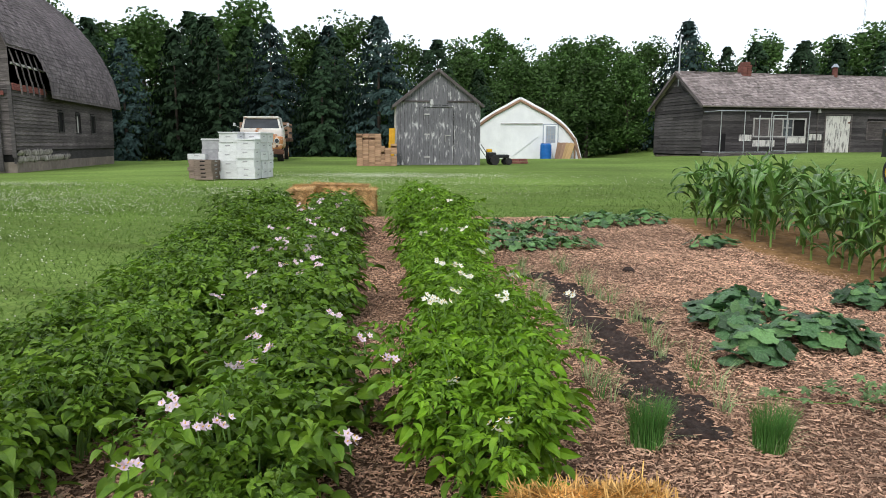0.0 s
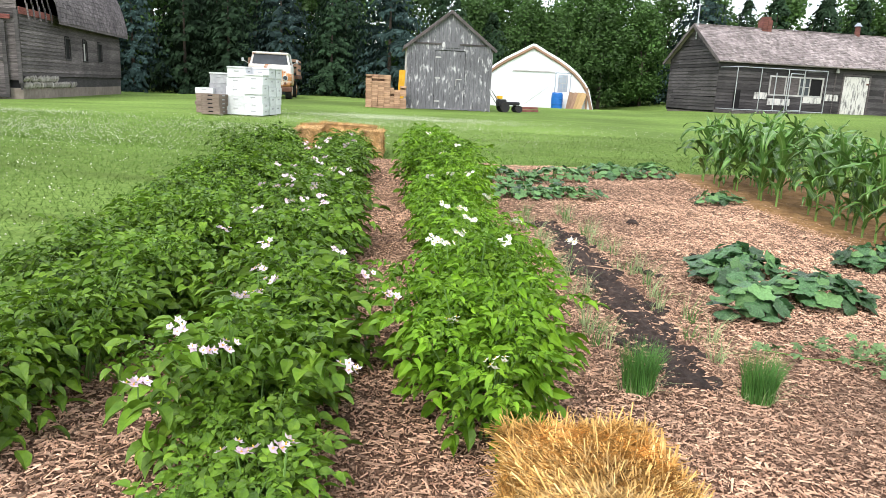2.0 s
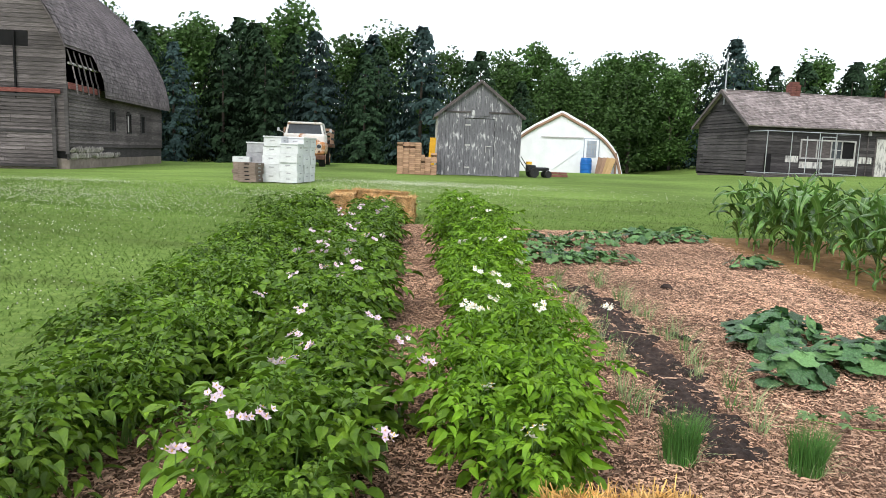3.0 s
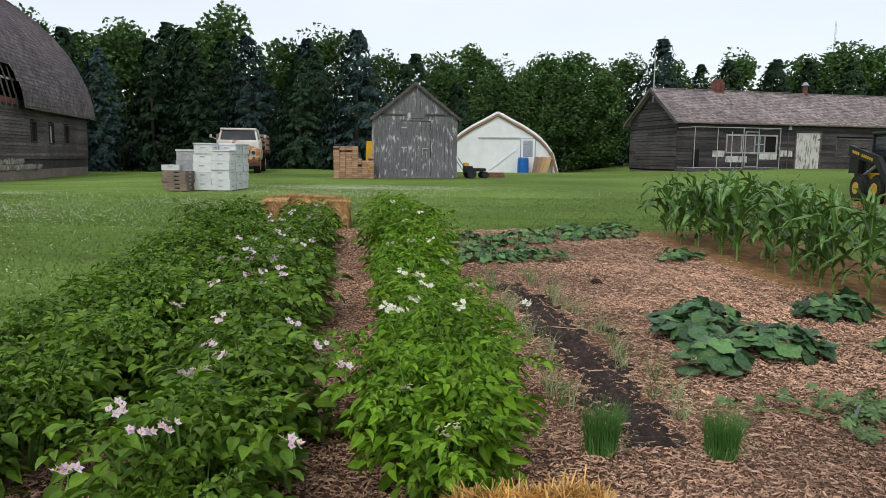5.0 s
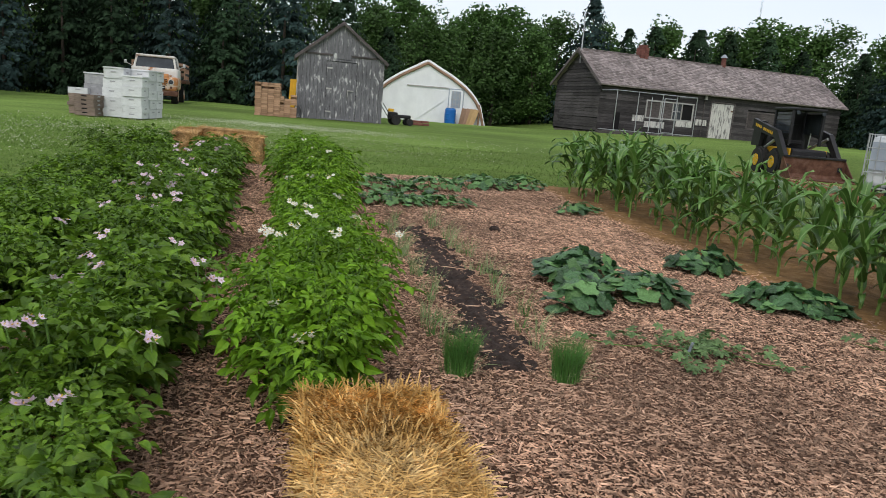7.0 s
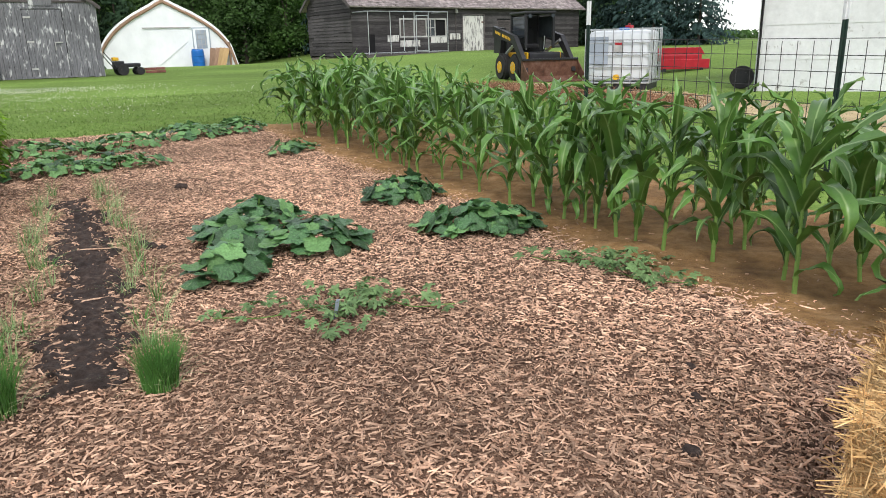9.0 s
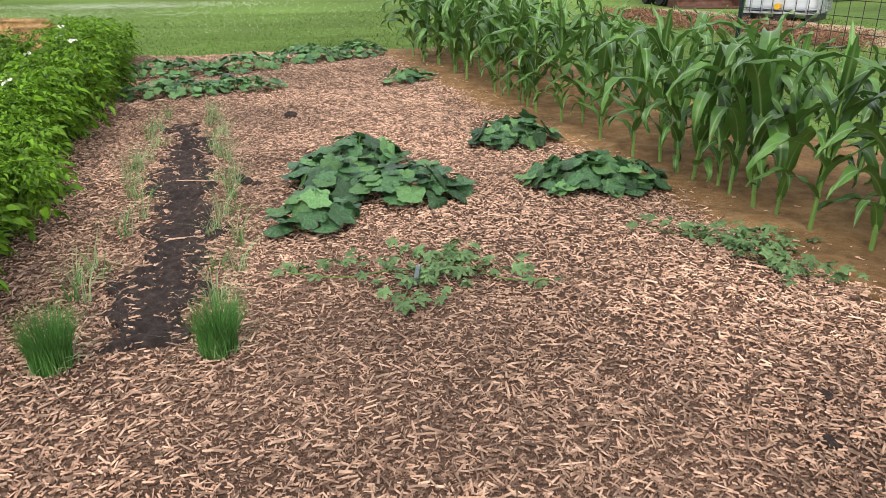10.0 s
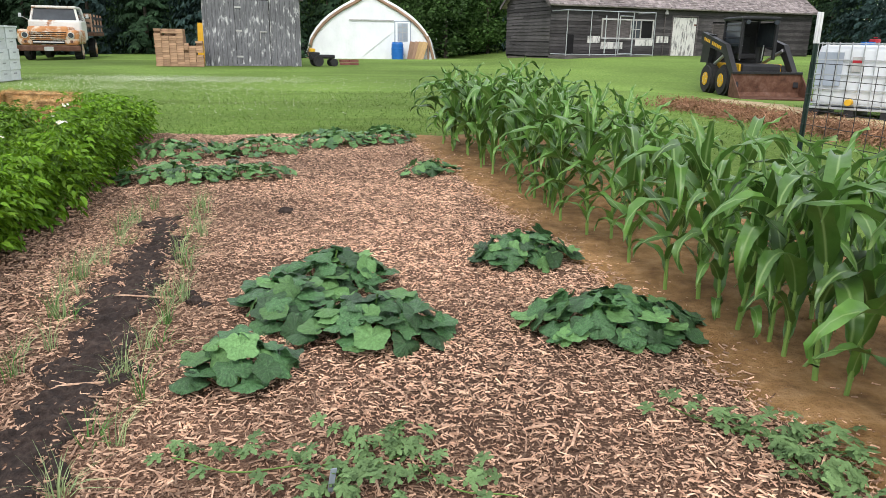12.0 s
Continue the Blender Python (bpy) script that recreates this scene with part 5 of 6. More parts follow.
for sx in (-1, 1):
    for y in (2.98, 3.9, 4.8, 5.7):
        part("stake", bx((sx * 1.05, y, 1.4), (0.06, 0.06, 0.7), 0.006), M_LUMBER, truck)
    for z in (1.3, 1.6):
        part("stake_rail", bx((sx * 1.09, 4.35, z), (0.03, 2.8, 0.1), 0.005), M_DARKWOOD, truck)
for z in (1.3, 1.5, 1.7):
    part("headboard", bx((0, 2.98, z), (2.1, 0.04, 0.12), 0.006), M_LUMBER, truck)
r4 = random.Random(12)
for i in range(12):
    a = (r4.uniform(-0.9, 0.9), r4.uniform(3.2, 5.4), 1.12 + 0.2 * r4.random())
    part("load_scrap", rod(a, (a[0] + r4.uniform(-0.6, 0.6), a[1] + r4.uniform(-0.4, 0.6), a[2] + r4.uniform(0.1, 0.5)), 0.035, n=6), (M_RUST, M_STEEL, M_LUMBER, M_GREYPANEL)[i % 4], truck, "scrap lying on the truck bed")
for sx in (-1, 1):
    for y, r in ((0.85, 0.4), (4.3, 0.42)):
        tyre = bmesh.new()
        cyl(tyre, (sx * 0.7, y, r), (sx * 0.95, y, r), r, n=26)
        bmesh.ops.bevel(tyre, geom=[e for e in tyre.edges if e.calc_face_angle(0) > 1], offset=0.05, segments=2, affect="EDGES")
        wh = part("wheel", tyre, M_RUBBER, truck)
        part("rim", rod((sx * 0.9, y, r), (sx * 0.965, y, r), r * 0.55, n=18), M_TRUCKRUST, wh)

# skid steer loader
FX, FY = -0.1, -0.99
sk = thing("skid_steer_loader", "black and yellow skid steer loader with a rusty bucket lowered", "loader", pose(12.85, 19.4, gz(12.85, 19.4), 0, 0, math.degrees(math.atan2(FY, FX)) - 90) @ Matrix.Scale(0.95, 4))
# local: forward is +y
part("chassis", bx((0, -0.1, 0.62), (1.04, 2.1, 0.5), 0.06), M_BLACK, sk)
part("engine_cover", bx((0, -0.95, 1.05), (1.25, 0.75, 0.75), 0.09), M_BLACK, sk)
for sx in (-1, 1):
    for y in (-0.62, 0.45):
        tyre = bmesh.new()
        cyl(tyre, (sx * 0.58, y, 0.42), (sx * 0.86, y, 0.42), 0.42, n=28)
        bmesh.ops.bevel(tyre, geom=[e for e in tyre.edges if e.calc_face_angle(0) > 1], offset=0.06, segments=2, affect="EDGES")
        wh = part("wheel", tyre, M_RUBBER, sk)
        part("rim", rod((sx * 0.8, y, 0.42), (sx * 0.875, y, 0.42), 0.18, n=20), M_YELLOWPAINT, wh, "yellow wheel rim")
        for k in range(5):
            a = k * 1.2566
            part("wheel_nut", rod((sx * 0.87, y + 0.12 * math.cos(a), 0.42 + 0.12 * math.sin(a)), (sx * 0.89, y + 0.12 * math.cos(a), 0.42 + 0.12 * math.sin(a)), 0.018, n=6), M_STEEL, wh)
    part("side_panel", bx((sx * 0.54, -0.1, 0.72), (0.05, 1.9, 0.3), 0.02), M_YELLOWPAINT, sk, "yellow lower side panel")
    tw = bmesh.new()
    prism(tw, [(-1.3, 0.85), (-0.75, 0.85), (-0.6, 1.62), (-1.2, 1.66)], 0.14, "x")
    part("tower", tw, M_BLACK, sk, m=pose(sx * 0.72 - 0.07, 0, 0))
    ab = bmesh.new()
    prism(ab, [(-1.25, 1.38), (-1.2, 1.7), (0.5, 1.36), (1.22, 0.62), (1.3, 0.3), (1.12, 0.3), (1.02, 0.56), (0.35, 1.14)], 0.13, "x")
    arm = part("loader_arm", ab, M_BLACK, sk, "black loader arm with pale yellow marking", m=pose(sx * 0.79 - 0.065, 0, 0))
    for k in range(11):
        if k != 4:
            part("marking_bar", bx((0.065 + sx * 0.068, -0.95 + k * 0.115, 1.505 - k * 0.0235), (0.006, 0.075, 0.09)), M_YELLOWPAINT, arm, "plain pale yellow marking")
    part("hydraulic_cylinder", rod((sx * 0.66, -0.6, 0.8), (sx * 0.72, 0.5, 1.22), 0.045), M_STEEL, sk)
    for y in (-0.55, 0.52):
        part("cab_post", bx((sx * 0.46, y, 1.5), (0.08, 0.08, 1.05), 0.012), M_BLACK, sk)
    part("side_screen", bx((sx * 0.46, 0, 1.62), (0.012, 0.98, 0.62)), M_GLASS, sk)
    for k in range(4):
        part("side_bar", bx((sx * 0.475, 0, 1.38 + 0.16 * k), (0.02, 1.0, 0.02)), M_BLACK, sk)
part("cab_roof", bx((0, -0.02, 2.03), (1.04, 1.24, 0.08), 0.03), M_BLACK, sk)
part("cab_back", bx((0, -0.55, 1.5), (0.86, 0.03, 0.95)), M_BLACK, sk)
part("seat", bx((0, -0.25, 1.05), (0.5, 0.45, 0.14), 0.04), M_BLACK, sk)
part("seat_back", bx((0, -0.45, 1.35), (0.48, 0.1, 0.5), 0.04), M_BLACK, sk)
for sx in (-1, 1):
    part("control_lever", rod((sx * 0.3, 0.2, 0.95), (sx * 0.3, 0.25, 1.35), 0.015), M_STEEL, sk)
    part("work_lamp", rod((sx * 0.38, 0.6, 1.93), (sx * 0.38, 0.66, 1.93), 0.06, n=12), M_GLASS, sk)
bk = bmesh.new()
prism(bk, [(1.22, 0.62), (1.18, 0.05), (1.28, 0.0), (1.98, 0.0), (1.98, 0.03), (1.32, 0.05), (1.25, 0.15), (1.28, 0.62)], 1.85, "x")
bucket = part("bucket", bk, M_RUST, sk, "rusty steel bucket resting on the grass", m=pose(-0.925, 0, 0.02))
for x in (0.0, 1.83):
    sp_ = bmesh.new()
    prism(sp_, [(1.2, 0.04), (1.95, 0.02), (1.3, 0.6), (1.23, 0.6)], 0.025, "x")
    part("bucket_side", sp_, M_RUST, bucket, m=pose(x, 0, 0.0))
part("bucket_lip", bx((0.925, 1.26, 0.64), (1.85, 0.12, 0.06), 0.01), M_BLACK, bucket, "dark top edge")

# caged water tank on a pallet
ibc = thing("water_tank", "white plastic bulk water tank in a wire cage on a pallet", "water tank", place(11.25, 12.95, -50, 0, 1.0) @ Matrix.Scale(1.1, 4))
tk = bmesh.new()
box(tk, (0, 0, 0.62), (1.14, 0.94, 0.92), 0.1)
part("tank_body", tk, M_TANK, ibc, smooth=True)
part("filler_cap", rod((0.0, 0, 1.08), (0.0, 0, 1.13), 0.1, n=18), M_BLUE, ibc, "screw cap")
part("panel", bx((-0.36, -0.5, 0.72), (0.36, 0.01, 0.5), 0.002), M_GREYPANEL, ibc, "grey metal plate")
part("label_sheet", bx((0.02, -0.5, 0.8), (0.16, 0.008, 0.22), 0.002), M_WHITETRIM, ibc)
part("label_stripe", bx((0.02, -0.507, 0.84), (0.14, 0.006, 0.04)), M_RED, ibc, "red stripe on the label")
for z in (0.2, 0.42, 0.64, 0.86, 1.1):
    for c, s in (((0, -0.5, z), (1.2, 0.018, 0.018)), ((0, 0.5, z), (1.2, 0.018, 0.018)), ((-0.6, 0, z), (0.018, 0.98, 0.018)), ((0.6, 0, z), (0.018, 0.98, 0.018))):
        part("cage_rail", bx(c, s, 0.004), M_STEEL, ibc)
for i in range(8):
    x = -0.6 + i * 1.2 / 7
    for y in (-0.515, 0.515):
        part("cage_bar", bx((x, y, 0.63), (0.016, 0.016, 0.98), 0.004), M_STEEL, ibc)
for i in range(6):
    y = -0.5 + i * 0.2
    for x in (-0.615, 0.615):
        part("cage_bar", bx((x, y, 0.63), (0.016, 0.016, 0.98), 0.004), M_STEEL, ibc)
for x in (-0.5, 0, 0.5):
    part("pallet_foot", bx((x, 0, 0.06), (0.14, 0.96, 0.12), 0.01), M_BLACK, ibc)
part("pallet_deck", bx((0, 0, 0.135), (1.2, 1.0, 0.03), 0.005), M_STEEL, ibc)
part("valve", rod((0.0, -0.5, 0.24), (0.0, -0.62, 0.24), 0.05, n=12), M_YELLOWPAINT, ibc, "yellow outlet valve")
can = thing("fuel_can", "small red can on top of the water tank", "can", place(11.45, 13.05, 20, 1.225, 1.0) @ Matrix.Scale(0.6, 4))
part("can_body", bx((0, 0, 0.06), (0.3, 0.16, 0.1), 0.02), M_RED, can)
part("can_handle", rod((-0.08, 0, 0.15), (0.08, 0, 0.15), 0.012), M_RED, can)
part("can_spout", rod((0.12, 0, 0.1), (0.2, 0, 0.17), 0.015), M_BLACK, can)

# red implement behind the tank
imp = thing("red_implement", "low red farm implement standing on the grass", "farm implement", pose(17.0, 17.8, gz(17.0, 17.8), 0, 0, -25) @ Matrix.Scale(0.95, 4))
part("deck", bx((0, 0, 0.42), (1.3, 0.8, 0.22), 0.05), M_RED, imp)
hp = bmesh.new()
prism(hp, [(-0.75, 0.5), (0.75, 0.5), (0.6, 0.72), (-0.7, 0.72)], 0.7)
part("hopper", hp, M_RED, imp, m=pose(0, -0.35, 0))
part("front_guard", bx((0.1, -0.5, 0.22), (1.5, 0.06, 0.3), 0.02), M_RED, imp)
for x in (-0.55, 0.6):
    part("wheel", rod((x, 0.45, 0.2), (x, 0.57, 0.2), 0.2, n=18), M_RUBBER, imp)
    part("skid_foot", bx((x, -0.4, 0.05), (0.12, 0.3, 0.1), 0.01), M_BLACK, imp)
# white outbuilding
wsh = thing("white_outbuilding", "chipped white-painted outbuilding with a grey roof", "outbuilding", place(12.5, 10.55, -54, 0, 1.0))
boarded("front_wall", courses(5.0, -0.05, 2.45, 0.62, (), seed=61, thick=0.012), M_WHITEPAINT, wsh)
boarded("side_wall", courses(4.0, -0.05, 2.45, 0.62, (), seed=62, thick=0.012), M_WHITEPAINT, wsh, m=pose(0, 4.0, 0, 0, 0, -90))
part("core", bx((2.5, 2.0, 1.2), (4.96, 3.96, 2.4)), M_WHITEPAINT, wsh)
for sg in (0, 1):
    rf = bx((2.5, 0, 0), (5.5, 2.55, 0.09), 0.01)
    part("roof", rf, M_ROOFGREY, wsh, "grey roofing with a white fascia", m=Matrix.Translation((0, 0.87 if not sg else 3.13, 2.88)) @ Matrix.Rotation(0.38 if not sg else -0.38, 4, "X"))
part("fascia", bx((2.5, -0.33, 2.43), (5.5, 0.03, 0.14), 0.005), M_WHITEPAINT, wsh)
part("gable", prism(bmesh.new(), [(0, 2.4), (4, 2.4), (2, 3.2)], 0.05, "x"), M_WHITEPAINT, wsh, m=pose(0.02, 0, 0))
part("corner_board", bx((0.03, -0.03, 1.2), (0.1, 0.03, 2.4), 0.004), M_WHITEPAINT, wsh)
ty = thing("spare_tyre", "black tyre leaning at the white outbuilding", "tyre", place(12.72, 11.1, 36, 0, 1.0))
tyre = bmesh.new()
cyl(tyre, (-0.08, 0, 0.22), (0.08, 0, 0.22), 0.22, n=24)
part("tyre", tyre, M_RUBBER, ty)
part("rim", rod((-0.085, 0, 0.22), (0.085, 0, 0.22), 0.12, n=16), M_BLACK, ty)

# fence: two steel posts and wire panels
FA, FB = Vector((6.68, 7.7, 0)), Vector((7.07, 4.6, 0))
fd = (FB - FA).normalized()
fence = thing("wire_fence", "dark welded wire fence panels on green steel posts", "fence")
for i in range(3):
    p = FA + fd * (3.12 * i)
    z = gz(p.x, p.y)
    pb = bmesh.new()
    a = math.atan2(fd.y, fd.x)
    box(pb, (p.x, p.y, z + 0.78), (0.012, 0.05, 1.75), 0.002, Matrix.Rotation(a, 4, "Z"))
    box(pb, (p.x, p.y, z + 0.78), (0.05, 0.012, 1.75), 0.002, Matrix.Rotation(a, 4, "Z"))
    post = part("post", pb, M_GREENPOST, fence, "dark green steel fence post")
    tbm = bmesh.new()
    box(tbm, (p.x, p.y, z + 1.58), (0.02, 0.056, 0.27), 0.003, Matrix.Rotation(a, 4, "Z"))
    box(tbm, (p.x, p.y, z + 1.58), (0.056, 0.02, 0.27), 0.003, Matrix.Rotation(a, 4, "Z"))
    part("post_tip", tbm, M_WHITEPAINT, post, "white post tip")
off = Vector((-fd.y, fd.x, 0)) * -0.03
L_F = 6.4
for i in range(10):
    z = 0.04 + i * 0.137
    a, b = FA + off, FA + off + fd * L_F
    part("wire", rod((a.x, a.y, gz(a.x, a.y) + z), (b.x, b.y, gz(b.x, b.y) + z), 0.0035, n=5), M_WIRE, fence)
for i in range(43):
    p = FA + off + fd * (i * 0.152)
    part("wire", rod((p.x, p.y, gz(p.x, p.y) + 0.03), (p.x, p.y, gz(p.x, p.y) + 1.28), 0.0035, n=5), M_WIRE, fence)

# dried weeds and hay in a low windrow beyond the corn
g = np.random.default_rng(31)
n = 18000
t = g.random(n)
hx = 8.7 + 1.2 * t + 0.3 * g.standard_normal(n)
hy = 14.6 - 5.0 * t + 0.3 * g.standard_normal(n)
hz = ground_z(hx, hy) + 0.2 * g.random(n) * np.exp(-0.5 * g.random(n))
u = g.standard_normal((n, 3)) * np.array([0.032, 0.032, 0.03])
w = g.standard_normal((n, 3)) * 0.0045
C = np.stack([hx, hy, hz], 1)
Q = np.stack([C - u, C + w, C + u, C - w], 1)
tagged(piece("dry_windrow", raw("dry_windrow", Q.reshape(-1, 3), np.arange(4 * n).reshape(-1, 4)), M_HAY), "low windrow of dried reddish brown weeds", "dry weeds", kind="stuff")

# radio mast far off and far hedge
mast = thing("radio_mast", "thin lattice radio mast far beyond the trees", "mast", pose(105, 190, 0))
for sx in (-0.35, 0.35):
    part("leg", rod((sx, 0, 0), (sx * 0.4, 0, 38), 0.08, 0.04, 5), M_STEEL, mast)
for i in range(18):
    part("brace", rod((-0.35 + 0.012 * i, 0, 2 * i), (0.35 - 0.012 * i, 0, 2 * i + 2), 0.04, n=4), M_STEEL, mast)
g = np.random.default_rng(32)
n = 2500
C = np.stack([115 + 5 * g.standard_normal(n), 118 + 3 * g.standard_normal(n), 1.0 + 1.6 * g.random(n)], 1)
u, w = g.standard_normal((n, 3)) * 0.3, g.standard_normal((n, 3)) * 0.25
Q = np.stack([C - u, C + w, C + u, C - w], 1)
tagged(piece("far_bushes", raw("far_bushes", Q.reshape(-1, 3), np.arange(4 * n).reshape(-1, 4)), M_LEAFTREE), "far bushes on the field's horizon", "bushes", kind="stuff")


# ---------- straw bales ----------
def straw_bale(name_label, w, l, h, mat, m, strands=2600, seed=1):
    g2 = np.random.default_rng(seed)
    ob = thing("straw_bale", name_label, "straw bale", m, "straw bales")
    b = bmesh.new()
    box(b, (0, 0, h / 2), (w * 0.96, l * 0.97, h * 0.96), 0.07)
    bmesh.ops.subdivide_edges(b, edges=b.edges[:], cuts=4, use_grid_fill=True)
    for v in b.verts:
        v.co += Vector(noise.noise_vector(v.co * 9)) * 0.018
    part("bale_core", b, mat, ob, smooth=True)
    face = g2.integers(0, 5, strands)
    face = np.where(g2.random(strands) < 0.35, 4, face)
    a_, b_ = g2.random(strands) - 0.5, g2.random(strands) - 0.5
    C_ = np.where((face == 4)[:, None], np.stack([a_ * w, b_ * l, np.full(strands, h)], 1),
                  np.where((face < 2)[:, None], np.stack([np.where(face == 0, -w / 2, w / 2), b_ * l, (a_ + 0.5) * h], 1), np.stack([a_ * w, np.where(face == 2, -l / 2, l / 2), (b_ + 0.5) * h], 1)))
    C_ *= np.array([0.985, 0.985, 0.985])
    d = g2.standard_normal((strands, 3))
    d[:, 2] = np.where(face == 4, 0.12 * d[:, 2], d[:, 2])
    d[:, 0] = np.where(face < 2, 0.12 * d[:, 0], d[:, 0])
    d[:, 1] = np.where((face == 2) | (face == 3), 0.12 * d[:, 1], d[:, 1])
    d /= np.linalg.norm(d, axis=1)[:, None]
    ln_ = (0.025 + 0.06 * g2.random(strands))[:, None]
    out = C_ - np.array([0, 0, h / 2])
    out /= np.linalg.norm(out, axis=1)[:, None]
    tip_ = d * ln_ + out * (0.024 * g2.random(strands) ** 3)[:, None]
    sd = np.cross(d, out)
    sd /= np.linalg.norm(sd, axis=1)[:, None] + 1e-6
    wd_ = sd * (0.001 + 0.0013 * g2.random(strands))[:, None]
    o4 = out * (0.002 + 0.012 * g2.random(strands)[:, None] ** 2)
    Q_ = np.stack([C_ - tip_ * 0.6 - wd_, C_ - tip_ * 0.6 + wd_, C_ + tip_ + wd_ + o4, C_ + tip_ - wd_ + o4], 1)
    piece("loose_straw", raw("loose_straw", Q_.reshape(-1, 3), np.arange(4 * strands).reshape(-1, 4)), mat, ob, "loose straw ends")
    for x in (-w * 0.22, w * 0.22):
        tw_ = bmesh.new()
        pts = [(x, -l / 2 - 0.004, 0.03), (x, -l / 2 - 0.004, h * 0.97), (x, l / 2 + 0.004, h * 0.97), (x, l / 2 + 0.004, 0.03)]
        for p0, p1 in zip(pts, pts[1:]):
            cyl(tw_, p0, p1, 0.003, n=5)
        part("twine", tw_, M_OLDSTRAW, ob)
    return ob


straw_bale("golden straw bale at the end of the potato row", 0.43, 0.92, 0.38, M_STRAW, pose(0.49, 1.64, 0.03, 0, 0, 8), 30000, 1)
straw_bale("weathered straw bale lying on the wood chips", 0.5, 0.95, 0.42, M_OLDSTRAW, pose(3.62, 1.36, 0.03, 0, 0, -62), 14000, 2)
for x, y, rz, l in ((-2.56, 12.25, 4, 0.9), (-1.48, 12.1, 4, 0.9), (-2.02, 12.85, 94, 0.95)):
    straw_bale("old straw bale walling the far end of the potato row", 0.34, l, 0.42, M_OLDSTRAW, pose(x, y, gz(x, y), 3 * math.sin(9 * x), 2 * math.cos(7 * y), rz), 9000, int(-x * 10))


# ---------- garden plants ----------
LEAFLET = np.array([(0, 0, 0), (-0.42, 0.24, 0.15), (0.42, 0.24, 0.15), (0, 0.3, 0.02), (-0.5, 0.5, 0.12), (0.5, 0.5, 0.12), (0, 0.58, -0.03), (-0.31, 0.8, 0.0), (0.31, 0.8, 0.0), (0, 0.82, -0.13), (0, 1.06, -0.26)], float)
LEAFLET_F = [(0, 3, 1), (0, 2, 3), (1, 3, 6, 4), (3, 2, 5, 6), (4, 6, 9, 7), (6, 5, 8, 9), (7, 9, 10), (9, 8, 10)]
BROAD = ((0.36, 1, 0.034), (0.6, 1, 0.05), (0.84, 1, 0.06), (1.0, 0, 0.078))
FERNY = ((0.28, 1, 0.038), (0.48, 1, 0.052), (0.7, 1, 0.06), (0.9, 1, 0.058), (1.0, 0, 0.078))


def basis(direction, up=(0, 0, 1)):
    """Rows: side, along, normal."""
    y = np.array(direction, float)
    y /= np.linalg.norm(y)
    x = np.cross(y, up)
    x /= np.linalg.norm(x) + 1e-9
    return np.stack([x, y, np.cross(x, y)])


def potato_meshes(height, spread, seed, stems=12, per=8, leaf=BROAD, slim=0.68):
    """Leaning stems with arching leaves of paired leaflets, and a rosette at each tip."""
    g2 = np.random.default_rng(seed)
    V, F = [], []
    sb = bmesh.new()

    def compound(p, bearing, elev, length):
        d = np.array([math.cos(bearing) * math.cos(elev), math.sin(bearing) * math.cos(elev), math.sin(elev)])
        B = basis(d)
        grow = length / 0.2
        for fr, paired, size0 in leaf:
            c = p + d * length * fr + np.array([0, 0, -0.09 * fr * fr * grow])
            for sd_ in ((-1, 1) if paired else (0,)):
                size = size0 * grow * (0.82 + 0.36 * g2.random())
                ld = d * (0.55 if sd_ else 1) + B[0] * sd_ * 0.9 + np.array([0, 0, -0.12 - 0.25 * fr + 0.2 * g2.standard_normal()])
                LB = basis(ld, B[2] + 0.34 * g2.standard_normal(3))
                pts = (LEAFLET * np.array([size * slim, size, size * (0.8 + 0.8 * g2.random())])) @ LB + c
                k0 = len(V)
                V.extend(pts.tolist())
                F.extend([tuple(i + k0 for i in f_) for f_ in LEAFLET_F])

    for s in range(stems):
        a = 6.283 * (s + 0.6 * g2.random()) / stems
        r = spread * (0.3 + 0.7 * g2.random())
        top = np.array([math.cos(a) * r, math.sin(a) * r, height * (0.66 + 0.36 * g2.random())])
        root = np.array([math.cos(a) * 0.06, math.sin(a) * 0.06, 0])
        cyl(sb, tuple(root), tuple(root * 0.4 + top * 0.6 * np.array([0.8, 0.8, 1])), 0.009, 0.006, 5)
        cyl(sb, tuple(root * 0.4 + top * 0.6 * np.array([0.8, 0.8, 1])), tuple(top * np.array([0.95, 0.95, 0.97])), 0.005, 0.002, 5)
        for k_ in range(per):
            f = 0.32 + 0.6 * (k_ + g2.random() * 0.6) / per
            p = root * (1 - f) + top * f * np.array([0.55 + 0.45 * f, 0.55 + 0.45 * f, 1])
            compound(p, a + g2.standard_normal() * 1.2, 0.5 * f - 0.1 + 0.22 * g2.standard_normal(), 0.15 + 0.09 * g2.random())
        b0 = g2.random() * 6.283
        for k_ in range(5):
            compound(top * np.array([0.95, 0.95, 0.96]), b0 + k_ * 1.2566 + 0.3 * g2.standard_normal(), 0.35 + 0.25 * g2.standard_normal(), 0.1 + 0.08 * g2.random())
    stem = bpy.data.meshes.new("stems")
    sb.to_mesh(stem)
    sb.free()
    return stem, raw("foliage", V, F)


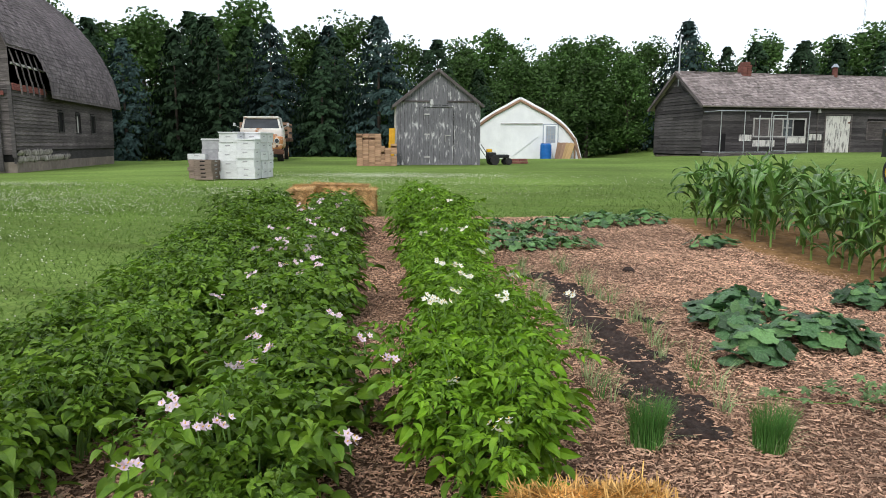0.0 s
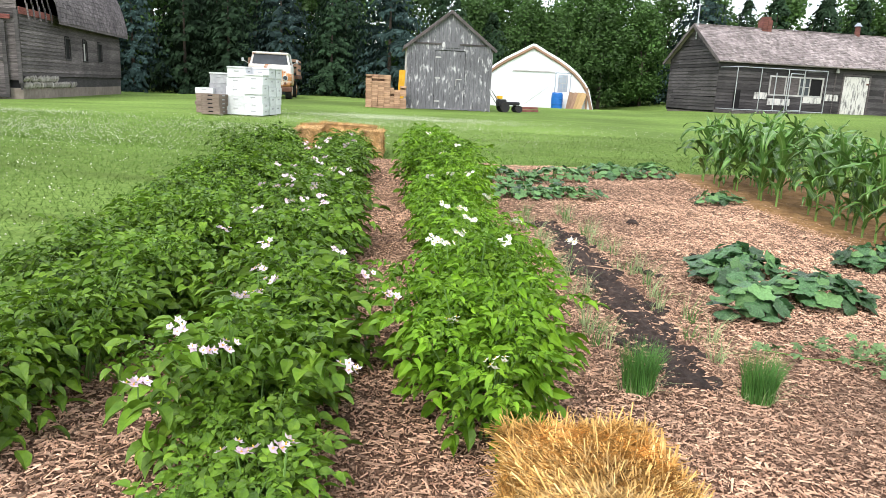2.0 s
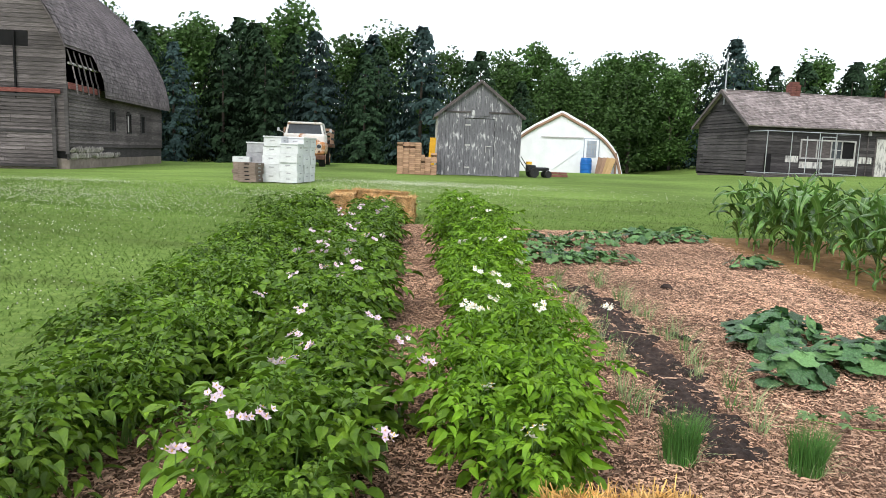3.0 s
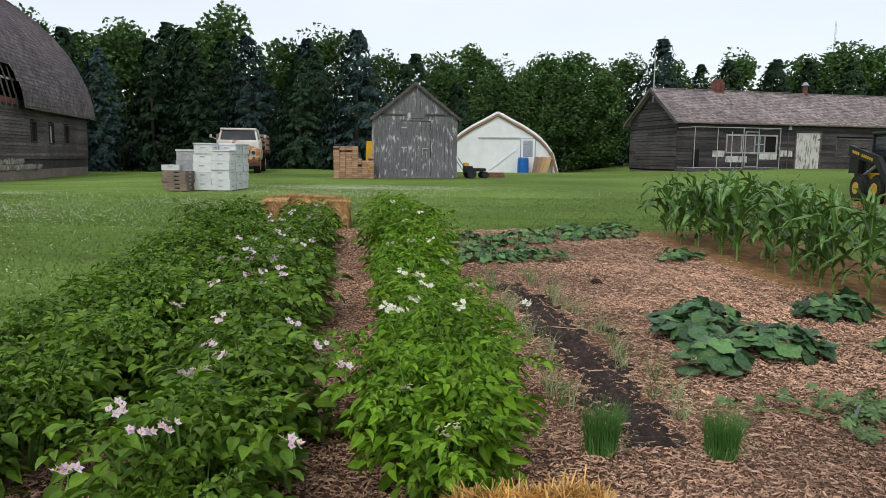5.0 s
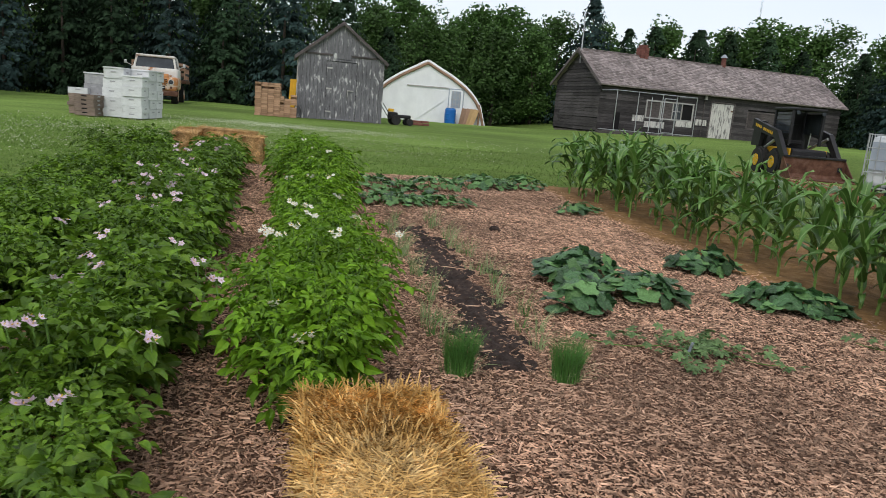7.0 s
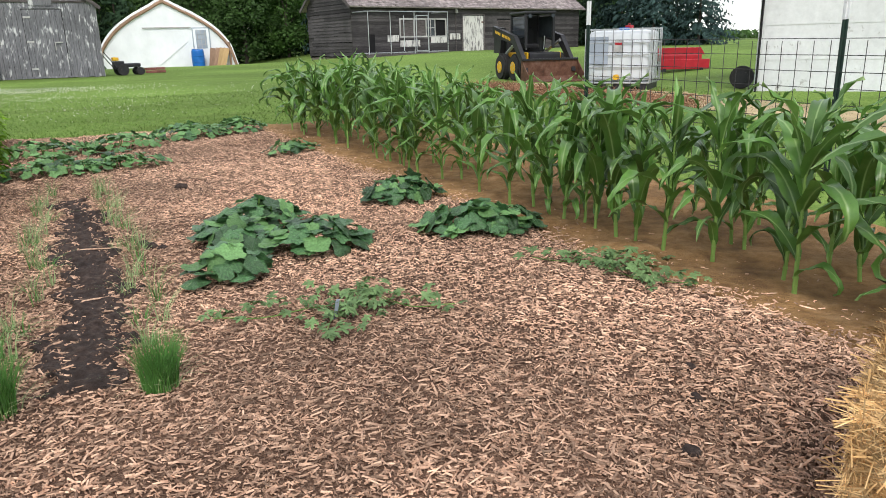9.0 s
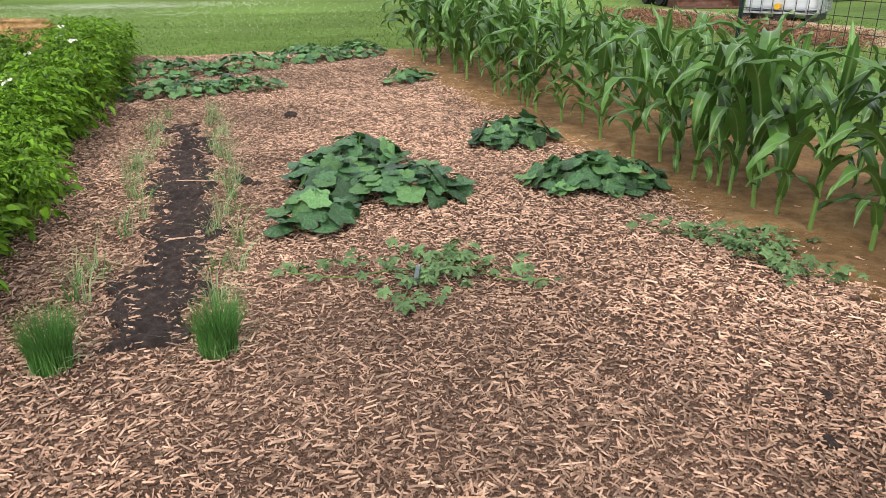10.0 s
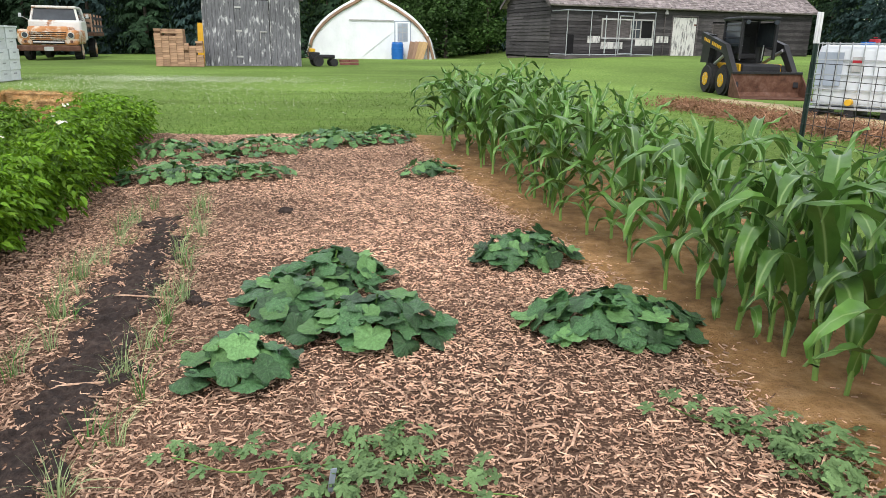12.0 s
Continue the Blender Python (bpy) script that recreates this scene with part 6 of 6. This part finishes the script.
def flower_meshes(seed, blooms=6, spread=0.03):
    g2 = np.random.default_rng(seed)
    V, F, cb = [], [], bmesh.new()
    for _ in range(blooms):
        c = np.array([g2.uniform(-1, 1) * spread, g2.uniform(-1, 1) * spread, g2.uniform(-0.2, 0.8) * spread])
        nrm = np.array([g2.uniform(-0.8, 0.8), -0.5 + g2.uniform(-0.8, 0.5), 0.8])
        B = basis(np.cross(nrm, (1, 0.3, 0)), nrm)
        R = 0.015 + 0.005 * g2.random()
        ring = []
        for i in range(10):
            a = i * 0.6283
            rr_ = R if i % 2 == 0 else R * 0.62
            ring.append(c + B[0] * math.cos(a) * rr_ + B[1] * math.sin(a) * rr_ + B[2] * (0.004 if i % 2 == 0 else 0.0))
        k0 = len(V)
        V.extend([c.tolist()] + [p.tolist() for p in ring])
        F.extend([(k0, k0 + 1 + i, k0 + 1 + (i + 1) % 10) for i in range(10)])
        cyl(cb, tuple(c), tuple(c + B[2] * 0.008), 0.0024, 0.001, 5)
    cm = bpy.data.meshes.new("centres")
    cb.to_mesh(cm)
    cb.free()
    return raw("petals", V, F), cm


POT_B = [potato_meshes(0.53, 0.3, 100 + i, 11) for i in range(5)]
POT_C = [potato_meshes(0.68, 0.36, 120 + i, 11, 8, FERNY, 0.56) for i in range(4)]
FLW = [flower_meshes(140 + i) for i in range(4)]
FLW2 = [(a.copy(), b.copy()) for a, b in FLW]
potatoes = []


def potato_row(x_at, y0, y1, step, variants, mat, label, group, seed, scale=1.0, wide=1.08):
    r5 = random.Random(seed)
    y = y0
    i = 0
    while y < y1:
        x = x_at(y) + r5.uniform(-0.14, 0.14)
        s = scale * r5.uniform(0.76, 1.16) * (0.86 if group == "flowering potato row" and (y > 9.5 or y < 2.5) else 1)
        ob = thing("potato_plant", label, "potato plant", pose(x, y, gz(x, y) + 0.02, r5.uniform(-9, 9), r5.uniform(-9, 9), r5.uniform(0, 360)) @ Matrix.Diagonal((s * wide, s * wide, s * r5.uniform(0.9, 1.1), 1)), group)
        st_, fo = variants[(i + r5.randrange(2)) % len(variants)]
        piece("stem", st_, M_STEM, ob)
        piece("foliage", fo, mat, ob)
        potatoes.append((ob, x, y, group))
        y += step * r5.uniform(0.75, 1.3)
        i += 1


potato_row(lambda y: float(np.interp(y, [2.4, 4, 8, 12], [-1.7, -1.82, -2.3, -2.9])), 2.5, 11.2, 0.27, POT_B, M_POTATO, "bushy dark green potato plant", "outer potato row", 1, 0.92)
potato_row(lambda y: float(np.interp(y, [2.4, 4, 8, 12], [-2.05, -2.22, -2.72, -3.3])), 3.2, 10.6, 0.36, POT_B, M_POTATO, "bushy dark green potato plant at the lawn edge", "outer potato row", 4, 0.82)
potato_row(lambda y: float(np.interp(y, [1.2, 2.2, 3.2, 6.2, 12], [-0.5, -0.67, -0.75, -1.25, -1.98])), 1.25, 11.5, 0.24, POT_B, M_POTATO, "bushy potato plant with pinkish flowers", "flowering potato row", 2, 0.97)
potato_row(lambda y: 0.44 - 0.075 * y, 2.75, 11.9, 0.25, POT_C, M_POTATO2, "tall bright green potato plant", "tall potato row", 3, 1.0, 0.98)

PINK = [(-0.87, 2.28), (-0.72, 2.09), (-0.66, 2.13), (-0.81, 1.84), (-0.8, 2.66), (-0.75, 2.7), (-0.72, 2.88), (-0.83, 3.05), (-0.93, 3.56), (-0.55, 3.49), (-0.35, 3.07), (-0.21, 2.78), (-1.26, 3.87),
        (-1.52, 5.57), (-1.29, 5.51), (-0.95, 4.54), (-1.25, 4.49), (-1.72, 6.78), (-0.96, 5.12), (-1.02, 6.36), (-0.26, 2.02), (-0.33, 1.55), (-0.43, 1.5)]
WHITE = [(-0.07, 3.25), (-0.01, 3.22), (0.04, 3.43), (0.35, 3.84), (0.02, 2.76), (0.19, 2.36), (0.58, 3.34), (-0.16, 7.25), (0.27, 3.3), (0.1, 3.85)]
r9 = random.Random(19)
PINK += [(float(np.interp(y, [3.2, 6.2, 12], [-0.75, -1.25, -1.98])) + r9.uniform(-0.3, 0.3), y) for y in (r9.uniform(4.2, 10.5) for _ in range(26))]
WHITE += [(0.44 - 0.075 * y + r9.uniform(-0.3, 0.3), y) for y in (r9.uniform(4.0, 10.0) for _ in range(9))]
for spots, z, mat, fl, grp, lab in ((PINK, 0.59, M_PINK, FLW, "flowering potato row", "cluster of pinkish white flowers"), (WHITE, 0.72, M_WHITE_PETAL, FLW2, "tall potato row", "cluster of white flowers")):
    for i, (x, y) in enumerate(spots):
        near = min((p for p in potatoes if p[3] == grp), key=lambda p: (p[1] - x) ** 2 + (p[2] - y) ** 2)[0]
        zz = z if (z < 0.7 or y > 2.9) else 0.5
        inv = near.matrix_basis.inverted()
        fc = tagged(piece("flower_head", fl[i % 4][0], mat, near, lab, m=inv @ pose(x, y, zz + gz(x, y), 0, 0, 40 * i)), kind="stuff")
        tagged(piece("flower_centre", fl[i % 4][1], M_YELLOW, fc), kind="stuff")
        stalk = inv @ Vector((x, y, zz + gz(x, y)))
        part("flower_stalk", rod(tuple(stalk - Vector((0, 0, 0.07))), tuple(stalk), 0.003, n=5), M_STEM, near)


# sweet corn
def corn_leaf(length, width, rise, droop, seed):
    g2 = np.random.default_rng(seed)
    nseg = 12
    V, F = [], []
    x, z, ang = 0.0, 0.0, rise
    ph, tw = g2.random() * 6, g2.uniform(-0.6, 0.6)
    for i in range(nseg + 1):
        t = i / nseg
        w = width * 0.5 * (min(1, t * 6 + 0.45)) * (1 - max(0, (t - 0.45) / 0.55) ** 1.7)
        wave = 0.022 * math.sin(ph + t * 17) * min(1, 4 * t)
        wave2 = 0.022 * math.sin(ph + 1.7 + t * 15) * min(1, 4 * t)
        roll = tw * t
        for s_, lift in ((-1, 0.35), (-0.5, 0.12), (0, 0), (0.5, 0.12), (1, 0.35)):
            dy = s_ * w * math.cos(roll)
            up = lift * w * (1 - 0.5 * t) + s_ * w * math.sin(roll) + (wave if s_ == -1 else wave2 if s_ == 1 else 0)
            V.append((x - up * math.sin(ang), dy, z + up * math.cos(ang)))
        step_ = length / nseg
        x += math.cos(ang) * step_
        z += math.sin(ang) * step_
        ang -= droop * (0.35 + 1.5 * t) / nseg
    for i in range(nseg):
        for j in range(4):
            b = i * 5 + j
            F.append((b, b + 5, b + 6, b + 1))
    return raw("corn_leaf", V, F)


CORN_LEAVES = [corn_leaf(0.6 + 0.06 * (i % 4), 0.088 + 0.008 * (i % 3), 0.9 + 0.13 * (i % 4), 2.2 + 0.42 * (i % 5), 200 + i) for i in range(12)]
CORN_TOP = [corn_leaf(0.42, 0.05, 1.3 + 0.06 * i, 0.7 + 0.3 * i, 230 + i) for i in range(3)]
stalk_me = bpy.data.meshes.new("stalk")
tmp = bmesh.new()
zz = 0.0
for i in range(7):
    cyl(tmp, (0, 0, zz), (0, 0, zz + 0.095), 0.0125 - 0.0011 * i, 0.012 - 0.0012 * i, 7)
    cyl(tmp, (0, 0, zz + 0.09), (0, 0, zz + 0.1), 0.0145 - 0.0011 * i, 0.0145 - 0.0011 * i, 7)
    zz += 0.1
tmp.to_mesh(stalk_me)
tmp.free()
corn = []
r6 = random.Random(77)
for v in range(7):
    ob = thing("corn_plant", "young green sweet corn plant with arching leaves", "corn plant", group="sweet corn plants")
    piece("stalk", stalk_me, M_STALK, ob)
    az0 = r6.uniform(0, 360)
    for i in range(8):
        lm = CORN_LEAVES[r6.randrange(12)]
        s = (0.55, 0.72, 0.9, 1.0, 1.0, 1.0, 0.92, 0.8)[i]
        piece("leaf", lm, M_CORN, ob, m=pose(0, 0, 0.1 + 0.08 * i, 0, 0, az0 + 180 * (i % 2) + r6.uniform(-35, 35)) @ Matrix.Scale(s, 4), smooth=True)
    for i in range(2):
        piece("leaf", CORN_TOP[(v + i) % 3], M_CORN, ob, m=pose(0, 0, 0.66, 0, 0, az0 + 90 + 170 * i), smooth=True)
    corn.append(ob)
first = set()
for row, dxr in enumerate((0.0, 0.45, 0.95)):
    y = 1.7 + 0.1 * row
    while y < 11.35:
        x = float(np.interp(y, [1.5, 3, 5.2, 7.6, 11.2], [4.75, 4.68, 4.45, 4.18, 3.72])) + dxr + r6.uniform(-0.08, 0.08)
        s = r6.uniform(0.84, 1.08) * (0.96 if row else 1.0) * (1.07 if y < 4.5 else 1.03)
        ob = r6.choice(corn)
        m = pose(x, y, float(bed_z(x, y)), r6.uniform(-5, 5), r6.uniform(-5, 5), r6.uniform(0, 360)) @ Matrix.Scale(s, 4)
        if ob.name not in first:
            first.add(ob.name)
            ob.matrix_basis = m
        else:
            copy_thing(ob, Matrix.Identity(4)).matrix_basis = m
        y += r6.choice((0.16, 0.24, 0.3, 0.5))


# squash with big lobed leaves
def squash_leaf(seed, lobes=5, depth=0.2):
    g2 = np.random.default_rng(seed)
    n_ = 30
    V, F = [(0, 0, 0.0)], []
    for ring, f in enumerate((0.35, 0.7, 1.0)):
        for i in range(n_):
            a = 6.2832 * i / n_
            b = a - math.pi / 2
            cut = 1 - depth * (0.5 - 0.5 * math.cos(lobes * (a))) - (0.55 * math.exp(-(min(a, 6.2832 - a) / 0.22) ** 2))
            jag = 1 + 0.03 * ((i % 2) * 2 - 1) * (ring == 2)
            r = f * (0.75 + 0.25 * cut if ring == 0 else cut) * jag * (1.08 if 2.2 < a < 4.1 else 1)
            x, y = r * math.cos(b), r * math.sin(b)
            z = (0.10 * f - 0.30 * f ** 2.4 if seed % 2 else 0.22 * f ** 1.5 - 0.12 * f ** 4) + 0.05 * math.cos(lobes * a) * f + 0.05 * f * math.sin(3 * a + seed) + 0.02 * g2.standard_normal() * f
            V.append((x, y, z))
    for i in range(n_):
        j = (i + 1) % n_
        F.append((0, 1 + i, 1 + j))
        for ring in (0, 1):
            b, c = 1 + ring * n_, 1 + (ring + 1) * n_
            F.append((b + i, c + i, c + j, b + j))
    return raw("squash_leaf", V, F)


SQ = [squash_leaf(300 + i, 5, 0.15 + 0.06 * (i % 3)) for i in range(6)]
SQY = [me.copy() for me in SQ[:3]]
r7 = random.Random(55)


def squash_plant(label, patches, size, count, hgt, young=0.12):
    """One sprawling plant: leaves domed over its patches (x, y, rx, ry)."""
    x0, y0 = patches[0][:2]
    ob = thing("squash_plant", label, "squash plant", pose(x0, y0, float(bed_z(x0, y0))), "squash plants")
    area = sum(p[2] * p[3] for p in patches)
    for px, py, rx, ry in patches:
        nl = max(4, int(count * rx * ry / area))
        for i in range(nl):
            f = math.sqrt((i + 0.5) / nl)
            a = i * 2.39996 + r7.uniform(-0.3, 0.3)
            x, y = px + rx * f * math.cos(a), py + ry * f * math.sin(a)
            top = hgt * (1 - 0.85 * f ** 2) * r7.uniform(0.45, 1.25) + 0.035
            s = size * r7.uniform(0.6, 1.05)
            tilt = 8 + 22 * f + r7.uniform(-40, 40)
            z = float(bed_z(x, y) - bed_z(x0, y0)) + top
            yw = r7.uniform(0, 360)
            lean = Matrix.Rotation(radians(tilt), 4, Vector((-math.sin(a + r7.uniform(-0.9, 0.9)), math.cos(a), 0)).normalized())
            m = Matrix.Translation((x - x0, y - y0, z)) @ lean @ Matrix.Rotation(radians(yw), 4, "Z") @ Matrix.Scale(s, 4)
            yg = r7.random() < young
            piece("leaf", (SQY[i % 3] if yg else SQ[i % 6]), M_SQUASH2 if yg else M_SQUASH, ob, "young bright green leaf" if yg else "", m=m, smooth=True)
            if i % 3 == 0 and f < 0.55:
                part("leaf_stalk", rod((x - x0, y - y0, z - 0.004), (x - x0 - 0.05 * math.cos(a), y - y0 - 0.05 * math.sin(a), z - top), 0.006, n=5), M_STEM, ob)
    return ob


squash_plant("large squash plant with dark lobed leaves on wood chips", [(2.54, 4.92, 0.4, 0.27), (2.33, 5.78, 0.37, 0.28), (2.06, 5.3, 0.22, 0.34), (1.95, 4.46, 0.25, 0.15)], 0.092, 225, 0.17, 0.22)
squash_plant("squash plant with dark lobed leaves by the sand", [(3.62, 6.05, 0.37, 0.22)], 0.09, 62, 0.16, 0.2)
squash_plant("spreading squash plant with dark lobed leaves by the sand", [(3.82, 4.9, 0.48, 0.34)], 0.092, 100, 0.15, 0.24)
squash_plant("small squash plant at the bed's edge", [(3.3, 9.05, 0.32, 0.22)], 0.075, 36, 0.12, 0.6)
squash_plant("squash vine spreading across the far end of the bed", [(0.7, 8.85, 0.6, 0.3), (1.4, 9.0, 0.5, 0.25)], 0.063, 230, 0.13, 0.85)
squash_plant("squash vine spreading across the far end of the bed", [(0.5, 10.2, 0.7, 0.36), (1.4, 10.4, 0.6, 0.36)], 0.063, 240, 0.13, 0.85)
squash_plant("squash vine spreading across the far end of the bed", [(2.25, 10.85, 0.55, 0.34), (2.95, 11.0, 0.42, 0.3)], 0.066, 200, 0.15, 0.75)


# watermelon vines with finely cut leaves
def melon_leaf(seed):
    g2 = np.random.default_rng(seed)
    V, F = [], []
    spine = [0, 0.25, 0.5, 0.75, 1.0]

    def lobe(base, ang, length, width):
        d = np.array([math.cos(ang), math.sin(ang), 0])
        s_ = np.array([-d[1], d[0], 0])
        k0 = len(V)
        prof = ((0, 0.25), (0.3, 0.55), (0.45, 0.28), (0.68, 0.5), (0.85, 0.3), (1.0, 0.06))
        for t, w in prof:
            c = np.array(base) + d * length * t + np.array([0, 0, -0.25 * length * t * t + 0.03 * g2.standard_normal()])
            V.extend([(c + s_ * width * w + np.array([0, 0, 0.05])).tolist(), (c - s_ * width * w + np.array([0, 0, 0.05])).tolist()])
        for i in range(len(prof) - 1):
            F.append((k0 + 2 * i, k0 + 2 * i + 1, k0 + 2 * i + 3, k0 + 2 * i + 2))
    lobe((0, 0, 0), math.pi / 2, 1.0, 0.42)
    for s_ in (-1, 1):
        lobe((0, 0.18, 0), math.pi / 2 + s_ * 0.95, 0.72, 0.34)
        lobe((0, 0.1, 0), math.pi / 2 + s_ * 1.9, 0.5, 0.3)
        lobe((0, 0.5, 0), math.pi / 2 + s_ * 0.7, 0.4, 0.25)
    return raw("melon_leaf", V, F)


ML = [melon_leaf(400 + i) for i in range(4)]


def melon_vine(label, x0, y0, runs, size):
    ob = thing("melon_vine", label, "melon vine", pose(x0, y0, float(bed_z(x0, y0))), "melon vines")
    for (ax, ay), (ex, ey), nl, width in runs:
        vb = bmesh.new()
        prev = None
        for i in range(9):
            t = i / 8
            x, y = ax + (ex - ax) * t + 0.03 * math.sin(5 * t + ax), ay + (ey - ay) * t + 0.03 * math.cos(6 * t)
            p = (x - x0, y - y0, float(bed_z(x, y) - bed_z(x0, y0)) + 0.02)
            if prev:
                cyl(vb, prev, p, 0.003, n=5)
            prev = p
        part("vine", vb, M_STEM, ob)
        for i in range(nl):
            t = (i + r7.random()) / nl
            x, y = ax + (ex - ax) * t + r7.gauss(0, width), ay + (ey - ay) * t + r7.gauss(0, width)
            z = float(bed_z(x, y) - bed_z(x0, y0)) + 0.025 + 0.1 * r7.random() * math.exp(-abs(t - 0.5) * 2)
            piece("leaf", ML[i % 4], M_MELON, ob, m=pose(x - x0, y - y0, z, r7.uniform(-30, 30), r7.uniform(-30, 30), r7.uniform(0, 360)) @ Matrix.Scale(size * r7.uniform(0.7, 1.2), 4), smooth=True)


melon_vine("pale green melon vine with deeply cut leaves", 2.5, 3.75, [((1.75, 3.85), (2.3, 3.72), 18, 0.05), ((2.3, 3.72), (2.65, 3.8), 60, 0.1), ((2.65, 3.75), (2.95, 3.5), 18, 0.05), ((2.4, 3.7), (2.22, 3.35), 22, 0.06)], 0.062)
melon_vine("grey-green melon vine with deeply cut leaves beside the sand", 4.05, 3.6, [((3.78, 4.02), (4.05, 3.7), 20, 0.07), ((4.05, 3.75), (4.25, 3.6), 44, 0.1), ((4.05, 3.6), (4.02, 3.2), 18, 0.07), ((4.1, 3.4), (4.25, 3.1), 12, 0.05)], 0.066)


# chives and onions
def blade_tuft(n_, rad, h, lean, seed, width):
    g2 = np.random.default_rng(seed)
    V, F = [], []
    for _ in range(n_):
        a, r = g2.random() * 6.283, rad * math.sqrt(g2.random())
        p = np.array([math.cos(a) * r, math.sin(a) * r, 0])
        hh = h * (0.65 + 0.4 * g2.random())
        le = lean * (0.2 + g2.random())
        b = a + g2.standard_normal() * 0.7
        d = np.array([math.cos(b), math.sin(b), 0])
        s_ = np.array([-math.sin(b + 0.7), math.cos(b + 0.7), 0]) * width * (0.7 + 0.6 * g2.random())
        k0 = len(V)
        for t in (0, 0.4, 0.75, 1.0):
            c = p + d * le * hh * t * t + np.array([0, 0, hh * (t - 0.35 * le * t * t)])
            w = s_ * (1 - 0.85 * t)
            V.extend([(c - w).tolist(), (c + w).tolist()])
        for i in range(3):
            F.append((k0 + 2 * i, k0 + 2 * i + 1, k0 + 2 * i + 3, k0 + 2 * i + 2))
    return raw("blades", V, F)


for i, (x, y, s) in enumerate(((0.92, 3.2, 1.0), (1.5, 3.24, 0.95))):
    ob = thing("chive_clump", "dense clump of green chives in the wood chips", "chives", pose(x, y, float(bed_z(x, y))), "chive clumps")
    piece("blade_tuft", blade_tuft(520, 0.07, 0.27 * s, 0.35, 500 + i, 0.0022), M_CHIVE, ob)
    piece("dry_tuft", blade_tuft(40, 0.09, 0.17, 1.1, 510 + i, 0.002), M_ONION, ob, "dry outer blades")
TUFT = [blade_tuft(13, 0.03, 0.24, 0.7, 520 + i, 0.0028) for i in range(4)] + [blade_tuft(16, 0.05, 0.14, 1.6, 530 + i, 0.003) for i in range(2)]
r8 = random.Random(8)
for i in range(32):
    t = (i % 16) / 15 + r8.uniform(-0.03, 0.03)
    y = 3.75 + 4.1 * t + r8.uniform(-0.1, 0.1)
    x = (float(np.interp(y, *SOIL_L)) - 0.14 if i < 16 else float(np.interp(y, *SOIL_R)) + 0.1) + r8.uniform(-0.06, 0.06)
    ob = thing("onion_plant", "thin onion plant with green and drying leaves", "onion", pose(x, y, float(bed_z(x, y)), 0, 0, r8.uniform(0, 360)), "onion plants")
    for k in range(2):
        piece("blade_tuft", TUFT[(i + 3 * k) % 6], M_ONION if (i + k) % 3 else M_CHIVE, ob, m=pose(r8.uniform(-0.05, 0.05), r8.uniform(-0.09, 0.09), 0, 0, 0, r8.uniform(0, 360)))

# small things on the bed
tg = thing("plant_tag", "small grey plastic plant label stuck in the wood chips", "plant label", pose(2.35, 3.62, float(bed_z(2.35, 3.62)), 12, 5, 20))
part("tag", bx((0, 0, 0.05), (0.022, 0.003, 0.12), 0.001), M_GREYPANEL, tg)
for i, (x, y, s) in enumerate(((1.9, 7.6, 0.06), (1.55, 5.5, 0.05), (1.62, 5.42, 0.04), (1.5, 5.62, 0.045), (2.15, 6.3, 0.03), (3.4, 2.2, 0.03), (3.1, 1.9, 0.035), (2.75, 1.7, 0.03), (3.55, 2.4, 0.03))):
    cb = bmesh.new()
    bmesh.ops.create_icosphere(cb, subdivisions=2, radius=s)
    for v in cb.verts:
        v.co += Vector(noise.noise_vector(v.co * 30 + Vector((i, 0, 0)))) * s * 0.4
        v.co.z *= 0.55
    tagged(part("soil_clod", cb, M_SOIL, m=pose(x, y, float(bed_z(x, y)) + s * 0.25), smooth=True), "dark clod of soil on the wood chips", "soil clod", "soil clods")
for i, (x, y, l, rz) in enumerate(((3.3, 3.9, 0.22, 65), (3.15, 3.95, 0.12, 20), (1.3, 4.55, 0.3, 12), (1.25, 5.6, 0.34, -4), (2.6, 4.35, 0.2, 120), (2.75, 4.3, 0.16, 95), (3.05, 3.75, 0.12, 10), (1.75, 4.4, 0.1, 100))):
    sb_ = bx((0, 0, 0.012), (l, 0.013, 0.007), 0.002, taper=0.7)
    tagged(part("wood_splinter", sb_, M_CHIP, m=pose(x, y, float(bed_z(x, y)) + 0.008, 3, 4, rz)), "long pale wood splinter on the bed", "wood splinter", "wood splinters")
